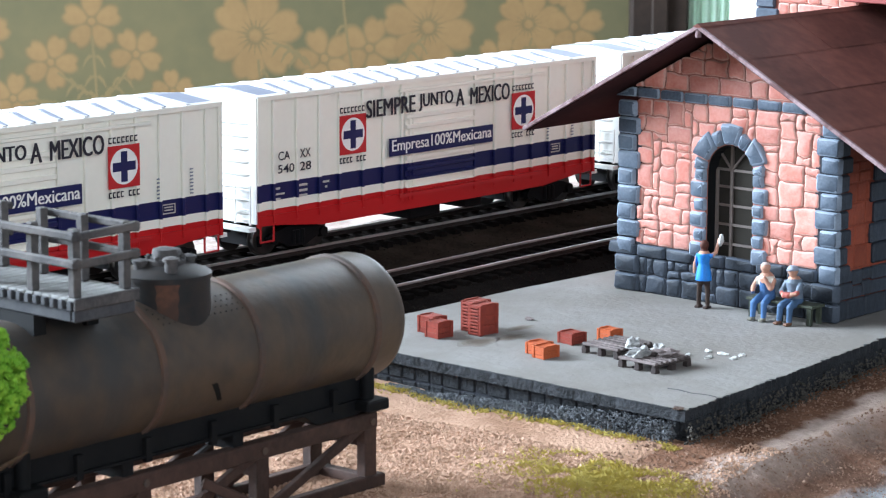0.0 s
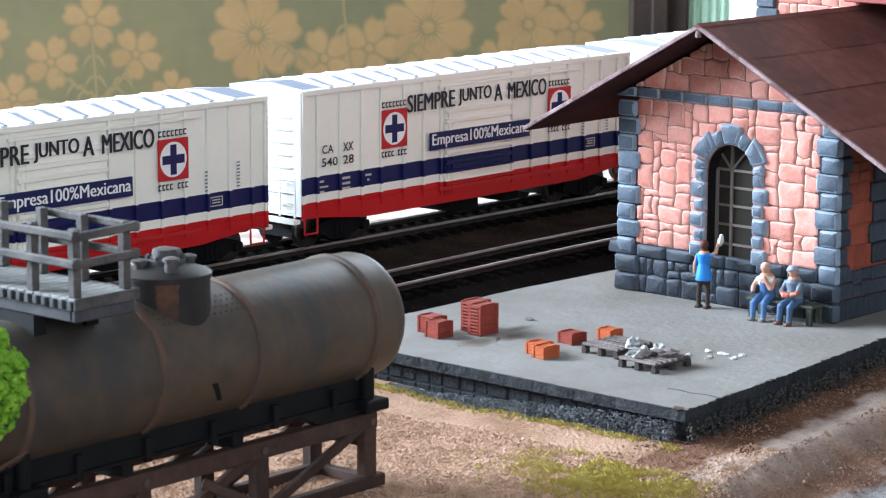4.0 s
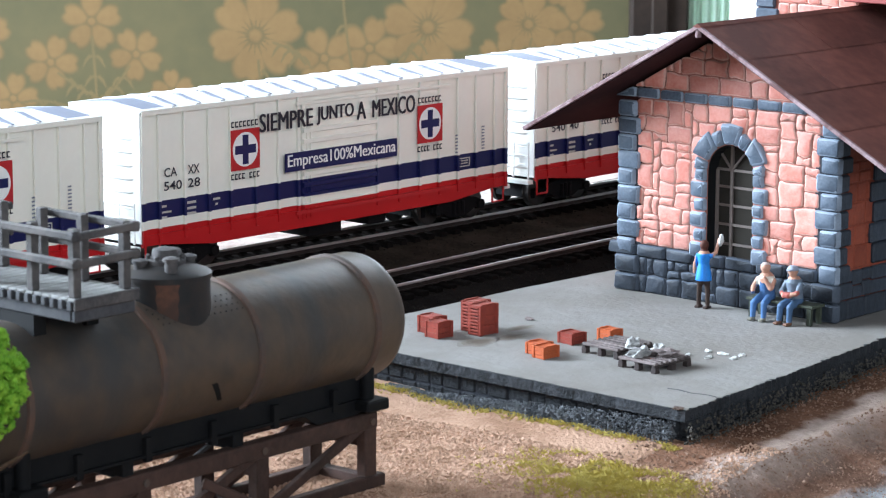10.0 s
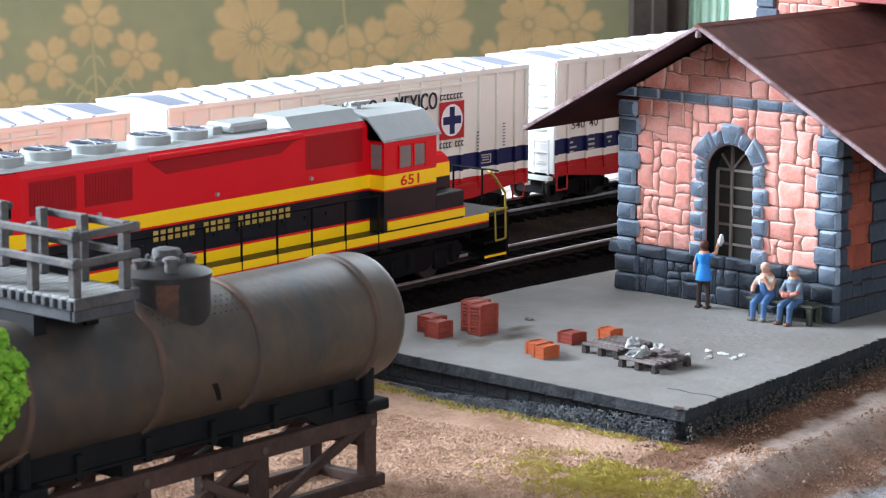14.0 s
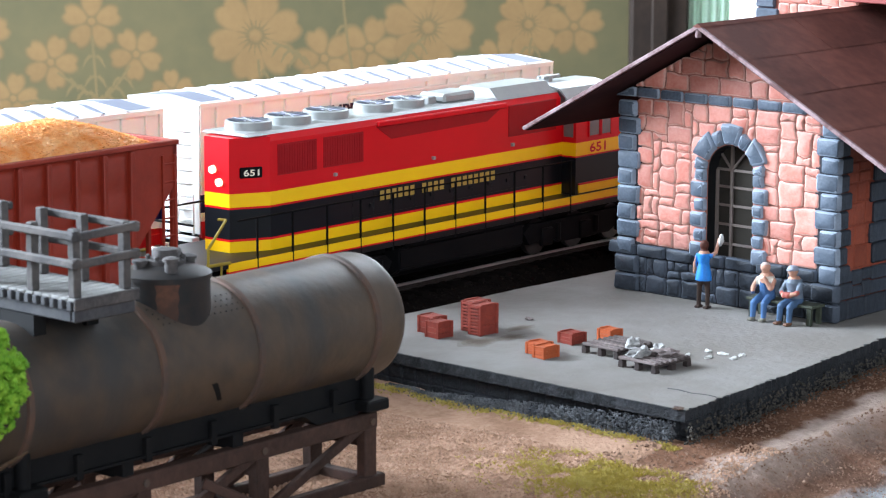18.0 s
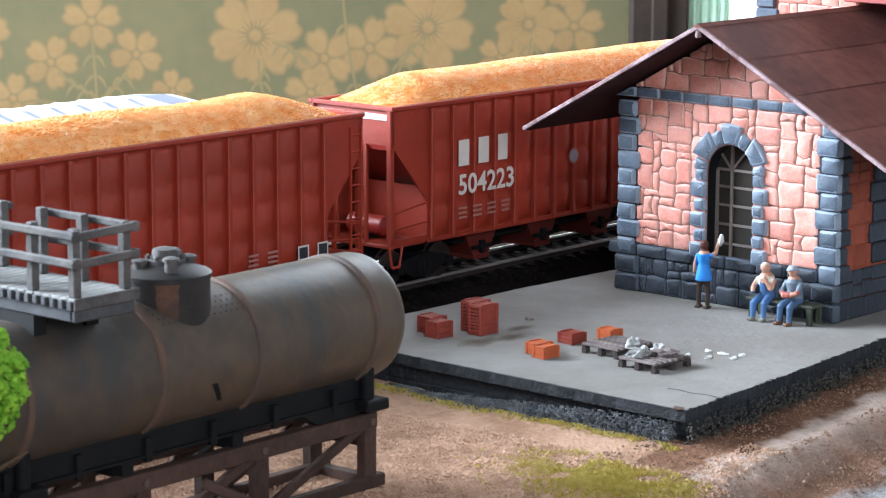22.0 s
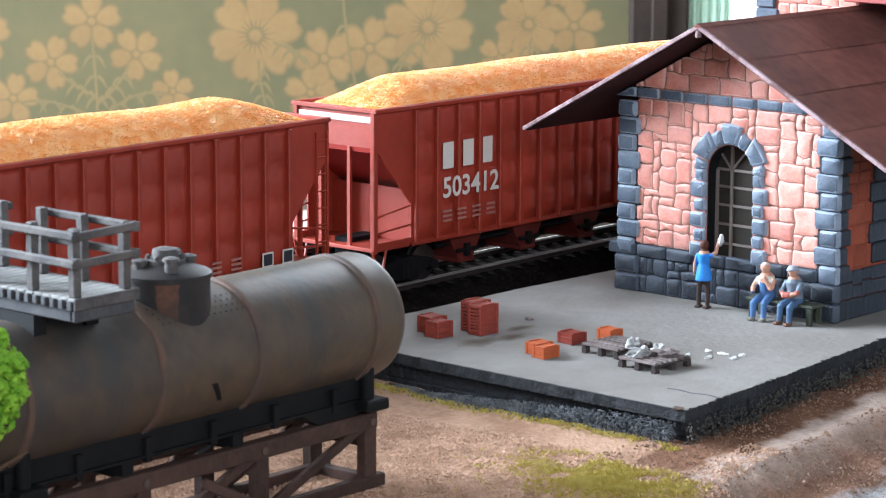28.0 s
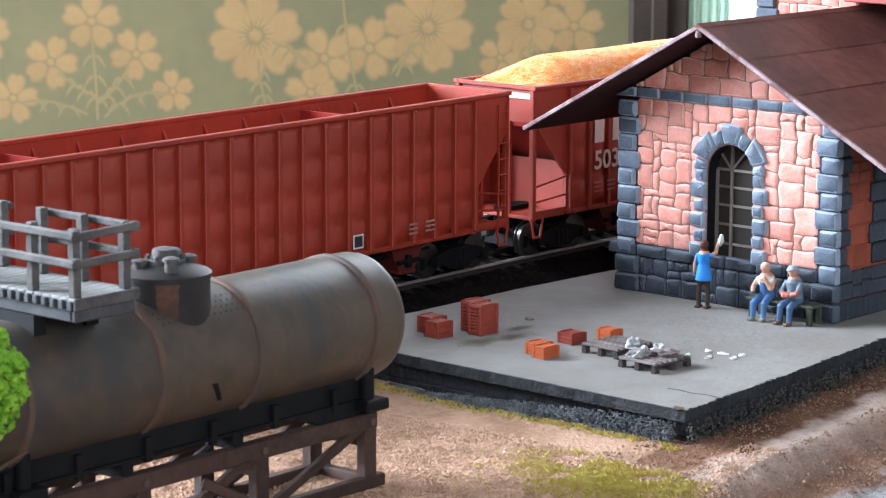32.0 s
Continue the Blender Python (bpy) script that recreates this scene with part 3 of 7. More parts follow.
def cut_stone(name, poly, proud, material, parent, rnd, gap=0.1, soft=0.75, x=None):
    """A pillowed stone on the front wall: an outline with worn corners, rounded towards its face."""
    x = SX + 0.4 if x is None else x
    n = len(poly)
    area = abs(sum(poly[i][0] * poly[(i + 1) % n][1] - poly[(i + 1) % n][0] * poly[i][1] for i in range(n))) / 2
    if n < 3 or area < 1.2:
        return None
    worn_out = []
    for (p, q), (r, t) in zip(poly, poly[1:] + poly[:1]):
        l = math.hypot(r - p, t - q)
        k = min(0.3, 0.5 / l) if l > 1e-6 else 0.3
        worn_out += [(p + (r - p) * k, q + (t - q) * k), (r - (r - p) * k, t - (t - q) * k)]
    cy, cz = sum(p for p, q in worn_out) / len(worn_out), sum(q for p, q in worn_out) / len(worn_out)
    soft = min(soft, math.sqrt(area) * 0.22)
    rings = []
    for depth, inset, wob in ((0.6, gap, 0.0), (-proud * 0.35, gap + 0.06, 0.1), (-proud * 0.85, gap + soft * 0.5, 0.12), (-proud, gap + soft, 0.15)):
        ring = []
        for p, q in worn_out:
            d = math.hypot(cy - p, cz - q) or 1.0
            k = min(0.8, inset * 1.25 / d)
            ring.append((x + depth + rnd.uniform(-0.5, 0.5) * wob * proud, p + (cy - p) * k + rnd.uniform(-wob, wob) * 0.6, q + (cz - q) * k + rnd.uniform(-wob, wob) * 0.6))
        rings.append(ring)
    m = len(worn_out)
    v = [p for ring in rings for p in ring] + [(x - proud * rnd.uniform(0.95, 1.2), cy, cz)]
    f = [(r * m + i, r * m + (i + 1) % m, (r + 1) * m + (i + 1) % m, (r + 1) * m + i) for r in range(3) for i in range(m)]
    f += [(3 * m + i, 3 * m + (i + 1) % m, 4 * m) for i in range(m)]
    me = Shape().add(v, f, True).mesh(name)
    me.materials.append(material), me.materials.append(EDGES[material.name])
    for g in me.polygons:
        if abs(g.normal.x) < 0.9:
            g.material_index = 1
    return part(name, me, material, parent)


def ashlar(rnd, y0, y1, z0, z1, lo, hi):
    """Uneven coursed rubble: rectangles that fill a field."""
    out, z = [], z0
    while z < z1 - 0.5:
        h = min(rnd.uniform(lo, hi), z1 - z)
        if z1 - z - h < lo * 0.7:
            h = z1 - z
        y = y0
        while y < y1 - 0.5:
            w = rnd.uniform(lo * 1.0, hi * 1.75)
            if y1 - y - w < lo * 0.8:
                w = y1 - y
            if rnd.random() < 0.34 and h > 7.0:
                c = h * rnd.uniform(0.4, 0.6)
                out += [(y, y + w, z, z + c), (y, y + w, z + c, z + h)]
            elif rnd.random() < 0.2 and h > 5.5 and w > 7:
                c, e = h * rnd.uniform(0.4, 0.6), w * rnd.uniform(0.4, 0.6)
                out += [(y, y + e, z, z + h), (y + e, y + w, z, z + c), (y + e, y + w, z + c, z + h)]
            else:
                out.append((y, y + w, z, z + h))
            y += w
        z += h
    return out


def build_station():
    st = thing("station_building", "pink stone railway station with slate quoins and a brown roof", "building", at(0, 0, 0))
    rnd = random.Random(21)
    x1 = 190.0
    # walls with the arched opening cut through the front
    wy, ww, wz0, wzs = -180.6, 8.2, 15.6, 42.5
    front = Shape()
    out_l = [(SY1 - 1, PZ), (SY1 - 1, 57.0), (SYC, PEAK - 2), (SY0 + 1, 57.0), (SY0 + 1, PZ)]
    arch = [(wy + ww, wz0)] + [(wy + ww * math.cos(a * math.pi / 12), wzs + ww * math.sin(a * math.pi / 12)) for a in range(13)] + [(wy - ww, wz0)]
    # two halves, left and right of the opening, and the strips over and under it
    front.prism([(SY1 - 1, PZ), (wy + ww, PZ), (wy + ww, 77), (SYC + 12, 77), (SY1 - 1, 57)], SX + 0.4, SX + 4, "x")
    front.prism([(SY0 + 1, PZ), (SY0 + 1, 57), (SYC - 12, 77), (wy - ww, 77), (wy - ww, PZ)], SX + 0.4, SX + 4, "x")
    front.prism([(wy + ww, PZ), (wy - ww, PZ), (wy - ww, wz0), (wy + ww, wz0)], SX + 0.4, SX + 4, "x")
    top = arch[1:-1]
    for (ya, za), (yb, zb) in zip(top, top[1:]):
        front.prism([(ya, za), (yb, zb), (yb, 77), (ya, 77)], SX + 0.4, SX + 4, "x")
    front.prism([(SYC + 12, 77), (SYC - 12, 77), (SYC, PEAK - 2.5)], SX + 0.4, SX + 4, "x")
    fw = part("front_wall", front, M_MORTAR, st)
    part("base_backing", Shape().box(SX + 0.15, SX + 0.5, SY0 + 0.5, SY1 - 0.5, PZ, 17.7), M_MORTAR2, fw)
    for y in (SY0 + 0.4, SY1 - 8.2):
        part("quoin_backing", Shape().box(SX + 0.1, SX + 0.5, y, y + 7.8, 17.7, 56.5), M_MORTAR2, fw)
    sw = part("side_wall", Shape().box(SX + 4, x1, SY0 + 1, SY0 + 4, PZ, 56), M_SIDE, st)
    part("side_wall", Shape().box(SX + 4, x1, SY1 - 4, SY1 - 1, PZ, 56), M_MORTAR, st)
    part("back_wall", Shape().prism([(SY1 - 1, PZ), (SY1 - 1, 57), (SYC, PEAK - 3), (SY0 + 1, 57), (SY0 + 1, PZ)], x1 - 4, x1, "x"), M_MORTAR, st)
    part("inner_floor", Shape().box(SX + 4, x1 - 4, SY0 + 4, SY1 - 4, PZ, PZ + 1), M_MORTAR2, st)

    def piece(parent, mt, y, z, w, h, proud=0.5, name="stone", x=None):
        j = lambda: rnd.uniform(-0.12, 0.12)
        poly = [(y + j(), z + j()), (y + w + j(), z + j()), (y + w + j(), z + h + j()), (y + j(), z + h + j())]
        for sgn in (-1, 1):
            poly = clip(poly, sgn * RISE, 1, 84.4 + sgn * RISE * SYC) if poly and x is None else poly
        if poly:
            cut_stone(name, poly, proud, mt, parent, rnd, 0.06, 0.9, x)

    # pink field, cut to the arch and to the slopes
    for poly in rough_rubble(rnd, SY0 + 6.6, SY1 - 6.6, 17.7, 61.8) + rough_rubble(rnd, SYC - 34, SYC + 34, 65.1, 85):
        ym, zm = sum(p for p, q in poly) / len(poly), sum(q for p, q in poly) / len(poly)
        for sgn in (-1, 1):
            poly = clip(poly, sgn * RISE, 1, 84.2 + sgn * RISE * SYC) if poly else poly
        if not poly:
            continue
        if zm < wzs + ww + 12 and abs(ym - wy) < ww + 12:
            if zm < wzs:
                sgn = 1 if ym > wy else -1
                poly = clip(poly, -sgn, 0, -sgn * wy - ww - 0.5)
            else:
                d = math.hypot(ym - wy, zm - wzs) or 1
                a, b = (ym - wy) / d, (zm - wzs) / d
                poly = clip(poly, -a, -b, -(a * wy + b * wzs) - ww - 0.5)
        if poly:
            cut_stone("stone", poly, 0.55, M_PINK, fw, rnd, 0.11, 0.8)
    # belt course
    y = SY0 + 3
    while y < SY1 - 3:
        piece(fw, M_BLUE, y, 61.9, 8.6, 3.0, 0.9)
        y += 8.75
    # dark base
    for poly in rough_rubble(rnd, SY0 + 0.3, SY1 - 0.3, PZ, 13.9, 2.6, 2.7, 0.4):
        cut_stone("stone", poly, 0.9, M_BASE, fw, rnd, 0.1, 0.9)
    y = SY0 + 6.5
    while y < SY1 - 7:
        piece(fw, M_BASE, y, 14.0, 10.6, 3.6, 1.5, "ledge_stone")
        y += 10.9
    # quoins
    z, k = 14.0, 0
    while z < 57:
        h = 5.15 + rnd.uniform(-0.35, 0.35)
        w = 8.2 if k % 2 else 6.4
        piece(fw, M_BLUE, SY1 - w, z, w + 0.4, h, 1.5, "quoin")
        piece(fw, M_BLUE, SY0 - 0.4, z, w + 0.2, h, 1.5, "quoin")
        # side face of the corner: base stone, its darker tone stands for shade
        part("quoin", Shape().box(0, 6.2 if not k % 2 else 4.6, -0.9, 0.8, 0.1, h - 0.1, 0.5), M_BASE, sw, m=at(SX + 0.5, SY0 + 0.6, z))
        z += h + 0.1
        k += 1
    for y in (SY0 - 0.8, SY1 - 8.4):
        for z in (PZ, 8.6):
            piece(fw, M_BASE, y, z, 9.2, 5.4, 2.0, "quoin")
    # side wall stones that show; the orange and the quoins carry the wall's shade
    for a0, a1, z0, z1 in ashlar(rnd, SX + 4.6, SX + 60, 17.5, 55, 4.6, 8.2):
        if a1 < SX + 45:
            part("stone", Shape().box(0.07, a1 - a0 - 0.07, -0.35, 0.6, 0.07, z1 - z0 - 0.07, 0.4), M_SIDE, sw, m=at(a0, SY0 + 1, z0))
    for a0, a1, z0, z1 in ashlar(rnd, SX + 1, SX + 60, PZ, 17.3, 4.4, 6.4):
        if a1 < SX + 45:
            part("stone", Shape().box(0.15, a1 - a0 - 0.15, -1.0, 0.6, 0.15, z1 - z0 - 0.15, 0.4), M_BASE, sw, m=at(a0, SY0 + 1, z0))
    for k, z in enumerate(range(18, 54, 6)):
        part("quoin", Shape().box(-0.8 if k % 2 else 0.8, 9.5, -1.0, 0.6, 0.1, 5.9, 0.5), M_BASE, sw, m=at(SX + 17.4, SY0 + 0.6, z))
    # arch and jambs
    win = part("arched_window", Shape().prism([(p, q) for p, q in arch], SX + 5.2, SX + 5.5, "x"), M_GLASS_DARK, st, "dark arched window with pale bars")
    z, k = 16.2, 0
    while z < 41.5:
        h = 5.0 if k % 2 == 0 else 4.0
        w = 5.6 if k % 2 == 0 else 4.2
        for sgn in (-1, 1):
            y0 = wy + ww + 0.1 if sgn > 0 else wy - ww - 0.1 - w
            piece(fw, M_BLUE, y0, z, w, h - 0.05, 1.6, "jamb_stone")
        z += h
        k += 1
    for d0, d1, deep in ((0, 19, 4.6), (19, 57, 6.2), (57, 76, 4.9), (76, 109, 6.6), (109, 127, 4.9), (127, 163, 6.2), (163, 180, 4.6)):
        ring = [radians(d0 + (d1 - d0) * k / 2) for k in range(3)]
        poly = [(wy + (ww + 0.1) * math.cos(a), wzs + (ww + 0.1) * math.sin(a)) for a in ring] + [(wy + (ww + deep) * math.cos(a), wzs + (ww + deep) * math.sin(a)) for a in ring[::-1]]
        cut_stone("arch_stone", poly, 1.7, M_BLUE, fw, rnd, 0.08, 0.9)
    arc = [a * math.pi / 12 for a in range(13)]
    ring = [(wy + (ww - 0.02) * math.cos(a), wzs + (ww - 0.02) * math.sin(a)) for a in arc] + [(wy + (ww - 0.25) * math.cos(a), wzs + (ww - 0.25) * math.sin(a)) for a in arc[::-1]]
    # near-black lining puts the shade of the window recess into colour
    part("reveal", Shape().box(SX + 0.6, SX + 5.2, wy + ww - 0.01, wy + ww + 0.25, wz0, wzs).box(SX + 0.6, SX + 5.2, wy - ww - 0.25, wy - ww + 0.01, wz0, wzs).prism(ring, SX + 0.6, SX + 5.2, "x"), M_TFRAME, fw)
    bars = Shape().box(SX + 4.5, SX + 5.2, wy + 2.15, wy + 3.05, wz0, wzs + ww - 0.3)
    part("glazing_bar", bars, M_BAR, win)
    for z in (20.5, 26.3, 32.0, 37.5, 42.6):
        part("glazing_bar", Shape().box(SX + 4.6, SX + 5.2, wy - ww + 0.2, wy + ww - 0.2, z - 0.35, z + 0.35), M_BAR, win)
    for sgn in (-1, 1):
        part("glazing_bar", Shape().bar((SX + 4.8, wy + 2.6, 42.6), (SX + 4.8, wy + 2.6 + sgn * 4.4, 42.6 + 5.2), 0.7, 0.5), M_BAR, win)
    part("window_frame", Shape().box(SX + 4.4, SX + 5.2, wy - ww, wy - ww + 0.8, wz0, wzs).box(SX + 4.4, SX + 5.2, wy + ww - 0.8, wy + ww, wz0, wzs).box(SX + 4.4, SX + 5.2, wy - ww, wy + ww, wz0, wz0 + 0.9), M_BAR, win)
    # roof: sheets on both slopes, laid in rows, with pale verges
    roof = part("roof", Shape().prism([(SYC, 86.2), (SYC - 64.0, 86.2 - 64.0 * RISE), (SYC - 64.0, 85.2 - 64.0 * RISE), (SYC, 85.0), (SYC + 64.0, 85.2 - 64.0 * RISE), (SYC + 64.0, 86.2 - 64.0 * RISE)], 35.8, 190, "x"), M_ROOF_SHADE, st)
    ang = math.degrees(math.atan(RISE))
    ln = math.hypot(64.3, 64.3 * RISE)
    for sgn in (-1, 1):
        for r in range(4):
            xa = 35.7
            k = 0
            while xa < 150:
                xb = min(xa + (44 if r % 2 == 0 or k else 24), 190)
                a, b = ln * r / 4, ln * (r + 1) / 4 + 0.8
                s = Shape().box(xa + 0.15, xb - 0.1, a, b, 0.05 + 0.28 * (b - a) / (b - a), 0.62, 0.12)
                m = at(0, SYC, 86.2) @ pose(0, 0, 0, -ang if sgn > 0 else ang, 0, 0)
                if sgn < 0:
                    s.v = [Vector((p.x, -p.y, p.z)) for p in s.v]
                part("roof_sheet", s, M_ROOF, roof, m=m)
                xa = xb
                k += 1
        s = Shape().box(35.0, 36.0, 0, ln + 0.6, -0.6, 0.62, 0.15)
        if sgn < 0:
            s.v = [Vector((p.x, -p.y, p.z)) for p in s.v]
        part("verge_board", s, M_ROOF_EDGE, roof, "pale worn verge", m=at(0, SYC, 86.2) @ pose(0, 0, 0, -ang if sgn > 0 else ang, 0, 0))
    part("ridge_cap", Shape().prism([(SYC - 1.6, 86.2), (SYC, 87.2), (SYC + 1.6, 86.2), (SYC, 86.0)], 34.8, 190, "x"), M_ROOF, roof)
    part("finial", Shape().lathe([(0.9, 0), (0.9, 2.0)], (35.6, SYC, 83.2), "z", 10), M_ROOF_EDGE, roof)
    # the taller block behind
    tall = part("upper_block", Shape().box(122, 240, -176.5, -138.9, 60, 104), M_MORTAR, st)
    for k, z in enumerate(range(72, 102, 6)):
        part("quoin", Shape().box(-1.2, 0.6, -8.6 if k % 2 else -7.2, 0, 0.1, 5.9, 0.5), M_BLUE, tall, m=at(122, -138.5, z))
    for y0, y1, z0, z1 in ashlar(rnd, -176, -146.6, 78, 104, 5, 8):
        piece(tall, M_PINK, y0, z0, y1 - y0, z1 - z0, 0.5, "stone", 122)
    part("upper_roof", Shape().box(112, 250, -250, -177.5, 88.6, 91.0, 0.3).box(112, 250, -250, -126, 104.0, 106.0, 0.3), M_ROOF_RED, tall, "reddish roof edge of the taller block")


# ---- rolling stock ----
M_BOX = banded("boxcar_paint", [(0, (0.46, 0.012, 0.014)), (16.4, (0.85, 0.83, 0.74)), (19.2, (0.010, 0.013, 0.075)), (24.9, (0.85, 0.83, 0.74))], rough=0.38, amount=0.14)
M_WHITE = mat("white_paint", (0.82, 0.82, 0.80), 0.4, second=(0.72, 0.71, 0.68), scale=60, amount=0.3)
M_ROOFWHITE = mat("roof_white_paint", (0.60, 0.60, 0.61), 0.4, second=(0.50, 0.50, 0.52), scale=60, amount=0.3)
M_GALV = mat("roof_grey_panel", (0.22, 0.24, 0.30), 0.5, second=(0.16, 0.17, 0.22), scale=60, amount=0.5)
M_RED = mat("logo_red", (0.48, 0.022, 0.025), 0.45, scale=80, amount=0.2)
M_NAVY = mat("navy_paint", (0.012, 0.016, 0.085), 0.45, scale=80, amount=0.2)
M_INK = mat("black_lettering", (0.025, 0.025, 0.035), 0.5, scale=80, amount=0.2)
M_BLACK = mat("black_plastic", (0.005, 0.005, 0.006), 0.55, second=(0.010, 0.009, 0.009), scale=80, amount=0.6, sheen=0.06)
M_WHEEL = mat("wheel_metal", (0.11, 0.104, 0.10), 0.35, 0.9, second=(0.05, 0.045, 0.04), scale=100, amount=0.5)
M_STENCIL = mat("pale_stencil", (0.55, 0.52, 0.48), 0.6, scale=80, amount=0.3)
M_BROWN = mat("hopper_red_oxide", (0.262, 0.027, 0.012), 0.48, second=(0.175, 0.019, 0.009), scale=45, amount=0.7, bump=0.12, bump_scale=500, sheen=0.4)
M_BROWN_DK = mat("hopper_slope_sheet", (0.27, 0.024, 0.018), 0.4, second=(0.18, 0.018, 0.014), scale=45, amount=0.7)
# hopper red darkened to hold the shade under the car
M_BAY = mat("shaded_hopper_bay", (0.10, 0.012, 0.008), 0.6, second=(0.05, 0.008, 0.006), scale=45, amount=0.7)
M_CHIPS = mat("wood_chips", (0.90, 0.35, 0.07), 0.40, second=(0.97, 0.62, 0.29), scale=260, amount=0.8, sheen=0.8)
see_through(M_CHIPS, 0.1)


def truck(parent, x, wheel_x=(-11.5, 11.5), r=5.6, frame_mat=None):
    """A freight bogie: side frames with springs and journals, bolster, axles and wheels."""
    frame_mat = frame_mat or M_BLACK
    s = Shape()
    for y in (-12.2, 12.2):
        s.prism([(-14, 6.6), (-9, 8.2), (-4, 9.2), (4, 9.2), (9, 8.2), (14, 6.6), (14, 4.6), (9, 4.6), (4, 2.2), (-4, 2.2), (-9, 4.6), (-14, 4.6)], y - 0.9, y + 0.9)
        for wx in wheel_x:
            s.lathe([(1.7, -0.7), (1.7, 0.7), (0.8, 0.9)], (wx, y + (1.2 if y > 0 else -1.2), 5.6), "y", 12)
        for dx in (-2.2, 0, 2.2):
            s.lathe([(0.9, 3.0), (0.9, 7.6)], (dx, y + (0.7 if y > 0 else -0.7), 0), "z", 8)
    s.box(-3, 3, -12, 12, 5.5, 9.4, 0.3).box(-17, 17, -6.2, 6.2, 3.4, 9.0).box(-15.5, -13.5, -9.6, 9.6, 3.0, 6.6).box(13.5, 15.5, -9.6, 9.6, 3.0, 6.6)
    t = part("bogie", s, frame_mat, parent, m=at(x, 0, 0))
    w = Shape()
    for y in (-8.3, 8.3):
        k = 1 if y > 0 else -1
        w.lathe([(r, y - 1.2 * k), (r, y + 0.8 * k), (r - 0.9, y + 1.0 * k), (r * 0.5, y + 0.6 * k), (1.2, y + 1.2 * k)], (0, 0, 0), "y", 24)
        w.lathe([(r + 0.5, y - 1.5 * k), (r + 0.5, y - 1.2 * k), (r, y - 1.1 * k)], (0, 0, 0), "y", 24)
    w.rod((0, -10, 0), (0, 10, 0), 0.9)
    me = w.mesh("wheelset")
    for wx in wheel_x:
        part("wheelset", me, M_WHEEL, t, m=at(wx, 0, r))
    return t


def coupler(parent, x, sgn):
    s = Shape().box(min(x, x + sgn * 6), max(x, x + sgn * 6), -1.3, 1.3, 7.6, 10.2, 0.3)
    s.box(min(x + sgn * 5, x + sgn * 9), max(x + sgn * 5, x + sgn * 9), -2.1, 1.9, 7.0, 10.8, 0.5)
    return part("coupler", s, M_WHEEL, parent, "metal knuckle coupler")


def ladder(name, parent, material, x, y, z0, z1, w, n, along="x"):
    s = Shape()
    for k in (-w / 2, w / 2):
        p = (x + k, y) if along == "x" else (x, y + k)
        s.box(p[0] - 0.3, p[0] + 0.3, p[1] - 0.3, p[1] + 0.3, z0, z1)
    for i in range(n):
        z = z0 + (z1 - z0) * (i + 0.5) / n
        if along == "x":
            s.rod((x - w / 2, y, z), (x + w / 2, y, z), 0.28, 6)
        else:
            s.rod((x, y - w / 2, z), (x, y + w / 2, z), 0.28, 6)
    return part(name, s, material, parent)


def bars(rows):
    """Small lettering that cannot be read, as plain bars (x, z, width, height)."""
    s = Shape()
    for x, z, w, h in rows:
        s.box(x, x + w, -0.1, 0.0, z, z + h)
    return s


BL, BW, BZ0, BZ1 = 174.3, 16.75, 11.0, 54.0


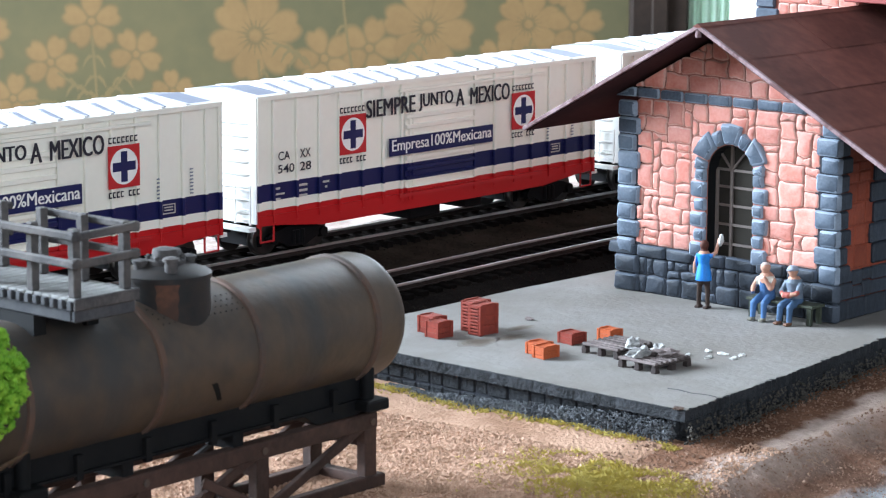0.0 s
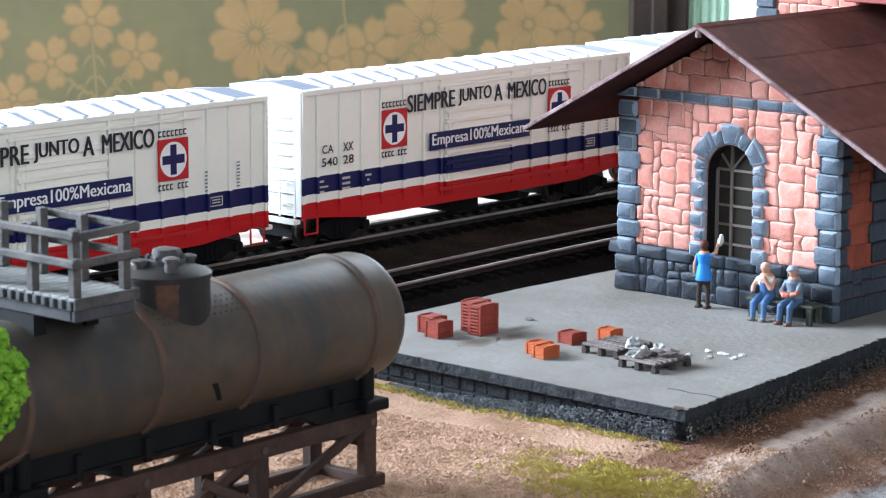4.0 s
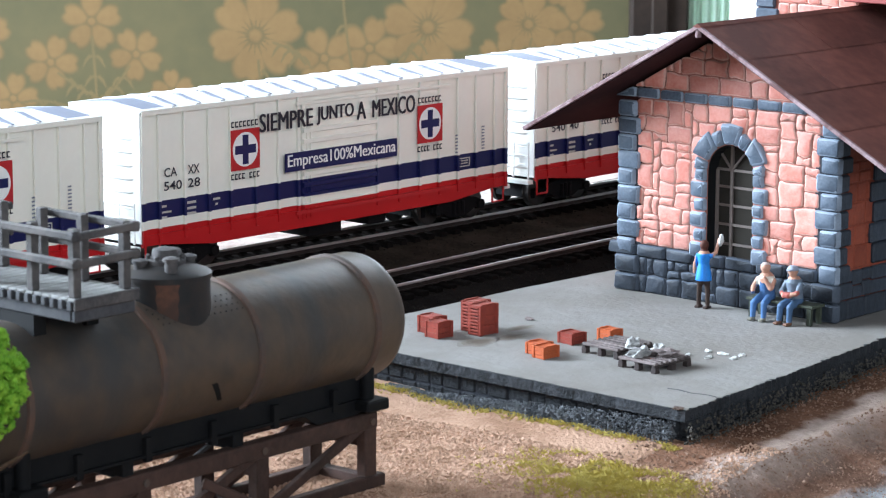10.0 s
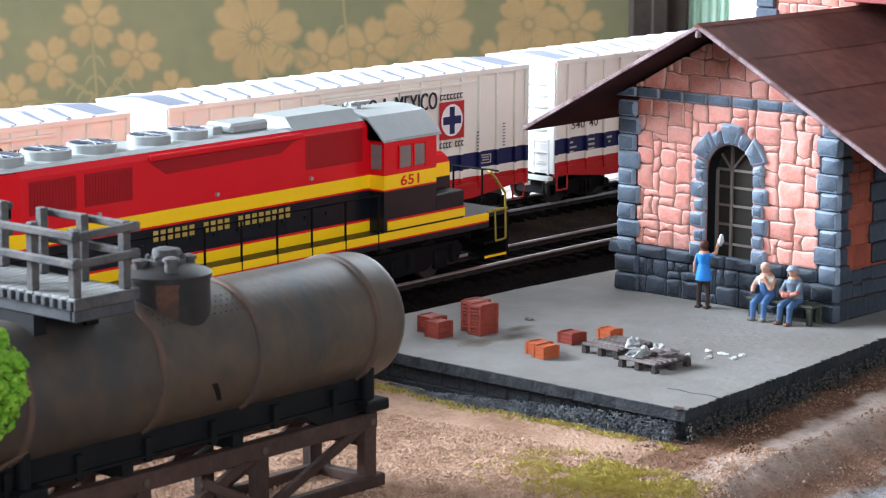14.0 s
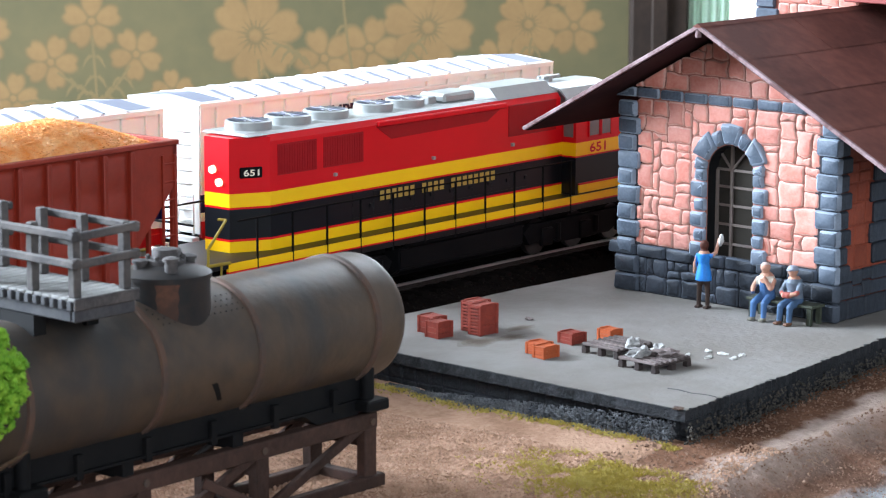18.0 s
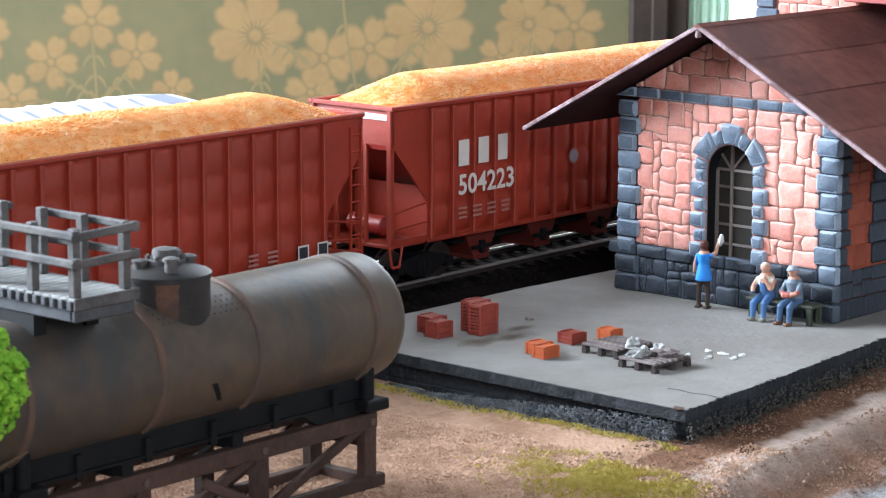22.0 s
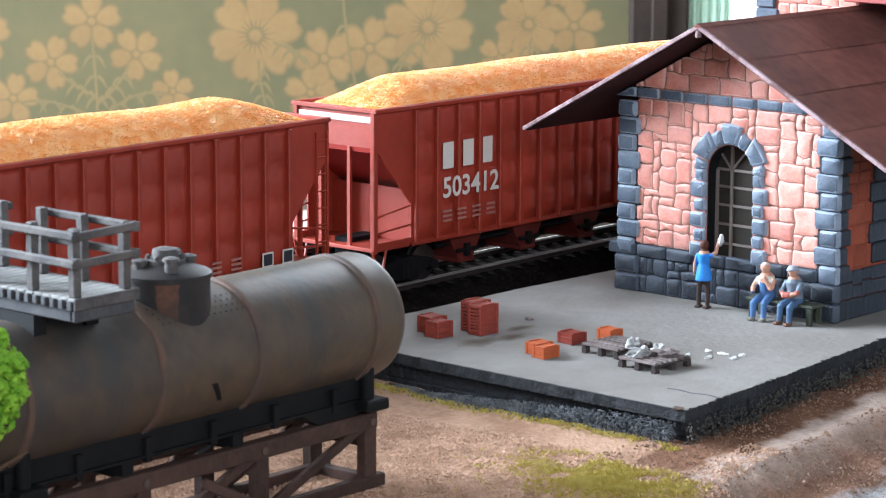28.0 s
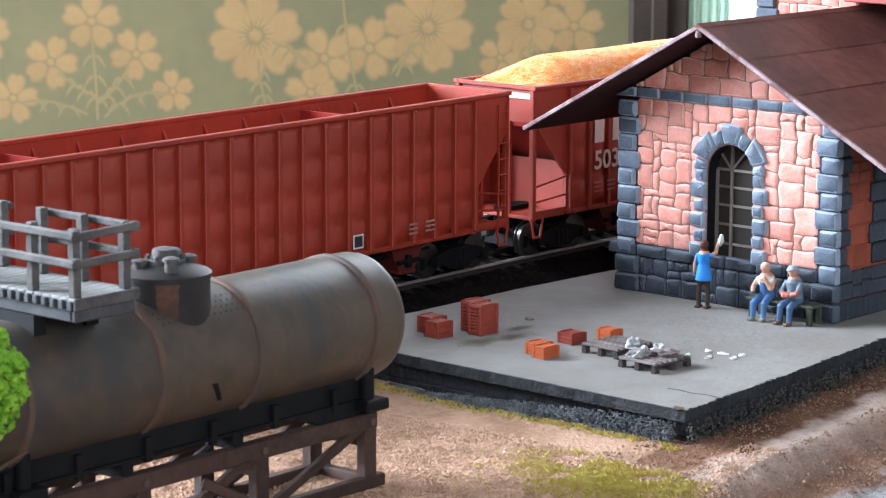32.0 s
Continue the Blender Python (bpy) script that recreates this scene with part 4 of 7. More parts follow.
def build_boxcar():
    """A fifty-foot plug-door boxcar, its middle at the origin and the rails at z = 0."""
    car = thing("boxcar", "white cement boxcar with navy band and red sill", "boxcar", group="boxcars of the far train")
    h = BL / 2
    body = Shape().box(-h, h, -BW + 0.7, BW - 0.7, BZ0 + 2, BZ1 - 0.5)
    b = part("body", body, M_BOX, car)
    for y in (-1, 1):
        side = Shape()
        # side sill, deeper between the bogies
        yy0, yy1 = (-BW, -BW + 0.8) if y < 0 else (BW - 0.8, BW)
        side.prism([(-h, BZ0 + 0.4), (-h + 8, BZ0 + 0.2), (-h + 30, BZ0 - 2.2), (h - 30, BZ0 - 2.2), (h - 8, BZ0 + 0.2), (h, BZ0 + 0.4), (h, BZ0 + 3.6), (-h, BZ0 + 3.6)], yy0, yy1)
        side.box(-h, h, min(yy0, y * (BW + 0.5)), max(yy1, y * (BW + 0.5)), BZ1 - 1.6, BZ1)
        part("side_sill", side, M_BOX, b)
        # posts: seven panels each side of the doors
        post = Shape().box(-0.5, 0.5, -0.5, 0.5, BZ0 + 1.0, BZ1 - 1.6, 0.12).mesh("side_post")
        for x in POSTS:
            part("side_post", post, M_BOX, b, m=at(x, y * BW if y < 0 else BW - 0.2, 0))
        for x in (-h + 0.7, h - 0.7):
            part("corner_post", Shape().box(x - 0.7, x + 0.7, y * BW - 0.4, y * BW + 0.4, BZ0, BZ1 - 0.4), M_BOX, b)
        # the wide corrugated plug door and its narrow neighbour
        for x0, x1, n in ((-16.8, 18.2, 9),):
            prof = [(y * (BW - 0.5), BZ0 + 0.5), (y * (BW + 0.25), BZ0 + 0.5)]
            for i in range(n):
                z = BZ0 + 4 + i * 3.6
                prof += [(y * (BW + 0.25), z), (y * (BW + 1.15), z + 0.3), (y * (BW + 1.15), z + 1.5), (y * (BW + 0.25), z + 1.8)]
            prof += [(y * (BW + 0.25), BZ1 - 4.5), (y * (BW - 0.5), BZ1 - 4.5)]
            d = Shape().prism(prof, x0, x1, "x")
            door = part("door", d, M_BOX, car, "corrugated plug door")
            part("door_rod", Shape().rod((x0 + 1.6, y * (BW + 0.7), BZ0 + 1), (x0 + 1.6, y * (BW + 0.7), BZ1 - 5), 0.3).rod((x0 + 3.4, y * (BW + 0.7), BZ0 + 1), (x0 + 3.4, y * (BW + 0.7), BZ1 - 5), 0.3).box(x0 + 1, x0 + 4.2, y * (BW + 1.2) - 0.4, y * (BW + 1.2) + 0.4, 30, 31.4), M_BOX, door)
        part("door_rail", Shape().box(-20, 56, min(y * BW, y * (BW + 0.9)), max(y * BW, y * (BW + 0.9)), BZ0 + 2.4, BZ0 + 3.6), M_RED, b)
        part("door_track", Shape().box(-20, 57, min(y * BW, y * (BW + 0.8)), max(y * BW, y * (BW + 0.8)), BZ1 - 4.3, BZ1 - 3.4), M_BOX, b)
    # roof with raised seams between low ribs; near seams are greyed as shade
    roof = Shape().prism([(-BW - 0.4, BZ1 - 0.6), (-BW - 0.4, BZ1), (0, BZ1 + 1.5), (BW + 0.4, BZ1), (BW + 0.4, BZ1 - 0.6)], -h - 0.3, h + 0.3, "x")
    r = part("roof", roof, M_ROOFWHITE, car)
    rib = Shape()
    rib.prism([(-BW + 0.4, BZ1 - 0.05), (-BW + 0.4, BZ1 + 0.45), (0, BZ1 + 2.0), (BW - 0.4, BZ1 + 0.45), (BW - 0.4, BZ1 - 0.05)], -0.8, 0.8, "x")
    me = rib.mesh("roof_rib")
    for i in range(15):
        part("roof_rib", me, M_ROOFWHITE, r, m=at(-h + 14 + i * (BL - 28) / 14, 0, 0))
    step = (BL - 28) / 14
    # near half of each seam: grey paints its shadow streak, far half stays white
    seam = Shape().bar((1.2, -BW + 1.6, BZ1 + 0.2), (step * 0.52, -1.2, BZ1 + 1.45), 1.9, 0.55).mesh("roof_seam")
    for i in range(14):
        part("roof_seam", seam, M_GALV, r, m=at(-h + 14 + i * step, 0, 0))
    far = Shape().bar((step * 0.55, 1.2, BZ1 + 1.45), (step - 1.2, BW - 1.6, BZ1 + 0.2), 1.15, 0.55).mesh("roof_seam")
    for i in range(14):
        part("roof_seam", far, M_ROOFWHITE, r, m=at(-h + 14 + i * step, 0, 0))
    for x0, x1 in ((-h + 2.5, -h + 12.0), (h - 12.0, h - 2.5)):
        part("roof_panel", Shape().prism([(-BW + 2, BZ1 + 0.25), (0, BZ1 + 1.75), (BW - 2, BZ1 + 0.25), (0, BZ1 + 1.5)], x0, x1, "x"), M_GALV, r, "grey roof end panel")
    # ends with horizontal corrugations
    for sgn in (-1, 1):
        e = Shape().box(min(sgn * h, sgn * (h + 0.4)), max(sgn * h, sgn * (h + 0.4)), -BW + 0.3, BW - 0.3, BZ0 + 1.2, BZ1 - 0.6)
        for i in range(8):
            z = BZ0 + 4.6 + i * 4.2
            e.lathe([(0.001, -BW + 2.5), (0.75, -BW + 5), (0.75, BW - 5), (0.001, BW - 2.5)], (sgn * (h + 0.2), 0, z), "y", 10)
        end = part("end_wall", e, M_WHITE, car)
        ladder("end_ladder", end, M_WHITE, sgn * (h + 1.6), -BW + 5.5, BZ0 + 1, BZ0 + 14, 7.0, 4, "y")
        part("brake_step", Shape().box(min(sgn * h, sgn * (h + 3)), max(sgn * h, sgn * (h + 3)), -BW + 1, BW - 1, BZ0 - 1.2, BZ0 + 0.2), M_WHITE, end)
        for y in (-1, 1):
            x = sgn * (h - 4.5)
            part("stirrup_step", Shape().pipe([(x - 3, y * (BW - 0.4), BZ0), (x - 3, y * (BW - 0.4), BZ0 - 5), (x + 3, y * (BW - 0.4), BZ0 - 5), (x + 3, y * (BW - 0.4), BZ0)], 0.35), M_RED, b)
        coupler(car, sgn * (h - 3), sgn)
        truck(car, sgn * (h - 22))
    part("underframe", Shape().box(-h + 4, h - 4, -4, 4, 9.5, BZ0 + 2).box(-22, 6, -11, -5, 8.0, 13).lathe([(4, 12), (4, 34)], (0, 6, 9.5), "x", 14).box(-9, 7, -12, 12, 4.0, BZ0 + 2, 0.4).box(20, 29, -12, 10, 4.6, BZ0 + 2, 0.4), M_BLACK, car)
    # paint marks on both sides
    for face, rz in ((-1, 0), (1, 180)):
        base = at(0, 0, 0, rz)
        y = -BW - 0.56
        for lx in (-43.1, 45.4):
            logo = part("emblem", Shape().box(0, 12.9, -0.06, 0.0, 0, 13.2, 0.0), M_RED, car, "red square emblem with a white disc and navy cross", m=base @ at(lx - 6.45, y, 31.1))
            part("disc", Shape().lathe([(5.6, -0.12), (5.6, 0.0)], (6.45, 0, 6.6), "y", 32), M_WHITE, logo)
            part("cross", Shape().box(5.15, 7.75, -0.18, 0, 1.8, 11.3).box(1.8, 5.15, -0.18, 0, 5.2, 8.0).box(7.75, 11.1, -0.18, 0, 5.2, 8.0), M_NAVY, logo)
            part("caption", bars([(0.3 + i * 1.75, 14.0 + q, 1.25, 0.42) for i in range(7) for q in (0, 1.5)] + [(0.3 + i * 1.75, 14.4, 0.4, 1.2) for i in range(7)]
                                 + [(0.1 + i * 1.62, -2.9 + q, 1.15, 0.42) for i in range(8) if i != 4 for q in (0, 1.5)] + [(0.1 + i * 1.62, -2.5, 0.4, 1.2) for i in range(8) if i != 4]), M_INK, logo, kind="stuff")
        for word, x, w in (("SIEMPRE", -37.2, 24.2), ("JUNTO", -10.9, 17.4), ("A", 8.2, 4.2), ("MEXICO", 15.8, 21.0)):
            part("slogan", letters(word, 6.0, w, fat=0.24), M_INK, car, "dark slogan lettering", m=base @ at(x, y - 0.62, 42.5), kind="stuff")
        plate = part("slogan_plate", Shape().box(0, 53.4, -0.5, 0, 0, 6.1), M_NAVY, car, m=base @ at(-25.9, y - 0.6, 28.3))
        part("plate_lettering", letters("Empresa100%Mexicana", 5.2, 51.6, 0.62, fat=0.12), M_WHITE, plate, m=at(0.9, 0, 0.4))
        for text, x, w, z in (("CA", -h + 9.2, 5.4, 32.3), ("XX", -h + 19.2, 5.0, 32.3), ("540", -h + 9.0, 7.6, 28.0)):
            part("stencil", letters(text, 2.9, w, bold=0.01), M_INK, car, m=base @ at(x, y + 0.4, z))
        part("data_stencil", bars([(-h + 7, 22.8, 3.0, 0.7), (-h + 7, 21.0, 5, 0.6), (-h + 7, 19.3, 3.2, 0.7), (-h + 18, 22.8, 4.6, 0.8), (-h + 18, 21.0, 4.6, 0.8), (-h + 18, 19.3, 4.6, 0.8), (-h + 30, 22.7, 3, 0.7), (-h + 31, 21.0, 1, 0.7)]), M_STENCIL, car, m=base @ at(0, y + 0.4, 0), kind="stuff")
        part("data_stencil", bars([(h - 28, 25.8 + i * 1.2, 1.5, 0.5) for i in range(6)] + [(h - 14, 25.9 + i * 1.1, 1.4, 0.45) for i in range(8)]), M_GALV, car, m=base @ at(0, y + 0.4, 0), kind="stuff")
        part("route_card", bars([(h - 26, 20.6, 5.6, 0.35), (h - 26, 23.4, 5.6, 0.35), (h - 26, 20.6, 0.35, 3.1), (h - 20.7, 20.6, 0.35, 3.1), (h - 25, 21.6, 3.6, 0.4), (h - 25, 22.5, 3.6, 0.4)]), M_STENCIL, car, m=base @ at(0, y + 0.4, 0))
    return car


POSTS = [-79.8, -69.0, -58.5, -48.9, -37.7, -27.5, -18.4, 19.6, 30.4, 41.0, 51.0, 60.8, 70.4, 80.4]
HL, HW, HZ0, HZ1 = 249.0, 17.0, 14.0, 57.3


def build_hopper(load=True):
    """A long wood-chip hopper with ribbed sides and open sloped ends."""
    kind = "loaded with orange wood chips" if load else "standing empty and open"
    car = thing("hopper_car", "dark red ribbed hopper car " + kind, "hopper car", group="hopper cars of the near train")
    h = HL / 2
    e = 17.0
    for y in (-1, 1):
        ya, yb = (-HW, -HW + 0.9) if y < 0 else (HW - 0.9, HW)
        # side sheet with its slanted ends
        s = Shape().prism([(-h + e, HZ0), (h - e, HZ0), (h - e, HZ0 + 13), (h - 1, HZ0 + 31), (h - 1, HZ1 - 0.4), (-h + 1, HZ1 - 0.4), (-h + 1, HZ0 + 31), (-h + e, HZ0 + 13)], ya, yb)
        # unseen far side: filler added to block the bright ground behind
        if y > 0:
            for k in (-1, 1):
                s.prism([(k * (h - e), HZ0), (k * (h - 6), HZ0), (k * (h - 6), HZ0 + 25), (k * (h - e), HZ0 + 13)], ya + 0.1, yb - 0.1)
        side = part("side_sheet", s, M_BROWN, car)
        rib = Shape().box(-0.8, 0.8, -1.5, 0.3, HZ0 + 0.3, HZ1 - 1.6, 0.25).mesh("rib")
        # shallow bulged panels between the ribs
        pw = (HL - 2 * e - 2.8) / RIBS - 2.0
        panel = Shape()
        rows = [(HZ0 + 1.2, 0.0), (HZ0 + 2.2, 0.3)]
        for k in range(4):
            zc = HZ0 + 6.2 + k * 10.1
            rows += [(zc - 3.4, 1.05), (zc, 1.3), (zc + 3.4, 1.05), (zc + 5.05, 0.25)]
        rows += [(HZ1 - 1.8, 0.0)]
        pts = [(x, -d * f, z) for z, d in rows for x, f in ((0, 0), (pw * 0.28, 1), (pw * 0.72, 1), (pw, 0))]
        panel.add(pts, [(r * 4 + c, r * 4 + c + 1, r * 4 + c + 5, r * 4 + c + 4) for r in range(len(rows) - 1) for c in range(3)], True)
        panel = panel.mesh("panel", soft=True)
        for i in range(RIBS + 1):
            x = -h + e + 1.4 + i * (HL - 2 * e - 2.8) / RIBS
            part("rib", rib, M_BROWN, side, m=at(x, y * HW, 0) if y < 0 else at(x, HW, 0, 180))
            if y < 0 and i < RIBS:
                part("panel", panel, M_BROWN, side, m=at(x + 1.0, -HW, 0))
        part("rim", Shape().box(-h, h, min(y * (HW - 1.2), y * (HW + 0.9)), max(y * (HW - 1.2), y * (HW + 0.9)), HZ1 - 1.4, HZ1, 0.25), M_BROWN, side)
        part("sill", Shape().box(-h + e, h - e, min(y * (HW - 0.5), y * (HW + 0.8)), max(y * (HW - 0.5), y * (HW + 0.8)), HZ0 - 0.4, HZ0 + 1.0, 0.2), M_BROWN, side)
        for x0 in (-h, h - e):
            part("end_sill", Shape().box(x0, x0 + e, min(y * (HW - 1), y * HW), max(y * (HW - 1), y * HW), HZ0 + 0.4, HZ0 + 2.2), M_BROWN, side)
    for sgn in (-1, 1):
        # end: upper sheet, slope sheet, corner posts, ladders, platform
        x = sgn * (h - 1)
        s = Shape().box(min(x, x - sgn * 1), max(x, x - sgn * 1), -HW + 0.5, HW - 0.5, HZ1 - 12, HZ1 - 0.5)
        end = part("end_sheet", s, M_BROWN, car)
        part("slope_sheet", Shape().prism([(x, HZ1 - 12), (sgn * (h - 36), HZ0 + 8), (sgn * (h - 36), HZ0 + 6.5), (x - sgn * 0.2, HZ1 - 13.5)], -HW + 0.8, HW - 0.8), M_BROWN_DK, end)
        part("rim", Shape().box(min(x - sgn * 0.8, x + sgn * 0.9), max(x - sgn * 0.8, x + sgn * 0.9), -HW - 0.6, HW + 0.6, HZ1 - 1.4, HZ1, 0.25), M_BROWN, end)
        part("bulkhead", Shape().box(min(sgn * (h - e), sgn * (h - e - 0.8)), max(sgn * (h - e), sgn * (h - e - 0.8)), -HW + 1, HW - 1, HZ0, HZ0 + 17), M_BROWN, end)
        for y in (-1, 1):
            part("corner_post", Shape().box(x - 0.9, x + 0.9, y * (HW - 0.9) - 0.9, y * (HW - 0.9) + 0.9, HZ0 - 1, HZ1 - 1, 0.2), M_BROWN, end)
            part("handrail", Shape().rod((x, y * (HW - 0.4), HZ0 + 10), (sgn * (h - e), y * (HW - 0.4), HZ0 + 12.2), 0.35).rod((x, y * (HW - 0.4), HZ0 + 5), (sgn * (h - e), y * (HW - 0.4), HZ0 + 6.2), 0.35), M_BROWN, end)
            xs = sgn * (h - 3)
            part("stirrup_step", Shape().pipe([(xs - 3, y * (HW - 0.5), HZ0), (xs - 1.6, y * (HW - 0.5), HZ0 - 6.5), (xs + 1.6, y * (HW - 0.5), HZ0 - 6.5), (xs + 3, y * (HW - 0.5), HZ0)], 0.45), M_BROWN, end)
        part("end_platform", Shape().box(min(sgn * h, sgn * (h - e)), max(sgn * h, sgn * (h - e)), -HW + 0.5, HW - 0.5, HZ0 - 0.6, HZ0 + 0.6, 0.15), M_BROWN, end)
        part("end_stay", Shape().bar((x, -6, HZ0), (x, -6, HZ1 - 12), 1.2, 1.0).bar((x, 6, HZ0), (x, 6, HZ1 - 12), 1.2, 1.0), M_BROWN, end)
        if sgn > 0:
            for y in (-1, 1):
                ladder("side_ladder", end, M_BROWN, sgn * (h - 3.8), y * (HW + 0.3), HZ0 - 1, HZ1 - 4, 4.6, 8)
        coupler(car, sgn * (h - 4), sgn)
        truck(car, sgn * (h - 20), frame_mat=M_BLACK)
    # hopper bays under the floor
    for i in range(6):
        x = -77.5 + i * 31
        part("hopper_bay", Shape().prism([(x - 9, HZ0 + 1), (x + 9, HZ0 + 1), (x + 3.4, 5.0), (x - 3.4, 5.0)], -13.5, 13.5).box(x - 3.8, x + 3.8, -14, 14, 4.2, 5.4, 0.2), M_BAY, car)
        part("bay_door_gear", Shape().rod((x - 5, -14.2, 8.2), (x + 5, -14.2, 8.2), 0.7).box(x - 1.0, x + 1.0, -15.0, -12.5, 6.2, 10.2, 0.2), M_BLACK, car)
    part("brake_rigging", Shape().box(-88, 88, -9.5, -8.3, 9.0, 12.5).box(-88, 88, 8.3, 9.5, 9.0, 12.5).rod((-90, -12, 10.5), (90, -12, 10.5), 0.5), M_BLACK, car)
    part("centre_sill", Shape().box(-h + 4, h - 4, -3, 3, 8.5, HZ0 + 2).prism([(-h + 36, HZ0 + 1), (-h + 40, 3.6), (h - 40, 3.6), (h - 36, HZ0 + 1)], 1.0, 5.0), M_BLACK, car)
    floor = Shape().box(-h + 36, h - 36, -HW + 0.9, HW - 0.9, HZ0 + 0.5, HZ0 + 1.5)
    part("floor_sheet", floor, M_BROWN_DK, car)
    if load:
        lo = thing_load()
        part("chip_load", lo, M_CHIPS, car, "heaped orange wood chips")
    else:
        for x in (-62, 62):
            part("cross_bulkhead", Shape().box(x - 0.6, x + 0.6, -HW + 1, HW - 1, HZ0 + 4, HZ1 - 3), M_BROWN_DK, car)
        for x in [-100 + 17 * i for i in range(13)]:
            for y in (-1, 1):
                part("gusset", Shape().prism([(y * (HW - 0.9), HZ1 - 3), (y * (HW - 6.5), HZ1 - 14), (y * (HW - 0.9), HZ1 - 14)], x - 0.5, x + 0.5, "x"), M_BROWN_DK, car)
            if int(x) % 2 == 0:
                part("cross_tie", Shape().box(x - 0.7, x + 0.7, -HW + 1, HW - 1, HZ1 - 15, HZ1 - 13.6), M_BROWN_DK, car)
    return car


RIBS = 21


def heap(x, y):
    """Height of the heaped load over the rim."""
    h = HL / 2 - 4
    ex = max(0.0, 1 - abs(x / h) ** 7)
    across = max(0.0, 1 - abs(y / (HW - 1)) ** 2.4)
    long = 8.3 + 1.6 * noise.noise((x * 0.022, 2.0, 5.0))
    return HZ1 - 1.6 + long * min(1, (h - abs(x)) / 26) ** 0.75 * across ** 0.8 * (1 if ex else 0) if abs(x) < h else HZ1 - 1.6


def thing_load():
    """A heap surface with thousands of loose chips on it, in one mesh."""
    s = Shape()
    rnd = random.Random(77)
    xs = [-HL / 2 + 2 + i * (HL - 4) / 122 for i in range(123)]
    ys = [-HW + 1 + j * (2 * HW - 2) / 20 for j in range(21)]
    v = [(x, y, heap(x, y) + 0.55 * noise.noise((x * 0.5, y * 0.5, 1)) - 0.2) for x in xs for y in ys]
    n = len(ys)
    s.add(v, [(i * n + j, (i + 1) * n + j, (i + 1) * n + j + 1, i * n + j + 1) for i in range(len(xs) - 1) for j in range(n - 1)])
    for _ in range(20000):
        x, y = rnd.uniform(-HL / 2 + 3, HL / 2 - 3), rnd.uniform(-HW + 1.3, HW - 1.3)
        a, b, c = rnd.uniform(0.2, 0.6), rnd.uniform(0.14, 0.3), rnd.uniform(0.05, 0.11)
        m = Matrix.Translation((x, y, heap(x, y) + rnd.uniform(-0.05, 0.3))) @ Euler((rnd.uniform(-0.32, 0.32), rnd.uniform(-0.32, 0.32), rnd.uniform(0, 6.3))).to_matrix().to_4x4()
        s.add([(-a, -b, -c), (a, -b * 0.7, -c), (a * 0.9, b, -c), (-a, b * 0.8, -c), (-a * 0.9, -b, c), (a, -b, c), (a, b * 0.8, c), (-a, b, c)],
              [(0, 3, 2, 1), (4, 5, 6, 7), (0, 1, 5, 4), (1, 2, 6, 5), (2, 3, 7, 6), (3, 0, 4, 7)], m=m)
    me = bpy.data.meshes.new("chip_load")
    me.from_pydata([p * MM for p in s.v], [], s.f)
    return me


M_LRED = mat("locomotive_red", (0.66, 0.005, 0.011), 0.3, second=(0.52, 0.006, 0.011), scale=50, amount=0.4)
M_LRAIL = mat("worn_yellow_rail", (0.34, 0.25, 0.03), 0.5, second=(0.20, 0.15, 0.03), scale=80, amount=0.6)
M_LGRILLE = mat("grille_red", (0.34, 0.005, 0.009), 0.45, second=(0.24, 0.005, 0.008), scale=50, amount=0.5)
M_LYEL = mat("locomotive_yellow", (0.98, 0.60, 0.005), 0.35, second=(0.85, 0.50, 0.01), scale=50, amount=0.4)
M_LGREY = mat("locomotive_dark_grey", (0.007, 0.009, 0.012), 0.4, second=(0.005, 0.006, 0.008), scale=50, amount=0.5)
M_LSILVER = mat("silver_roof_paint", (0.38, 0.40, 0.395), 0.4, 0.3, second=(0.29, 0.31, 0.31), scale=60, amount=0.5)
M_LGLASS = mat("smoked_cab_glass", (0.20, 0.17, 0.16), 0.12, second=(0.12, 0.10, 0.10), scale=60, amount=0.4)
M_GOLD = mat("gold_lettering", (0.50, 0.34, 0.08), 0.5, scale=80, amount=0.3)
M_HOOD = banded("hood_paint", [(0, (0.98, 0.60, 0.005)), (22.4, (0.66, 0.005, 0.011)), (23.1, (0.007, 0.009, 0.012)), (31.9, (0.66, 0.005, 0.011)), (32.5, (0.98, 0.60, 0.005)), (36.5, (0.66, 0.005, 0.011))], rough=0.3, amount=0.12)
M_SILL = banded("sill_paint", [(0, (0.012, 0.012, 0.013)), (16.2, (0.66, 0.005, 0.011)), (16.7, (0.98, 0.60, 0.005))], rough=0.35, amount=0.15)
M_LAMP = mat("lit_number_board", (0.9, 0.85, 0.7), 0.4, scale=60, amount=0.1)


def glow(name, colour, power):
    m = mat(name, colour, 0.4, scale=60, amount=0.1)
    b = m.node_tree.nodes["Principled BSDF"]
    b.inputs["Emission Color"].default_value, b.inputs["Emission Strength"].default_value = (*colour, 1), power
    return m


M_GLOW = glow("warm_headlight", (1.0, 0.86, 0.55), 2.5)


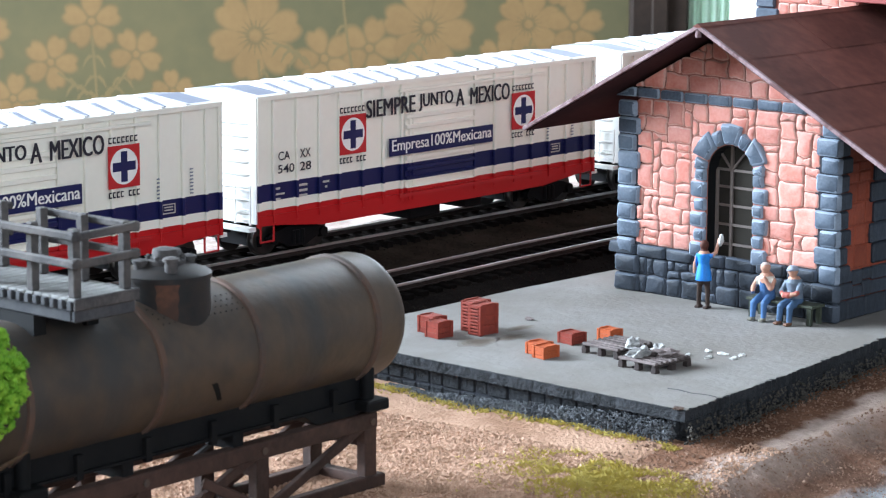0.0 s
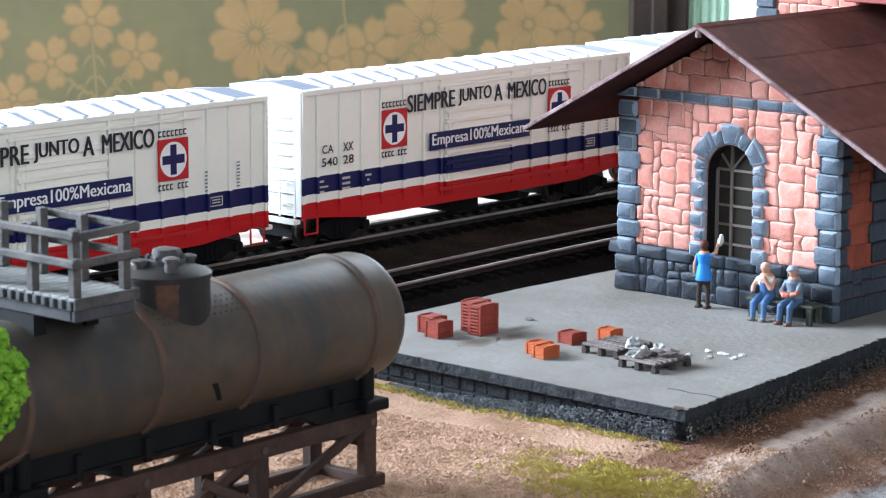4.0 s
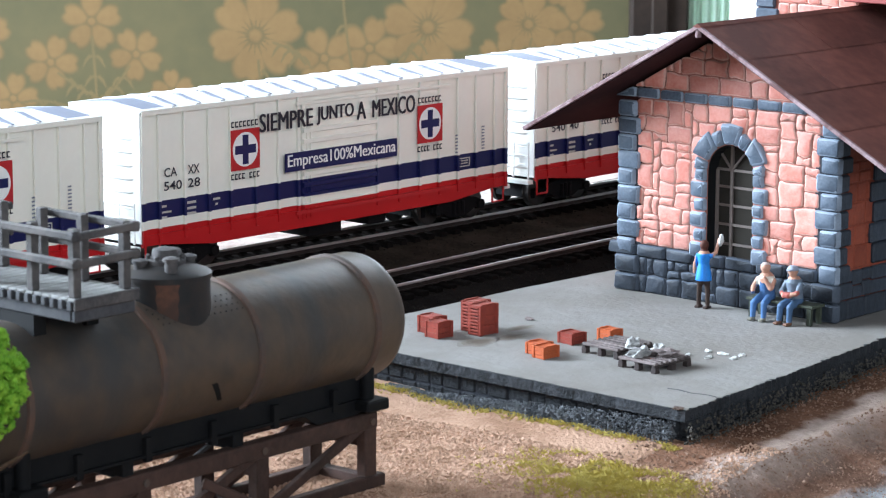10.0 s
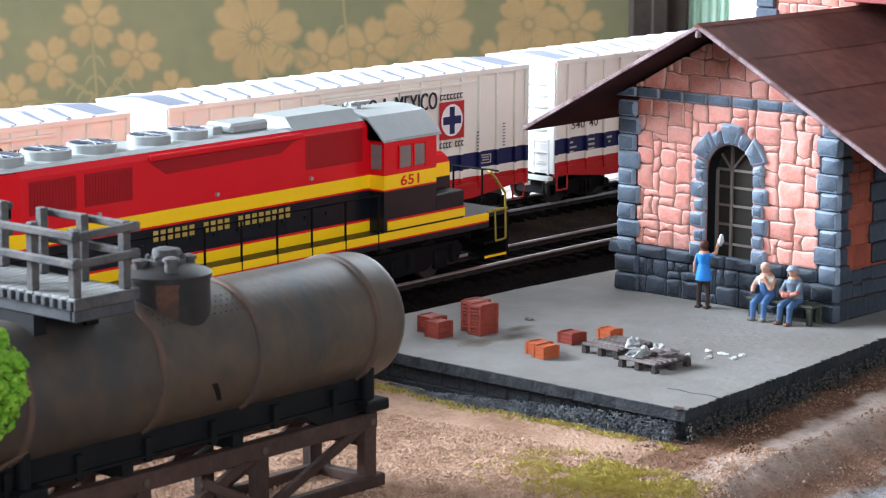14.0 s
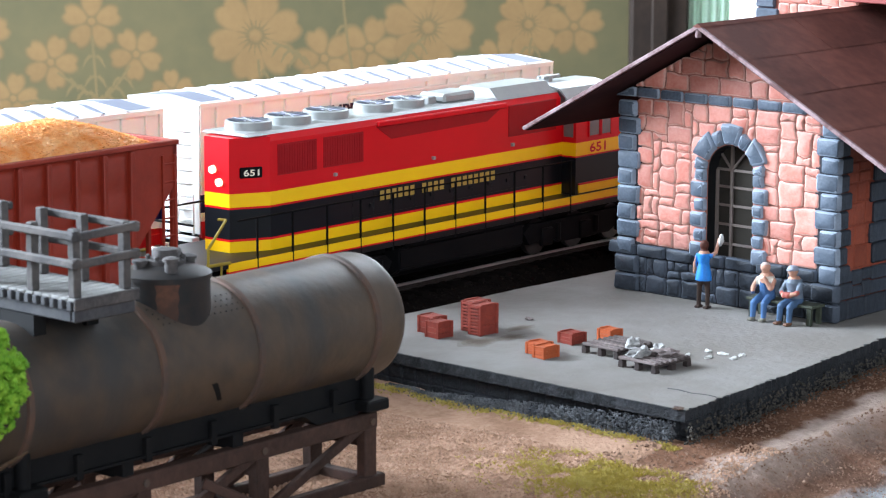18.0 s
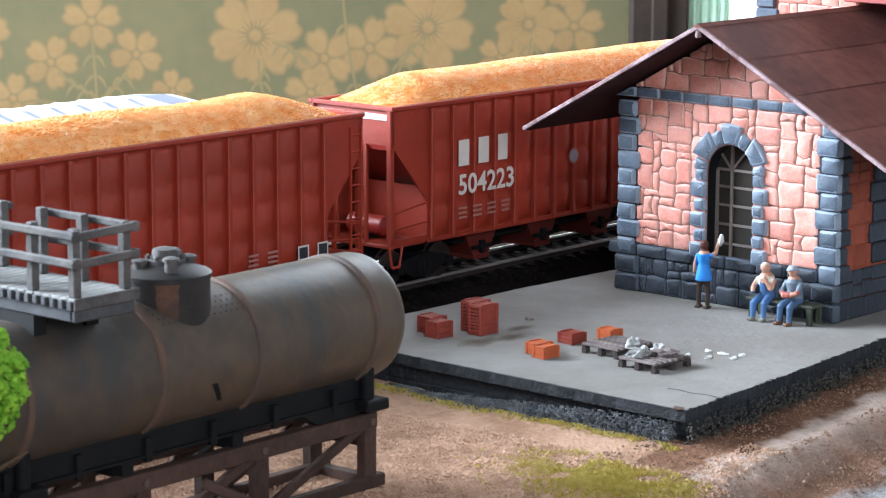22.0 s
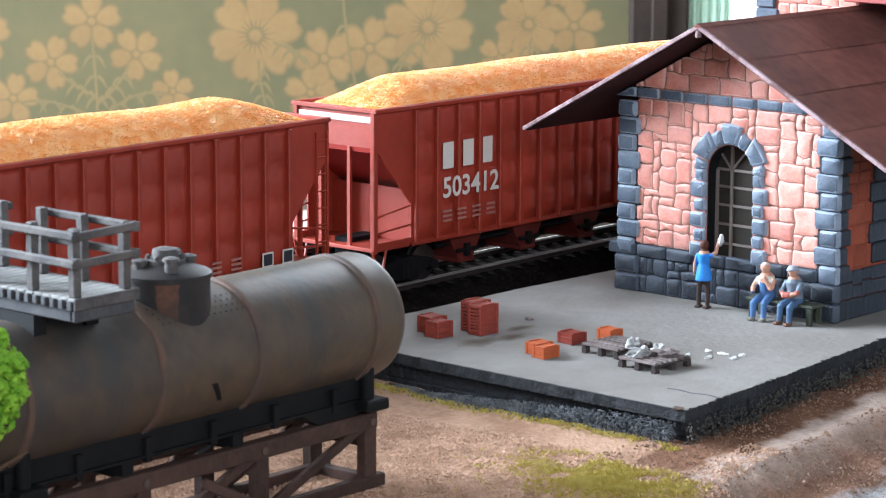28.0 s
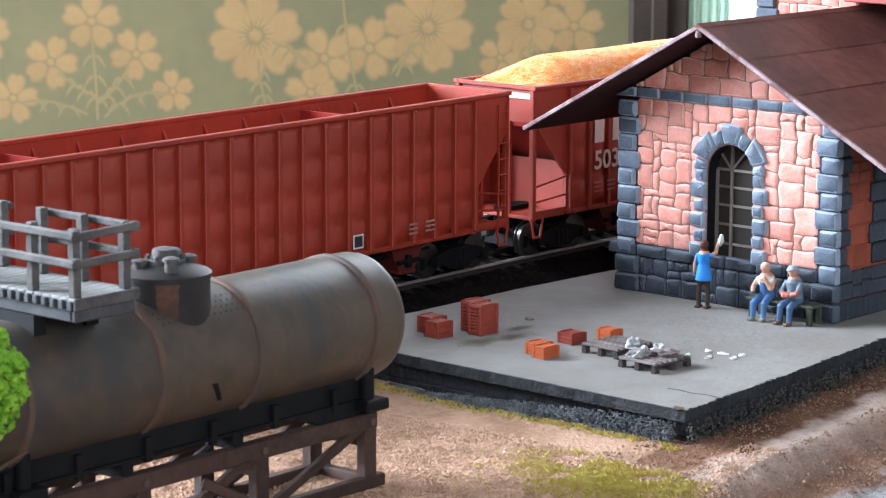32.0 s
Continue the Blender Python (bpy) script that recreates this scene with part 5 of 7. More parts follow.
def fan(parent, x, z, r=6.2):
    s = Shape().lathe([(r, 0), (r, 2.6), (r - 0.5, 2.9), (r - 0.9, 2.9), (r - 0.9, 2.2)], (x, 0, z), "z", 28)
    s.lathe([(1.4, 2.2), (1.2, 3.0), (0.001, 3.1)], (x, 0, z), "z", 12)
    s.lathe([(r - 0.9, 2.25), (0.01, 2.25)], (x, 0, z), "z", 28)
    f = part("radiator_fan", s, M_LSILVER, parent)
    g = Shape()
    for i in range(6):
        a = i * math.pi / 6
        c, d = (r - 0.6) * math.cos(a), (r - 0.6) * math.sin(a)
        g.rod((x - c, -d, z + 2.9), (x + c, d, z + 2.9), 0.16, 5)
    part("fan_grille", g, M_GALV, f)
    return f


def build_locomotive():
    """A six-axle road switcher, cab leading towards +x; the couplers' middle at the origin."""
    lo = thing("locomotive", "red yellow and dark grey diesel road locomotive", "locomotive", group="locomotives of the near train")
    hw = 10.6
    # long hood
    hood = part("long_hood", Shape().prism([(-hw, 19.0), (-hw, 51.4), (-hw + 1.4, 53.2), (hw - 1.4, 53.2), (hw, 51.4), (hw, 19.0)], -84, 57.5, "x"), M_HOOD, lo)
    rear = Shape().prism([(-84, -hw), (-95.5, -hw + 5.6), (-95.5, hw - 5.6), (-84, hw)], 19.0, 52.8, "z")
    part("hood_end", rear, M_HOOD, hood)
    for y in (-1, 1):
        ya = y * hw
        for x0, x1 in ((-81, -64), (-61, -43)):
            g = Shape().box(x0, x1, min(ya, ya + y * 0.25), max(ya, ya + y * 0.25), 41.0, 50.2, 0.1)
            for k in range(int((x1 - x0) / 1.1)):
                g.box(x0 + 0.6 + k * 1.1, x0 + 1.1 + k * 1.1, min(ya, ya + y * 0.36), max(ya, ya + y * 0.36), 41.5, 49.7)
            part("grille", g, M_LGRILLE, hood)
        # flat darker trapezoid paints the shade of the recess below the overhang
        part("intake_recess", Shape().prism([(-37, 50.9), (24, 50.9), (17, 47.4), (-30, 46.6)], min(ya - y * 0.2, ya + y * 0.2), max(ya - y * 0.2, ya + y * 0.2)), M_LGRILLE, hood, "air intake with its recess shade painted dark red")
        part("filter_panel", Shape().box(28, 53.5, min(ya, ya + y * 0.3), max(ya, ya + y * 0.3), 41.2, 51.4, 0.15), M_LGRILLE, hood, "dark red filter panel")
        for k in range(9):
            x = -48 + k * 9.6
            part("hood_door", Shape().box(x, x + 9.0, min(ya, ya + y * 0.22), max(ya, ya + y * 0.22), 24.0, 31.4, 0.1), M_LGREY, hood)
            part("door_latch", Shape().box(x + 7.6, x + 8.3, min(ya, ya + y * 0.7), max(ya, ya + y * 0.7), 26.6, 27.8), M_LGREY, hood)
        part("hood_overhang", Shape().box(-37, 26, min(ya, ya + y * 1.4), max(ya, ya + y * 2.0), 50.9, 52.6, 0.3), M_LRED, hood)
        s = Shape()
        k = 0
        for word in (6, 4, 8):
            for _ in range(word):
                s.box(k * 2.86, k * 2.86 + 1.9, -0.08, 0, 0, 3.0)
                k += 1
            k += 1
        part("name_stripe", s, M_GOLD, hood, "gold lettering bars", kind="stuff", m=at(-36, -hw - 0.75, 28.2) if y < 0 else at(20, hw + 0.75, 28.2, 180))
        for x in (-56, -10, 30):
            part("lift_eye", Shape().box(x - 0.5, x + 0.5, min(ya, ya + y * 0.9), max(ya, ya + y * 0.9), 38, 39), M_LSILVER, hood)
    part("hood_top", Shape().prism([(-hw + 1.2, 53.2), (-hw + 2.6, 54.1), (hw - 2.6, 54.1), (hw - 1.2, 53.2)], -92, 57, "x"), M_LSILVER, hood, "silver roof")
    for x in (-82, -65, -48):
        fan(hood, x, 53.8, 7.0)
    for x in (-26, -11):
        fan(hood, x, 53.8, 6.2)
    part("blower_duct", Shape().box(2, 18, -5.4, 5.4, 53.8, 57.0, 0.8), M_LSILVER, hood)
    part("exhaust_stack", Shape().box(-3, 1, -3, 3, 53.8, 56.4, 0.3), M_LSILVER, hood)
    part("air_filter_box", Shape().prism([(-9.6, 53.2), (-6, 57.0), (6, 57.0), (9.6, 53.2)], 24, 54, "x"), M_LSILVER, hood, "raised silver filter box")
    # cab
    cab = part("cab", Shape().prism([(-16.4, 19.0), (-16.4, 47.0), (-10.4, 53.0), (10.4, 53.0), (16.4, 47.0), (16.4, 19.0)], 57, 82, "x"), banded("cab_paint", [(0, (0.007, 0.009, 0.012)), (31.7, (0.66, 0.005, 0.011)), (32.2, (0.98, 0.60, 0.005)), (36.6, (0.66, 0.005, 0.011))], rough=0.3, amount=0.12), lo)
    part("cab_roof", Shape().prism([(-17.0, 46.6), (-17.0, 47.4), (-10.0, 54.2), (-4, 55.4), (4, 55.4), (10.0, 54.2), (17.0, 47.4), (17.0, 46.6), (10.2, 53.2), (-10.2, 53.2)], 56, 84, "x"), M_LSILVER, cab, "sloped grey cab roof", bevel=0.3)
    part("air_horn", Shape().rod((60, 0, 57.0), (69, 0, 57.0), 0.6).rod((60, 2, 56.8), (67, 2, 56.8), 0.6).box(62, 64, -1, 3, 55.0, 57.0), M_LSILVER, cab)
    for y in (-1, 1):
        ya = y * 16.4
        for x0, x1 in ((64, 69.5), (71, 76)):
            w = part("side_window", Shape().box(x0, x1, min(ya, ya + y * 0.3), max(ya, ya + y * 0.3), 38.4, 45.0, 0.1), M_LGLASS, cab, "smoked cab window")
            part("window_frame", Shape().box(x0 - 0.5, x0, min(ya, ya + y * 0.5), max(ya, ya + y * 0.5), 38, 45.4).box(x1, x1 + 0.5, min(ya, ya + y * 0.5), max(ya, ya + y * 0.5), 38, 45.4), M_LRED, w)
        part("road_number", letters("651", 3.2, 9.0, bold=0.02), M_LRED, cab, m=at(64.5, -16.5, 32.8) if y < 0 else at(73.5, 16.5, 32.8, 180))
        part("rear_cab_window", Shape().box(56.7, 57.1, y * 13.4 - 1.9, y * 13.4 + 1.9, 38.5, 46), M_LGLASS, cab)
        for yy in (4.0, 12.0):
            part("windscreen", Shape().box(81.9, 82.3, y * yy - 3, y * yy + 3, 41, 46.5), M_LGLASS, cab)
    # battery boxes beside the short hood, and the raised sill under the cab
    for y in (-1, 1):
        ya, yb = sorted((y * 16.6, y * 9.0))
        part("battery_box", Shape().box(81.6, 95.6, ya, yb, 19.0, 28.0, 0.3), M_LGREY, lo, "dark battery box")
        ya, yb = sorted((y * 16.3, y * 16.95))
        part("sill_band", Shape().box(58.4, 95.7, ya, yb, 19.7, 22.4, 0.1), M_LYEL, lo)
        part("sill_stripe", Shape().box(58.4, 95.7, ya, yb, 22.45, 23.0, 0.05), M_LRED, lo)
    # short hood
    nose = part("short_hood", Shape().prism([(82, 19.0), (82, 40.5), (94, 39.6), (97.6, 37), (98.4, 19.0)], -9.5, 9.5), banded("nose_paint", [(0, (0.007, 0.009, 0.012)), (31.8, (0.98, 0.60, 0.005)), (36.2, (0.66, 0.005, 0.011))], rough=0.3, amount=0.12), lo, bevel=0.8)
    part("headlight", Shape().lathe([(2.0, 97.5), (2.0, 98.8), (1.5, 99.1)], (0, 0, 34), "x", 16), M_LAMP, nose)
    part("number_box", Shape().box(82, 84.5, -8.5, 8.5, 49.0, 52.4, 0.3), M_LRED, cab)
    # rear lights and number boards
    he = hood
    for y in (-2.2, 2.2):
        part("rear_headlight", Shape().lathe([(1.15, -96.4), (1.15, -95.4)], (0, y * 0.6, 41.5 + (1.8 if y > 0 else -1.8)), "x", 16), M_GLOW, he, "lit warm headlight")
    for y in (-1, 1):
        board = part("number_board", Shape().box(-3.5, 3.5, -0.5, 0.3, -1.6, 1.6, 0.3), M_BLACK, he, "black number board", m=at(-89.6, y * (hw - 2.5), 42.6, -26 if y < 0 else -154))
        part("number_figures", letters("651", 1.9, 4.9, 0.6, bold=0.02), M_LAMP, board, m=at(-2.45, 0, -0.95))
    # deck, sill, steps
    deck = part("deck", Shape().box(-118, 118, -16.6, 16.6, 17.6, 19.2, 0.2), M_LGREY, lo)
    for y in (-1, 1):
        ya = y * 16.8
        part("side_sill", Shape().box(-108, 108, min(ya, ya - y * 1.2), max(ya, ya - y * 1.2), 14.4, 19.1, 0.1), M_SILL, lo)
        for i in range(11):
            x = -96 + i * 15.0
            part("stanchion", Shape().rod((x, y * 16.6, 13.4), (x, y * 16.6, 31), 0.36, 6), M_BLACK, deck)
        part("handrail", Shape().rod((-104, y * 16.6, 31), (55, y * 16.6, 31), 0.3, 6), M_BLACK, deck)
        for sgn in (-1, 1):
            part("step_well", Shape().box(min(sgn * 106, sgn * 118), max(sgn * 106, sgn * 118), min(y * 10, y * 16.6), max(y * 10, y * 16.6), 4.6, 5.6).box(min(sgn * 106, sgn * 118), max(sgn * 106, sgn * 118), min(y * 10.5, y * 16.6), max(y * 10.5, y * 16.6), 9, 9.7).box(min(sgn * 106, sgn * 118), max(sgn * 106, sgn * 118), min(y * 11, y * 16.6), max(y * 11, y * 16.6), 13.2, 13.9).box(min(sgn * 117, sgn * 118.4), max(sgn * 117, sgn * 118.4), min(y * 9, y * 16.6), max(y * 9, y * 16.6), 4.6, 18), M_BLACK, deck)
            part("step_edge", Shape().box(min(sgn * 106, sgn * 117), max(sgn * 106, sgn * 117), y * 16.7 - 0.2, y * 16.7 + 0.2, 4.5, 5.2), M_LYEL, deck)
            yy = y * 16.8
            part("grab_rail", Shape().pipe([(sgn * 109, yy, 32), (sgn * 116.3, yy, 24.6), (sgn * 116.6, yy, 10)], 0.42).pipe([(sgn * 111, yy, 20), (sgn * 111.6, yy, 9.5), (sgn * 116.6, yy, 9.8)], 0.36)
                 .pipe([(sgn * 107.5, yy, 19.4), (sgn * 117, yy, 19.6)], 0.5).pipe([(sgn * 109, yy, 32), (sgn * 110, y * 14.5, 32)], 0.42), M_LRAIL, deck, "yellow grab rail")
    for sgn in (-1, 1):
        part("end_rail", Shape().rod((sgn * 118, -12.5, 31), (sgn * 118, 12.5, 31), 0.35).rod((sgn * 118, -6, 18), (sgn * 118, -6, 31), 0.35).rod((sgn * 118, 6, 18), (sgn * 118, 6, 31), 0.35), M_BLACK, deck)
        part("pilot", Shape().prism([(sgn * 118.2, 19), (sgn * 119.4, 19), (sgn * 120.4, 3.2), (sgn * 118.2, 3.2)], -15, 15), M_BLACK, lo)
        s = Shape().box(min(sgn * 118, sgn * 123), max(sgn * 118, sgn * 123), -1.4, 1.4, 7.4, 10.4, 0.3).box(min(sgn * 120, sgn * 124), max(sgn * 120, sgn * 124), -2.2, 1.9, 7, 10.8, 0.5)
        part("coupler", s, M_WHEEL, lo)
        part("air_hose", Shape().pipe([(sgn * 119, -5, 11), (sgn * 120.5, -5, 8), (sgn * 121.0, -5, 4)], 0.5).pipe([(sgn * 119, 5, 11), (sgn * 120.5, 5, 8), (sgn * 121.0, 5, 4)], 0.5), M_BLACK, lo)
        # six-wheel bogie
        b = Shape()
        for y in (-1, 1):
            b.prism([(-33, 9), (-30, 11.5), (30, 11.5), (33, 9), (30, 4.8), (20, 6.5), (14, 3.8), (-14, 3.8), (-20, 6.5), (-30, 4.8)], y * 12.6 - 1, y * 12.6 + 1)
            for x in (-21, 0, 21):
                b.box(x - 3, x + 3, y * 13.6 - 0.9, y * 13.6 + 0.9, 3.6, 9.6, 0.4)
                b.lathe([(1.0, 5), (1.0, 10.5)], (x + 6, y * 13.9, 0), "z", 8)
        bog = part("bogie", b, M_BLACK, lo, m=at(sgn * 66, 0, 0))
        w = Shape()
        for y in (-8.3, 8.3):
            k = 1 if y > 0 else -1
            w.lathe([(6.1, y - 1.2 * k), (6.1, y + 0.8 * k), (3, y + 0.6 * k)], (0, 0, 0), "y", 24)
        w.rod((0, -10, 0), (0, 10, 0), 1)
        me = w.mesh("wheelset")
        for x in (-21, 0, 21):
            part("wheelset", me, M_WHEEL, bog, m=at(x, 0, 6.1))
    part("fuel_tank", Shape().prism([(-15, 13), (-15, 6), (-11, 3.4), (11, 3.4), (15, 6), (15, 13)], -31, 31, "x"), M_BLACK, lo, bevel=0.5)
    for y in (-1, 1):
        part("air_reservoir", Shape().lathe([(0.5, -29), (2.0, -28), (2.0, 28), (0.5, 29)], (0, y * 14.5, 14.4), "x", 14), M_BLACK, lo)
    part("underframe", Shape().box(-117, 117, -9, 9, 11, 17.6), M_BLACK, lo)
    return lo


# ---- tank on its trestle ----
M_TANK = mat("weathered_tank_steel", (0.080, 0.054, 0.035), 0.5, second=(0.030, 0.027, 0.025), scale=19, amount=1.0, bump=0.15, bump_scale=350, sheen=0.3)


def streaked(m, colour, share):
    """Weather streaks that run round a barrel lying along x."""
    n, l = m.node_tree.nodes, m.node_tree.links
    b = n["Principled BSDF"]
    co = [k for k in n if k.type == "TEX_COORD"][0]
    grid, t, r, mix = n.new("ShaderNodeMapping"), n.new("ShaderNodeTexNoise"), n.new("ShaderNodeMapRange"), n.new("ShaderNodeMixRGB")
    grid.inputs["Scale"].default_value = (110, 14, 14)
    t.inputs["Scale"].default_value, t.inputs["Detail"].default_value = 1.0, 4
    r.inputs[1].default_value, r.inputs[2].default_value, r.inputs[4].default_value = 0.5, 0.72, share
    mix.inputs[2].default_value = (*colour, 1)
    l.new(co.outputs["Object"], grid.inputs[0]), l.new(grid.outputs[0], t.inputs["Vector"]), l.new(t.outputs[0], r.inputs[0])
    l.new(b.inputs["Base Color"].links[0].from_socket, mix.inputs[1]), l.new(r.outputs[0], mix.inputs[0])
    l.new(mix.outputs[0], b.inputs["Base Color"])


streaked(M_TANK, (0.032, 0.033, 0.033), 0.7)
M_RUST = mat("rusty_band", (0.098, 0.058, 0.042), 0.75, second=(0.05, 0.045, 0.042), scale=120, amount=0.8)
M_DOME = mat("dome_steel", (0.012, 0.013, 0.014), 0.55, second=(0.036, 0.023, 0.017), scale=60, amount=0.7)
M_DOME_RUST = mat("dome_rust", (0.115, 0.050, 0.030), 0.8, second=(0.045, 0.027, 0.021), scale=75, amount=0.9)
M_TFRAME = mat("tank_frame_black", (0.005, 0.0055, 0.0065), 0.65, second=(0.010, 0.010, 0.010), scale=80, amount=0.6, sheen=0.12)
# dark wood for beams and stubs, with the plank ends' shade in its colour
M_JOIST = mat("shaded_joist_wood", (0.036, 0.038, 0.044), 0.75, second=(0.070, 0.070, 0.074), scale=110, amount=0.8, bump=0.3, vary=0.15)
M_GREYWOOD = mat("grey_walkway_wood", (0.098, 0.089, 0.085), 0.75, second=(0.034, 0.034, 0.037), scale=110, amount=0.8, bump=0.3, bump_scale=900, vary=0.12)
M_DECKWOOD = mat("pale_deck_wood", (0.23, 0.23, 0.222), 0.75, second=(0.10, 0.10, 0.10), scale=110, amount=0.8, bump=0.3, vary=0.12)
M_TRESTLE = mat("dark_trestle_wood", (0.030, 0.017, 0.013), 0.7, second=(0.070, 0.037, 0.028), scale=70, amount=0.8, bump=0.3, bump_scale=700, vary=0.15)
TANK = at(-142.0, -209.3, 0, 1.75)
TZ, TR, TLEN = 32.5, 15.0, 170.0


def build_tank():
    """A riveted tank lying on a timber trestle; its right end at the origin, drawn out towards -x."""
    tk = thing("storage_tank", "weathered grey steel tank with rusty bands on a timber trestle", "tank", TANK)
    x1, x0 = 6.2, -TLEN
    rows = [(0.001, x1 + 5.0), (3.7, x1 + 4.9), (7.9, x1 + 4.1), (11.3, x1 + 2.6), (13.6, x1 + 0.4), (14.6, x1 - 1.0), (TR, x1 - 2.6), (TR, x0 + 2), (13.6, x0 - 0.6), (10.8, x0 - 2.7), (7.5, x0 - 4.1), (0.001, x0 - 5)]
    body = part("shell", Shape().lathe(rows, (0, 0, TZ), "x", 72), M_TANK, tk)
    for x in BANDS:
        part("band", Shape().lathe([(TR, x - 1.0), (TR + 0.5, x - 0.7), (TR + 0.5, x + 0.7), (TR, x + 1.0)], (0, 0, TZ), "x", 72), M_RUST, body, "rusty riveted band")
    riv = Shape()
    for x in BANDS:
        for i in range(60):
            a = 2 * math.pi * i / 60
            riv.lathe([(0.22, 0), (0.12, 0.16)], m=Matrix.Translation((x, (TR + 0.25) * math.cos(a), TZ + (TR + 0.25) * math.sin(a))) @ pose(0, 0, 0, math.degrees(a) - 90, 0, 0), n=6)
    for r in range(4):
        for i in range(16):
            a = math.radians(118 + r * 6)
            x = -69 + i * 1.7 + r * 0.4
            riv.lathe([(0.24, 0), (0.14, 0.14)], m=Matrix.Translation((x, TR * math.cos(a), TZ + TR * math.sin(a))) @ pose(0, 0, 0, math.degrees(a) - 90, 0, 0), n=6)
    part("rivets", riv, M_DOME, body, kind="stuff")
    drip = Shape()
    for i in range(8):
        a0, a1 = radians(194 + i * 2.4), radians(194 + (i + 1) * 2.4)
        w = 0.9 - 0.03 * i
        r = TR + 0.06
        xa, xb = -56.6 + 0.42 * i, -56.6 + 0.42 * (i + 1)
        drip.add([(x, r * math.cos(a), TZ + r * math.sin(a)) for x, a in ((xa - w, a0), (xa + w, a0), (xb + w, a1), (xb - w, a1))], [(0, 1, 2, 3)])
    part("oil_stain", drip, M_TFRAME, body, "black oil run")
    dome = part("dome", Shape().lathe([(9.6, 36), (9.6, 51.0), (9.95, 51.0), (9.95, 52.0), (9.6, 52.3), (5, 53.9), (0.001, 54.4)], (DOME_X, DOME_Y, 0), "z", 48), M_DOME, tk, "dark riveted tank dome")
    part("hatch", Shape().lathe([(2.9, 54.0), (2.9, 56.0), (2.6, 57.0), (1, 57.4), (0.001, 57.4)], (DOME_X, DOME_Y, 0), "z", 24), M_GREYWOOD, dome, "grey hatch cap")
    part("hatch_flange", Shape().lathe([(4.4, 53.8), (4.4, 54.8), (2.6, 55.0)], (DOME_X, DOME_Y, 0), "z", 24), M_GREYWOOD, dome)
    for dx, dy, h in ((-3.6, -5.4, 2.6), (3.8, 4.6, 1.8), (-5.6, 2.0, 1.6), (5.4, -1.6, 1.6)):
        part("valve", Shape().lathe([(1.4, 52.8), (1.4, 52.8 + h), (1.8, 52.8 + h), (1.8, 53.4 + h), (0.6, 53.8 + h)], (DOME_X + dx, DOME_Y + dy, 0), "z", 12), M_GREYWOOD, dome)
    for k in range(6):
        a = k * math.pi / 3 + 0.3
        part("hatch_bolt", Shape().lathe([(0.55, 54.6), (0.55, 55.7), (0.3, 55.9)], (DOME_X + 3.7 * math.cos(a), DOME_Y + 3.7 * math.sin(a), 0), "z", 8), M_GREYWOOD, dome)
    for a0, w0, w1, low in ((228, 15, 12, 38.5),):
        rust = Shape()
        for q in range(8):
            k0, k1 = q / 8, (q + 1) / 8
            ring = []
            for k, sgn in ((k0, -1), (k0, 1), (k1, 1), (k1, -1)):
                a = radians(a0 + sgn * (w0 + (w1 - w0) * k + 1.2 * math.sin(k * 23 + a0)))
                ring.append((a, 50.8 + (low - 50.8) * k))
            for c in range(8):
                cell = [(ring[0], ring[1], c / 8), (ring[0], ring[1], (c + 1) / 8), (ring[3], ring[2], (c + 1) / 8), (ring[3], ring[2], c / 8)]
                turn = [(l[0] + (r[0] - l[0]) * f, l[1]) for l, r, f in cell]
                rust.add([(DOME_X + 9.68 * math.cos(a), DOME_Y + 9.68 * math.sin(a), z) for a, z in turn], [(0, 1, 2, 3)])
        part("rust_run", rust, M_DOME_RUST, dome, "brown rust run down the dome")
    part("vent_pipe", Shape().pipe([(DOME_X + 3, DOME_Y + 0.5, 55), (DOME_X + 6, DOME_Y + 2.5, 55.4), (DOME_X + 7.5, DOME_Y + 3.5, 54.2)], 0.9, 8), M_GREYWOOD, dome)
    # frame, saddles
    part("channel_frame", Shape().box(-TLEN, -1, -8.6, -6.0, 15.0, 20.4, 0.2).box(-TLEN, -1, 6.0, 8.6, 15.0, 20.4, 0.2).box(-TLEN, -1, -9.6, -6.0, 14.6, 15.2).box(-TLEN, -1, -6.0, 6.0, 15.6, 18.4), M_TFRAME, tk)
    for i in range(8):
        x = -13 - i * 19.5
        part("frame_rib", Shape().box(x - 0.9, x + 0.9, -9.9, -8.5, 13.6, 19.0, 0.15), M_TFRAME, tk)
    part("end_bolster", Shape().prism([(-24, 15), (-19, 11.8), (-5, 11.8), (-3, 15)], -9.4, 9.4), M_TFRAME, tk)
    for i in range(4):
        x = -44 - i * 33.0
        part("bearer", Shape().box(x - 1.6, x + 1.6, -9.2, 9.2, 11.0, 15.0, 0.2), M_TFRAME, tk)
    for x in (-2.2, -106.5):
        s = Shape().lathe([(1.7, 15.0), (1.7, 27)], (x, -9.6, 0), "z", 14)
        s.lathe([(1.7, 15.0), (1.7, 27)], (x, 9.6, 0), "z", 14)
        sad = part("saddle_post", s, M_TFRAME, tk)
        part("saddle_pad", Shape().box(x - 3.8, x + 3.8, -13.4, 13.4, 12.6, 15.2, 0.4), M_TFRAME, sad)
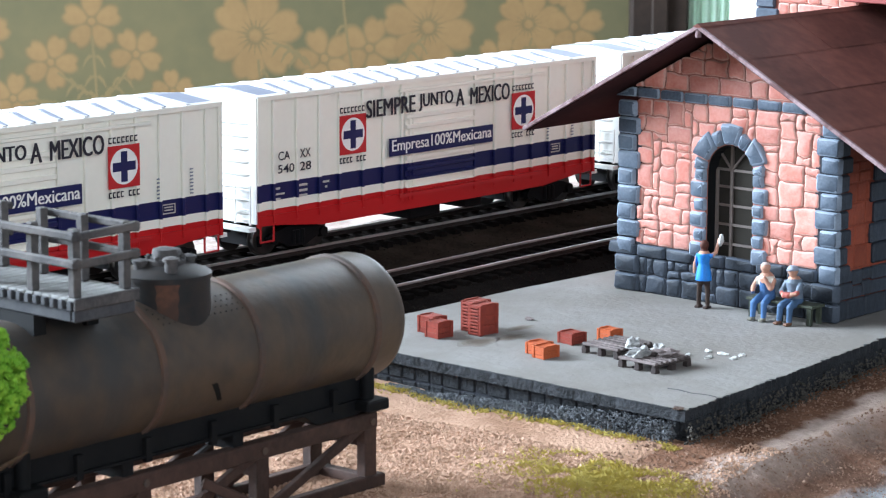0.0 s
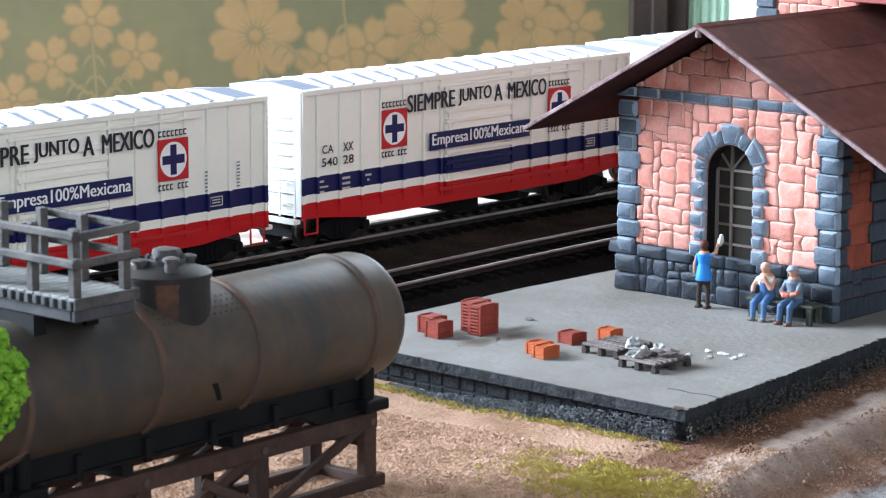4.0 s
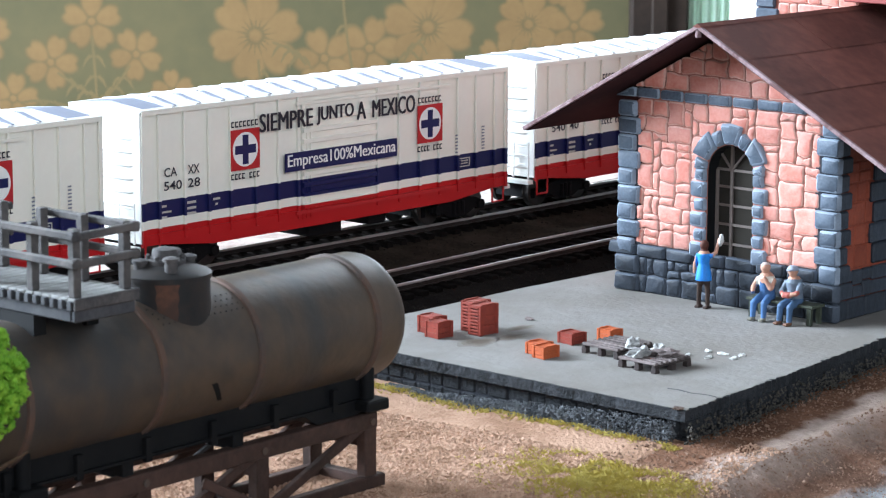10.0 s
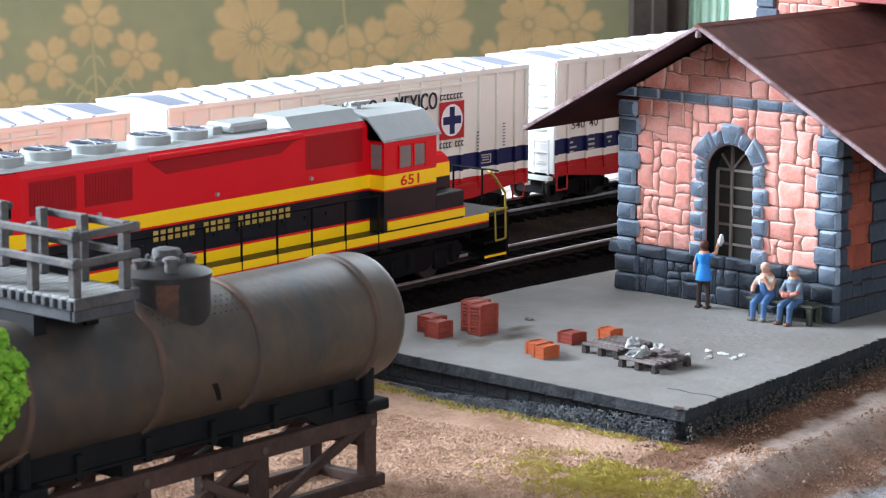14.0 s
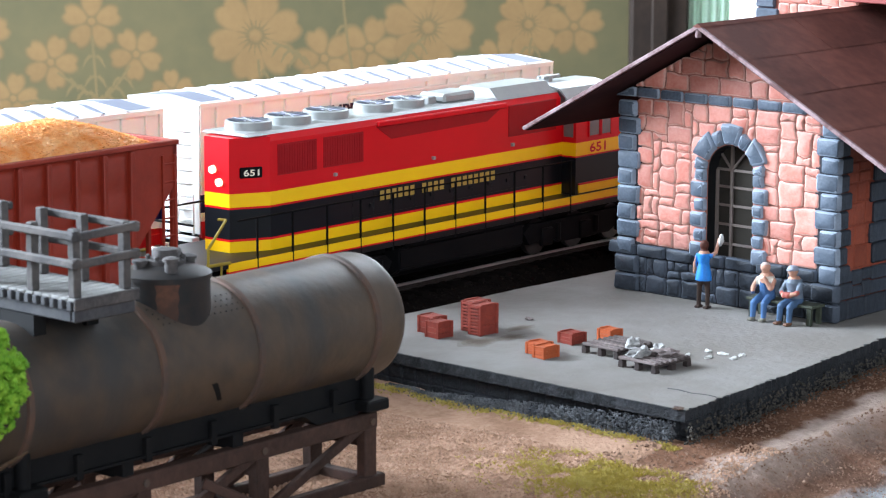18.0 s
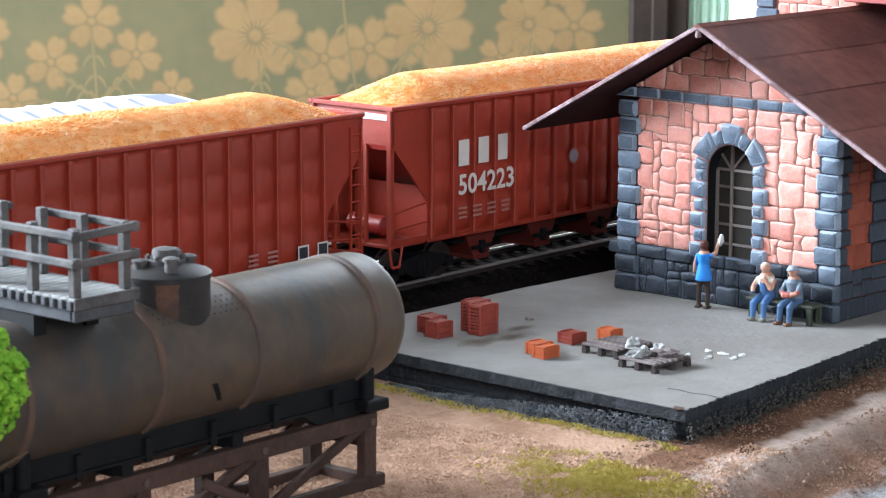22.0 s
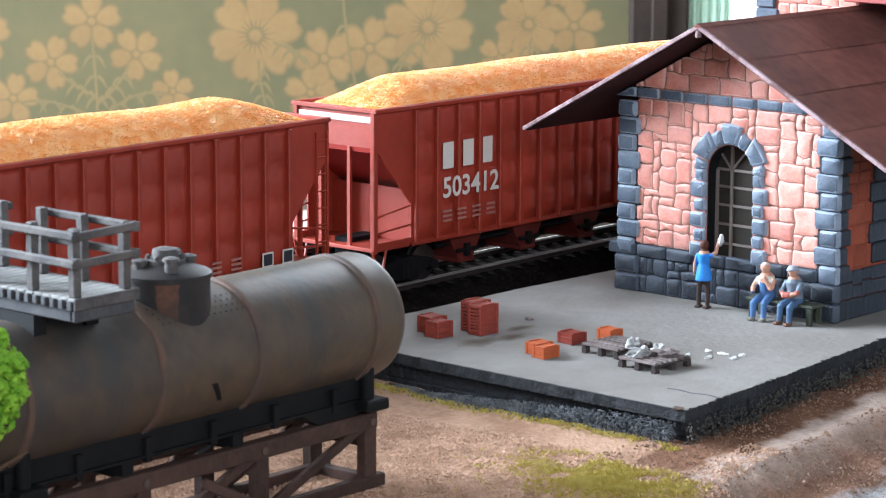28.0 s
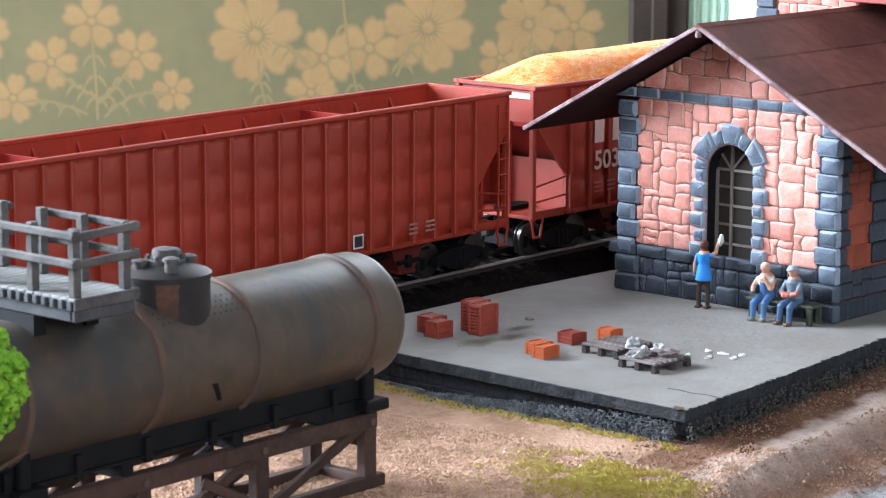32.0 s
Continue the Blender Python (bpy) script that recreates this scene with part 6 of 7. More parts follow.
    # trestle
    for y in (-8.6, 8.6):
        top = part("top_beam", Shape().box(-TLEN, 0.9, y - 1.7, y + 1.7, 7.6, 11.6, 0.3), M_TRESTLE, tk, "dark timber beam")
        part("bottom_beam", Shape().box(-TLEN, 3.0, y - 2.3, y + 0.3, -6.4, -3.4, 0.3), M_TRESTLE, tk)
        k = 0
        x = -1.2
        while x > -TLEN:
            part("trestle_post", Shape().box(x - 2.0, x + 2.0, y - 1.5, y + 1.5, -7.5, 11.0, 0.3), M_TRESTLE, tk)
            part("bolt", Shape().lathe([(0.9, y - 2.2), (0.9, y - 1.5)], (x, 0, 9.5), "y", 8), M_RUST, top)
            part("brace", Shape().bar((x - 1, y - 0.4, 9.0), (x - 34, y - 0.4, -4.6), 1.6, 2.2, c=0.2), M_TRESTLE, tk)
            x -= 36.0
    for x in (0, -36, -72, -108, -144):
        part("cross_beam", Shape().box(x - 1.4, x + 1.4, -9.5, 9.5, 3.0, 5.4, 0.2), M_TRESTLE, tk)
        part("cross_beam", Shape().box(x - 1.4, x + 1.4, -9.5, 9.5, -6.2, -3.8, 0.2), M_TRESTLE, tk)
    part("strut", Shape().bar((-56, -10, 6.0), (-38, -22, -5.0), 1.6, 2.2, c=0.2), M_TRESTLE, tk)
    part("brake_lever", Shape().bar((-62, -4, 6), (-44, -2, 12.0), 0.7, 0.9).bar((-90, -2, 6), (-74, -3, 10), 0.7, 0.9), M_GREYWOOD, tk, "thin grey metal lever")
    build_walkway()
    return tk


BANDS = [-4.2, -42.3, -71.6, -108.5]
DOME_X, DOME_Y = -58.9, -2.4


def build_walkway():
    """The railed wooden gantry that crosses over the tank."""
    x0, x1 = -9.0, 7.2
    y0, y1 = 0.0, 62.0
    wk = thing("walkway", "grey weathered wooden walkway with rails across the tank", "walkway", at(-233.4, -232.6, 0, 1.0))
    for x in (x0, x1 - 2):
        part("beam", Shape().box(x, x + 2, y0 + 1.4, y1, 49.6, 52.4, 0.3), M_JOIST, wk)
    part("end_beam", Shape().box(x0, x1, y0, y0 + 1.3, 49.6, 52.6, 0.3), M_JOIST, wk)
    n = 24
    w = (y1 - y0) / n
    plank = Shape().box(x0 + 0.1, x1 + 0.4, 0.12, w - 0.12, 53.6, 54.4, 0.12).mesh("plank")
    # stubs below the planks give the plank ends their painted shade
    stub = Shape().box(x0 - 0.8, x0 + 4, 0.45, w - 0.75, 52.2, 54.0, 0.15).mesh("joist_end")
    for i in range(n):
        part("plank", plank, M_DECKWOOD, wk, m=at(0, y0 + i * w, 0))
        part("joist_end", stub, M_JOIST, wk, m=at(0, y0 + i * w, 0))
    part("end_board", Shape().box(x0 - 0.6, x1 + 0.5, y0 - 0.8, y0 - 0.05, 52.2, 54.6, 0.2), M_GREYWOOD, wk)
    post = Shape().box(-1.0, 1.0, -1.0, 1.0, 54.4, 68.4, 0.25).mesh("post")
    for x in (x0 + 1.4, x1 - 1.4):
        for k in range(5):
            part("post", post, M_GREYWOOD, wk, m=at(x, y0 + 1.6 + k * 12.6, 0))
    for z in (67.2, 61.6):
        part("rail", Shape().bar((x0 - 0.4, y0 - 0.6, z), (x0 - 0.4, y1, z), 1.2, 1.7, c=0.3), M_GREYWOOD, wk)
        part("rail", Shape().bar((x0 - 1.2, y0 - 0.4, z - 0.2), (x1 + 0.9, y0 - 0.4, z + 0.2), 1.2, 1.7, c=0.3), M_GREYWOOD, wk)
        # the far rail is broken off between its second and third posts
        part("rail", Shape().bar((x1 + 0.4, y0 - 0.4, z), (x1 + 0.4, y0 + 27.5, z), 1.2, 1.6, c=0.3), M_GREYWOOD, wk)
        part("rail", Shape().bar((x1 + 0.4, y0 + 38.5, z), (x1 + 0.4, y1, z), 1.2, 1.6, c=0.3), M_GREYWOOD, wk)
        for x, y in ((x0 + 0.4, y0 - 0.2), (x1 - 0.2, y0 - 0.2)):
            part("corner_knob", Shape().lathe([(0.9, z - 0.9), (1.15, z), (0.7, z + 1.1)], (x, y, 0), "z", 10), M_GREYWOOD, wk)
    for x in (x0 + 1, x1 - 1):
        part("support", Shape().box(x - 1.6, x + 1.6, 12, 30, 45.4, 49.7), M_TFRAME, wk)
    part("far_leg", Shape().box(x0 + 0.5, x0 + 3, 57, 59.5, -7, 49.7, 0.2).box(x1 - 3, x1 - 0.5, 57, 59.5, -7, 49.7, 0.2), M_GREYWOOD, wk)
    return wk


# ---- small things on the platform ----
M_CRATE_R = mat("red_brown_crate", (0.25, 0.042, 0.026), 0.6, second=(0.13, 0.026, 0.019), scale=120, amount=0.7, bump=0.3, vary=0.12)
M_CRATE_O = mat("orange_crate", (0.44, 0.095, 0.03), 0.6, second=(0.27, 0.06, 0.022), scale=120, amount=0.6, bump=0.3, vary=0.1)
M_PALLET = mat("pallet_wood", (0.16, 0.13, 0.125), 0.7, second=(0.05, 0.04, 0.038), scale=150, amount=0.8, bump=0.4, vary=0.3)
# stringers and blocks darkened as the shade seen between the deck boards
M_PALLET_DK = mat("shaded_pallet_blocks", (0.030, 0.023, 0.022), 0.8, second=(0.055, 0.042, 0.038), scale=150, amount=0.8, bump=0.4)
M_PALE = mat("white_plaster_rubble", (0.56, 0.56, 0.54), 0.7, second=(0.30, 0.30, 0.30), scale=200, amount=0.6, bump=0.4)
M_SACK = mat("dirty_paper_sack", (0.42, 0.42, 0.41), 0.6, second=(0.10, 0.10, 0.10), scale=260, amount=0.9, bump=0.6)
M_BENCH = mat("dark_bench_wood", (0.035, 0.042, 0.030), 0.6, second=(0.07, 0.08, 0.055), scale=100, amount=0.6)


def crate(name, x, y, rz, w, d, h, material, label, slats=0):
    """A nailed wooden crate: close boards, corner battens and a lid, or proud slats on the ends of a tall one."""
    c = thing(name, label, "crate", at(x, y, PZ, rz), group="crates on the platform")
    hole = 1.1 if slats else 0.3
    part("box", Shape().box(-w / 2 + hole, w / 2 - hole, -d / 2 + 0.3, d / 2 - 0.3, 0.05, h - 0.3), material, c)
    for i in range(3):
        z0, z1 = h * i / 3 + 0.03, h * (i + 1) / 3 - 0.03
        for sy in (-1, 1):
            part("side_board", Shape().box(-w / 2, w / 2, sy * (d / 2 - 0.2) - 0.2, sy * (d / 2 - 0.2) + 0.2, z0, z1, 0.05), material, c)
    for i in range(slats or 3):
        n = slats or 3
        z0, z1 = h * i / n + (0.17 if slats else 0.03), h * (i + 1) / n - (0.17 if slats else 0.03)
        out = 0.35 if slats else 0.0
        for sx in (-1, 1):
            part("end_slat" if slats else "side_board", Shape().box(sx * (w / 2 - 0.2 + out / 2) - 0.2 - out / 2, sx * (w / 2 - 0.2 + out / 2) + 0.2 + out / 2, -d / 2 + 0.45, d / 2 - 0.45, z0, z1, 0.07), material, c)
    bw = 0.55 if slats else 0.42
    for sx in (-1, 1):
        for sy in (-1, 1):
            x0, y0 = sx * (w / 2 - bw + 0.2), sy * (d / 2 - bw + 0.25)
            part("corner_batten", Shape().box(x0 - bw, x0 + bw, y0 - bw, y0 + bw, 0, h + 0.2, 0.1), material, c)
    for i in range(3):
        a, b = -d / 2 + d * i / 3 + 0.03, -d / 2 + d * (i + 1) / 3 - 0.03
        part("lid_board", Shape().box(-w / 2, w / 2, a, b, h - 0.3, h + 0.1, 0.05), material, c)
    for sy in (-1, 1):
        y0 = sy * (d / 2 - bw + 0.25)
        part("lid_batten", Shape().box(-w / 2 + 2 * bw - 0.1, w / 2 - 2 * bw + 0.1, y0 - bw * 0.8, y0 + bw * 0.8, h + 0.1, h + 0.4, 0.08), material, c)
    return c


def pallet(x, y, rz):
    p = thing("pallet", "weathered grey wooden pallet lying on the platform", "pallet", at(x, y, PZ, rz), group="pallets on the platform")
    for i in range(7):
        a = -7.5 + i * 2.16
        part("deck_board", Shape().box(a, a + 1.15, -6.5, 6.5, 2.2, 2.9, 0.12), M_PALLET, p)
    for y0 in (-5.7, 0, 5.7):
        part("stringer", Shape().box(-7.5, 7.2, y0 - 0.5, y0 + 0.5, 1.6, 2.2), M_PALLET_DK, p)
        for x0 in (-6.6, -0.1, 6.3):
            part("block", Shape().box(x0 - 0.9, x0 + 0.9, y0 - 0.8, y0 + 0.8, 0, 1.6, 0.1), M_PALLET_DK, p)
    return p


def rubble(name, x, y, z, w, d, h, seed, label, material=None):
    """A crumpled lump with a broken outline."""
    bm = bmesh.new()
    bmesh.ops.create_icosphere(bm, subdivisions=3, radius=1)
    for q in bm.verts:
        k = 1 + 0.55 * noise.noise(q.co * 1.7 + Vector((seed, 0, 0))) + 0.3 * noise.noise(q.co * 4 + Vector((0, seed, 0)))
        q.co = Vector((q.co.x * w / 2 * k, q.co.y * d / 2 * k, max(0, q.co.z + 0.25) * h * k * 0.8)) * MM
    me = bpy.data.meshes.new(name)
    bm.to_mesh(me)
    bm.free()
    return solo(name, me, material or M_PALE, label, "rubble", at(x, y, z, seed * 37))


def build_small():
    crate("crate", -36.0, -141.8, -4, 5.6, 5.6, 4.6, M_CRATE_R, "small red-brown wooden crate on the platform")
    crate("crate", -39.4, -147.4, -4, 5.6, 5.0, 4.4, M_CRATE_R, "small red-brown wooden crate on the platform")
    crate("crate", -25.4, -148.8, -3, 7.0, 4.4, 8.4, M_CRATE_R, "tall red-brown slatted crate on the platform", 9)
    crate("crate", -28.0, -153.8, -3, 7.0, 4.4, 8.4, M_CRATE_R, "tall red-brown slatted crate on the platform", 9)
    crate("crate", -36.8, -181.6, -5, 5.8, 4.4, 3.0, M_CRATE_O, "bright orange wooden crate on the platform")
    crate("crate", -39.6, -186.2, -5, 5.8, 4.0, 3.1, M_CRATE_O, "bright orange wooden crate on the platform")
    crate("crate", -20.4, -179.6, -5, 5.6, 5.2, 2.9, M_CRATE_R, "low red-brown wooden crate on the platform")
    crate("crate", -11.2, -185.6, -5, 4.8, 4.8, 3.3, M_CRATE_O, "bright orange wooden crate on the platform")
    pallet(-21.5, -196.5, -3)
    pallet(-28.6, -214.6, -3)
    rubble("torn_sack", -25.0, -204.6, PZ + 2.9, 4.4, 3.6, 2.6, 3, "pale plaster sack slumped on a pallet", M_SACK)
    rubble("torn_sack", -31.4, -211.4, PZ + 2.9, 6.5, 5.5, 2.2, 5, "pale torn sack lying on a pallet", M_SACK)
    rubble("torn_sack", -26.0, -215.6, PZ + 2.9, 9.5, 6, 1.4, 8, "grey torn sack lying on a pallet", M_PALLET)
    rubble("torn_sack", -24.0, -212.6, PZ + 2.9, 5, 3.5, 1.8, 12, "pale torn sack lying on a pallet", M_SACK)
    for i, (x, y) in enumerate(((-12.0, -213.0), (-4.4, -214.2), (-4.6, -219.2), (-7.2, -224.8), (-10.5, -218.8), (-2.5, -224.0))):
        rubble("plaster_scrap", x, y, PZ, 2.2 + 0.5 * (i % 3), 1.3 + 0.5 * (i % 2), 0.6, i + 20, "scrap of white plaster on the platform")
    rubble("stone_flake", -4.5, -150.9, PZ, 3.4, 2.0, 0.7, 31, "dark stone flake lying on the platform", M_PALLET)
    rubble("rusty_chip", -62.6, -247.8, PZ - 0.1, 2.6, 4.2, 0.4, 33, "rusty brown chip at the platform corner", M_RUST)
    bench = thing("bench", "dark wooden bench against the station wall", "bench", at(45.0, -205.0, PZ), group="")
    part("seat", Shape().box(-3.2, 3.2, -11.5, 11.5, 5.0, 5.8, 0.15), M_BENCH, bench)
    for y in (-10, 0, 10):
        part("leg", Shape().box(-2.8, -1.8, y - 0.7, y + 0.7, 0, 5.0), M_BENCH, bench)
        part("leg", Shape().box(1.8, 2.8, y - 0.7, y + 0.7, 0, 5.0), M_BENCH, bench)
    build_figures()
    build_tree()


def limb(s, pts, rs, n=10):
    """A tapering limb along a line of points with a radius at each."""
    for (a, b), (ra, rb) in zip(zip(pts, pts[1:]), zip(rs, rs[1:])):
        a, b = Vector(a), Vector(b)
        q = Matrix.Translation(a) @ (b - a).to_track_quat("Z", "Y").to_matrix().to_4x4()
        s.lathe([(ra * 0.6, -ra * 0.5), (ra, 0), (rb, (b - a).length), (rb * 0.6, (b - a).length + rb * 0.5)], n=n, m=q)


def painted(me, paints, rule):
    """Paint a cast figure: rule gives the paint's name for a place on it, in mm."""
    names = list(paints)
    for n in names:
        me.materials.append(paints[n])
    for f in me.polygons:
        c = f.center / MM
        f.material_index = names.index(rule(c.x, c.y, c.z))
        f.use_smooth = True
    return me


def build_figures():
    """Three small painted figurines, each one plain mesh."""
    paints = {}
    for n, c in (("skin", (0.50, 0.27, 0.19)), ("blue", (0.03, 0.24, 0.72)), ("jeans", (0.06, 0.115, 0.21)), ("dark", (0.045, 0.028, 0.022)), ("vest", (0.68, 0.64, 0.56)), ("jacket", (0.14, 0.18, 0.23)),
                 ("hat", (0.27, 0.30, 0.37)), ("brown", (0.16, 0.08, 0.05)), ("red", (0.34, 0.09, 0.07)), ("hair", (0.09, 0.03, 0.02)), ("grey_hair", (0.50, 0.42, 0.38)), ("boot", (0.20, 0.19, 0.15))):
        paints[n] = mat("figurine_" + n, c, 0.55, second=[q * 0.6 for q in c], scale=260, amount=0.7)
    s = Shape()
    limb(s, [(0, 1.5, 0.2), (0, 1.4, 5), (0, 1.0, 9.5)], [0.65, 0.75, 1.1])
    limb(s, [(0, -1.5, 0.2), (0, -1.4, 5), (0, -1.0, 9.5)], [0.65, 0.75, 1.1])
    limb(s, [(0, 0, 8.4), (0, 0, 10.5), (0, 0, 13.2), (0, 0, 16.0)], [2.5, 2.2, 1.6, 2.0], 14)
    limb(s, [(0, 0, 16), (0, 0, 17.2)], [0.7, 0.7])
    s.lathe([(0.001, -1.5), (0.9, -1.2), (1.35, -0.2), (1.3, 0.7), (0.7, 1.4), (0.001, 1.55)], (0.1, 0, 18.6), "z", 14)
    limb(s, [(0.2, 2.1, 15.5), (0.1, 3.0, 12.6), (0.5, 3.3, 10.0)], [0.75, 0.6, 0.5])
    limb(s, [(0.2, -2.1, 15.5), (1.2, -3.2, 16.6), (1.8, -4.0, 20.6)], [0.75, 0.6, 0.5])
    s.box(-1.6, 1.4, -2.2, -0.6, -0.1, 0.7, 0.2).box(-1.6, 1.4, 0.6, 2.2, -0.1, 0.7, 0.2)
    me = painted(melted(s), paints, lambda x, y, z: "dark" if z < 8.3 else "hair" if z > 17.0 and abs(y) < 2 and x < 0.6 else "skin" if z > 16.3 or abs(y) > 2.55 and z < 15.2 or y < -2.9 else "blue")
    solo("figurine", me, None, "small painted figurine in a bright blue dress on the platform", "figurine", at(43.6, -177.0, PZ, 8), group="figurines by the station")
    solo("cloth", rag(), M_PALE, "white cloth against the station window", "cloth", at(46.0, -181.2, PZ + 20.0))
    for k, (x, y, rz, label) in enumerate(((43.6, -199.5, 4, "small seated figurine in blue dungarees on the bench"), (43.8, -209.0, -4, "small seated figurine in a grey jacket on the bench"))):
        s = Shape()
        for q in (-1.3, 1.3):
            limb(s, [(-4.6, q * 1.4, 0.3), (-4.2, q * 1.3, 5.2), (0.4, q, 6.6)], [0.75, 1.0, 1.35])
            s.box(-6.6, -4.0, q * 1.4 - 0.8, q * 1.4 + 0.8, 0, 0.9, 0.25)
        limb(s, [(0.6, 0, 6.2), (0.2, 0, 9.0), (-0.4, 0, 12.2)], [2.3, 2.2, 2.4], 14)
        limb(s, [(-0.5, 0, 12.2), (-0.9, 0, 13.8)], [0.9, 0.8])
        s.lathe([(0.001, -1.7), (1.0, -1.3), (1.5, -0.2), (1.45, 0.6), (1.0, 1.3), (0.001, 1.6)], (-1.0, 0, 15.0), "z", 14)
        if k:
            s.lathe([(1.75, 0.55), (1.65, 0.9), (1.2, 1.6), (0.001, 1.9)], (-1.0, 0, 15.0), "z", 14)
            s.box(-3.4, -2.0, -0.9, 0.9, 15.3, 15.8, 0.2)
        limb(s, [(-0.4, 2.5, 11.6), (-1.4, 3.7, 8.8), (-3.8, 2.4 if not k else 0.8, 8.0)], [0.85, 0.75, 0.6])
        limb(s, [(-0.4, -2.5, 11.6), (-2.6, -2.9, 9.2), (-2.8, -0.6, 12.4) if not k else (-3.6, -0.4, 8.4)], [0.85, 0.75, 0.6])
        if k:
            s.box(-4.2, -2.2, -1.2, 1.6, 7.6, 9.2, 0.4)

        def first(x, y, z):
            if z > 15.9:
                return "grey_hair"
            if z > 12.6 or abs(y) > 2.75 and z > 6.5 or (x < -2.4 and z > 8.2):
                return "skin"
            return "boot" if z < 1.0 else "vest" if z > 9.8 and (abs(y) > 1.2 or z > 11.4) else "blue_jeans"

        def second(x, y, z):
            if z > 15.4:
                return "hat"
            if z > 12.9 or x < -3.2 and 8.0 < z < 9.4 and abs(y) > 1.2:
                return "skin"
            return "brown" if z < 1.0 else "red" if x < -2.4 and 7.4 < z < 10 else "jacket" if z > 7.2 else "jeans"
        local = dict(paints)
        local["blue_jeans"] = BLUE_JEANS
        me = painted(melted(s), local, second if k else first)
        solo("figurine", me, None, label, "figurine", at(x, y, PZ, rz), group="figurines by the station")


BLUE_JEANS = mat("figurine_dungarees", (0.06, 0.14, 0.30), 0.55, second=(0.035, 0.08, 0.18), scale=260, amount=0.7)


def melted(s, voxel=0.22):
    """The limbs of a moulded figure run together into one skin."""
    ob = new("cast", s.mesh("cast"))
    mod = ob.modifiers.new("skin", "REMESH")
    mod.mode, mod.voxel_size, mod.use_smooth_shade = "VOXEL", voxel * MM, True
    bpy.context.view_layer.update()
    me = bpy.data.meshes.new_from_object(ob.evaluated_get(bpy.context.evaluated_depsgraph_get()))
    bpy.data.objects.remove(ob)
    return me


def rag():
    s = Shape()
    limb(s, [(0, 0.4, -1.2), (0.1, 0, 0.2), (0, -0.2, 1.8)], [0.6, 0.95, 0.55], 8)
    return s


M_LEAF = mat("bright_green_foam", (0.09, 0.25, 0.012), 0.75, second=(0.24, 0.44, 0.04), scale=300, amount=0.8, bump=0.8, bump_scale=900)
M_TRUNK = mat("twig_brown", (0.08, 0.05, 0.03), 0.8, scale=100, amount=0.6)
M_GRASS = mat("olive_static_grass", (0.36, 0.275, 0.05), 0.85, second=(0.48, 0.40, 0.12), scale=160, amount=0.8)
M_PEBBLE = mat("beige_grit_grains", (0.51, 0.33, 0.235), 0.9, second=(0.26, 0.155, 0.10), scale=160, amount=0.8)


def build_tree():
    """A small foam tree at the edge, with a wire trunk and a ragged crown of clumps."""
    tr = thing("tree", "bright green model tree with ragged foam foliage", "tree", at(-269.0, -234.0, -7.0))
    s = Shape()
    limb(s, [(0, 0, -2), (0.6, 0.4, 12), (-0.4, 0, 26), (0, 0, 46)], [1.8, 1.3, 0.9, 0.3], 8)
    rnd = random.Random(5)
    for i in range(9):
        a, z = i * 2.4, 12 + i * 3.4
        limb(s, [(0, 0, z), (6 * math.cos(a), 6 * math.sin(a), z + 4), (10 * math.cos(a), 10 * math.sin(a), z + 6)], [0.6, 0.4, 0.2], 6)
    part("trunk", s, M_TRUNK, tr)
    c = Shape()
    lobes = [(0, 0, 49, 10.2, 11), (-6, 5, 34, 9, 8), (-1, 1, 20, 7.5, 9), (-6, 2, 58, 8, 7)]
    for i in range(7000):
        lx, ly, lz, rr, hh = lobes[rnd.choices(range(4), (5, 3, 2, 2))[0]]
        d = Vector((rnd.gauss(0, 1), rnd.gauss(0, 1), rnd.gauss(0, 1))).normalized() * rnd.uniform(0.72, 1.0)
        p = Vector((lx + d.x * rr, ly + d.y * rr, lz + d.z * hh))
        p += 2.2 * Vector((noise.noise(p * 0.22), noise.noise(p * 0.22 + Vector((7, 0, 0))), noise.noise(p * 0.22 + Vector((0, 7, 0)))))
        k = rnd.uniform(0.45, 1.1)
        m = Matrix.Translation(p) @ Euler((rnd.uniform(0, 6), rnd.uniform(0, 6), rnd.uniform(0, 6))).to_matrix().to_4x4() @ Matrix.Scale(k, 4)
        c.add([(1, 0, 0.2), (-0.6, 0.8, 0), (-0.5, -0.9, 0.1), (0, 0.1, 1.0), (0.1, 0, -0.9)], [(0, 1, 3), (1, 2, 3), (2, 0, 3), (1, 0, 4), (2, 1, 4), (0, 2, 4)], True, m=m)
    part("crown", c, M_LEAF, tr)


def on_platform(x, y):
    return -64.5 < x < 190 and y > -251.5 + 0.1 * (x + 63) and y < -117


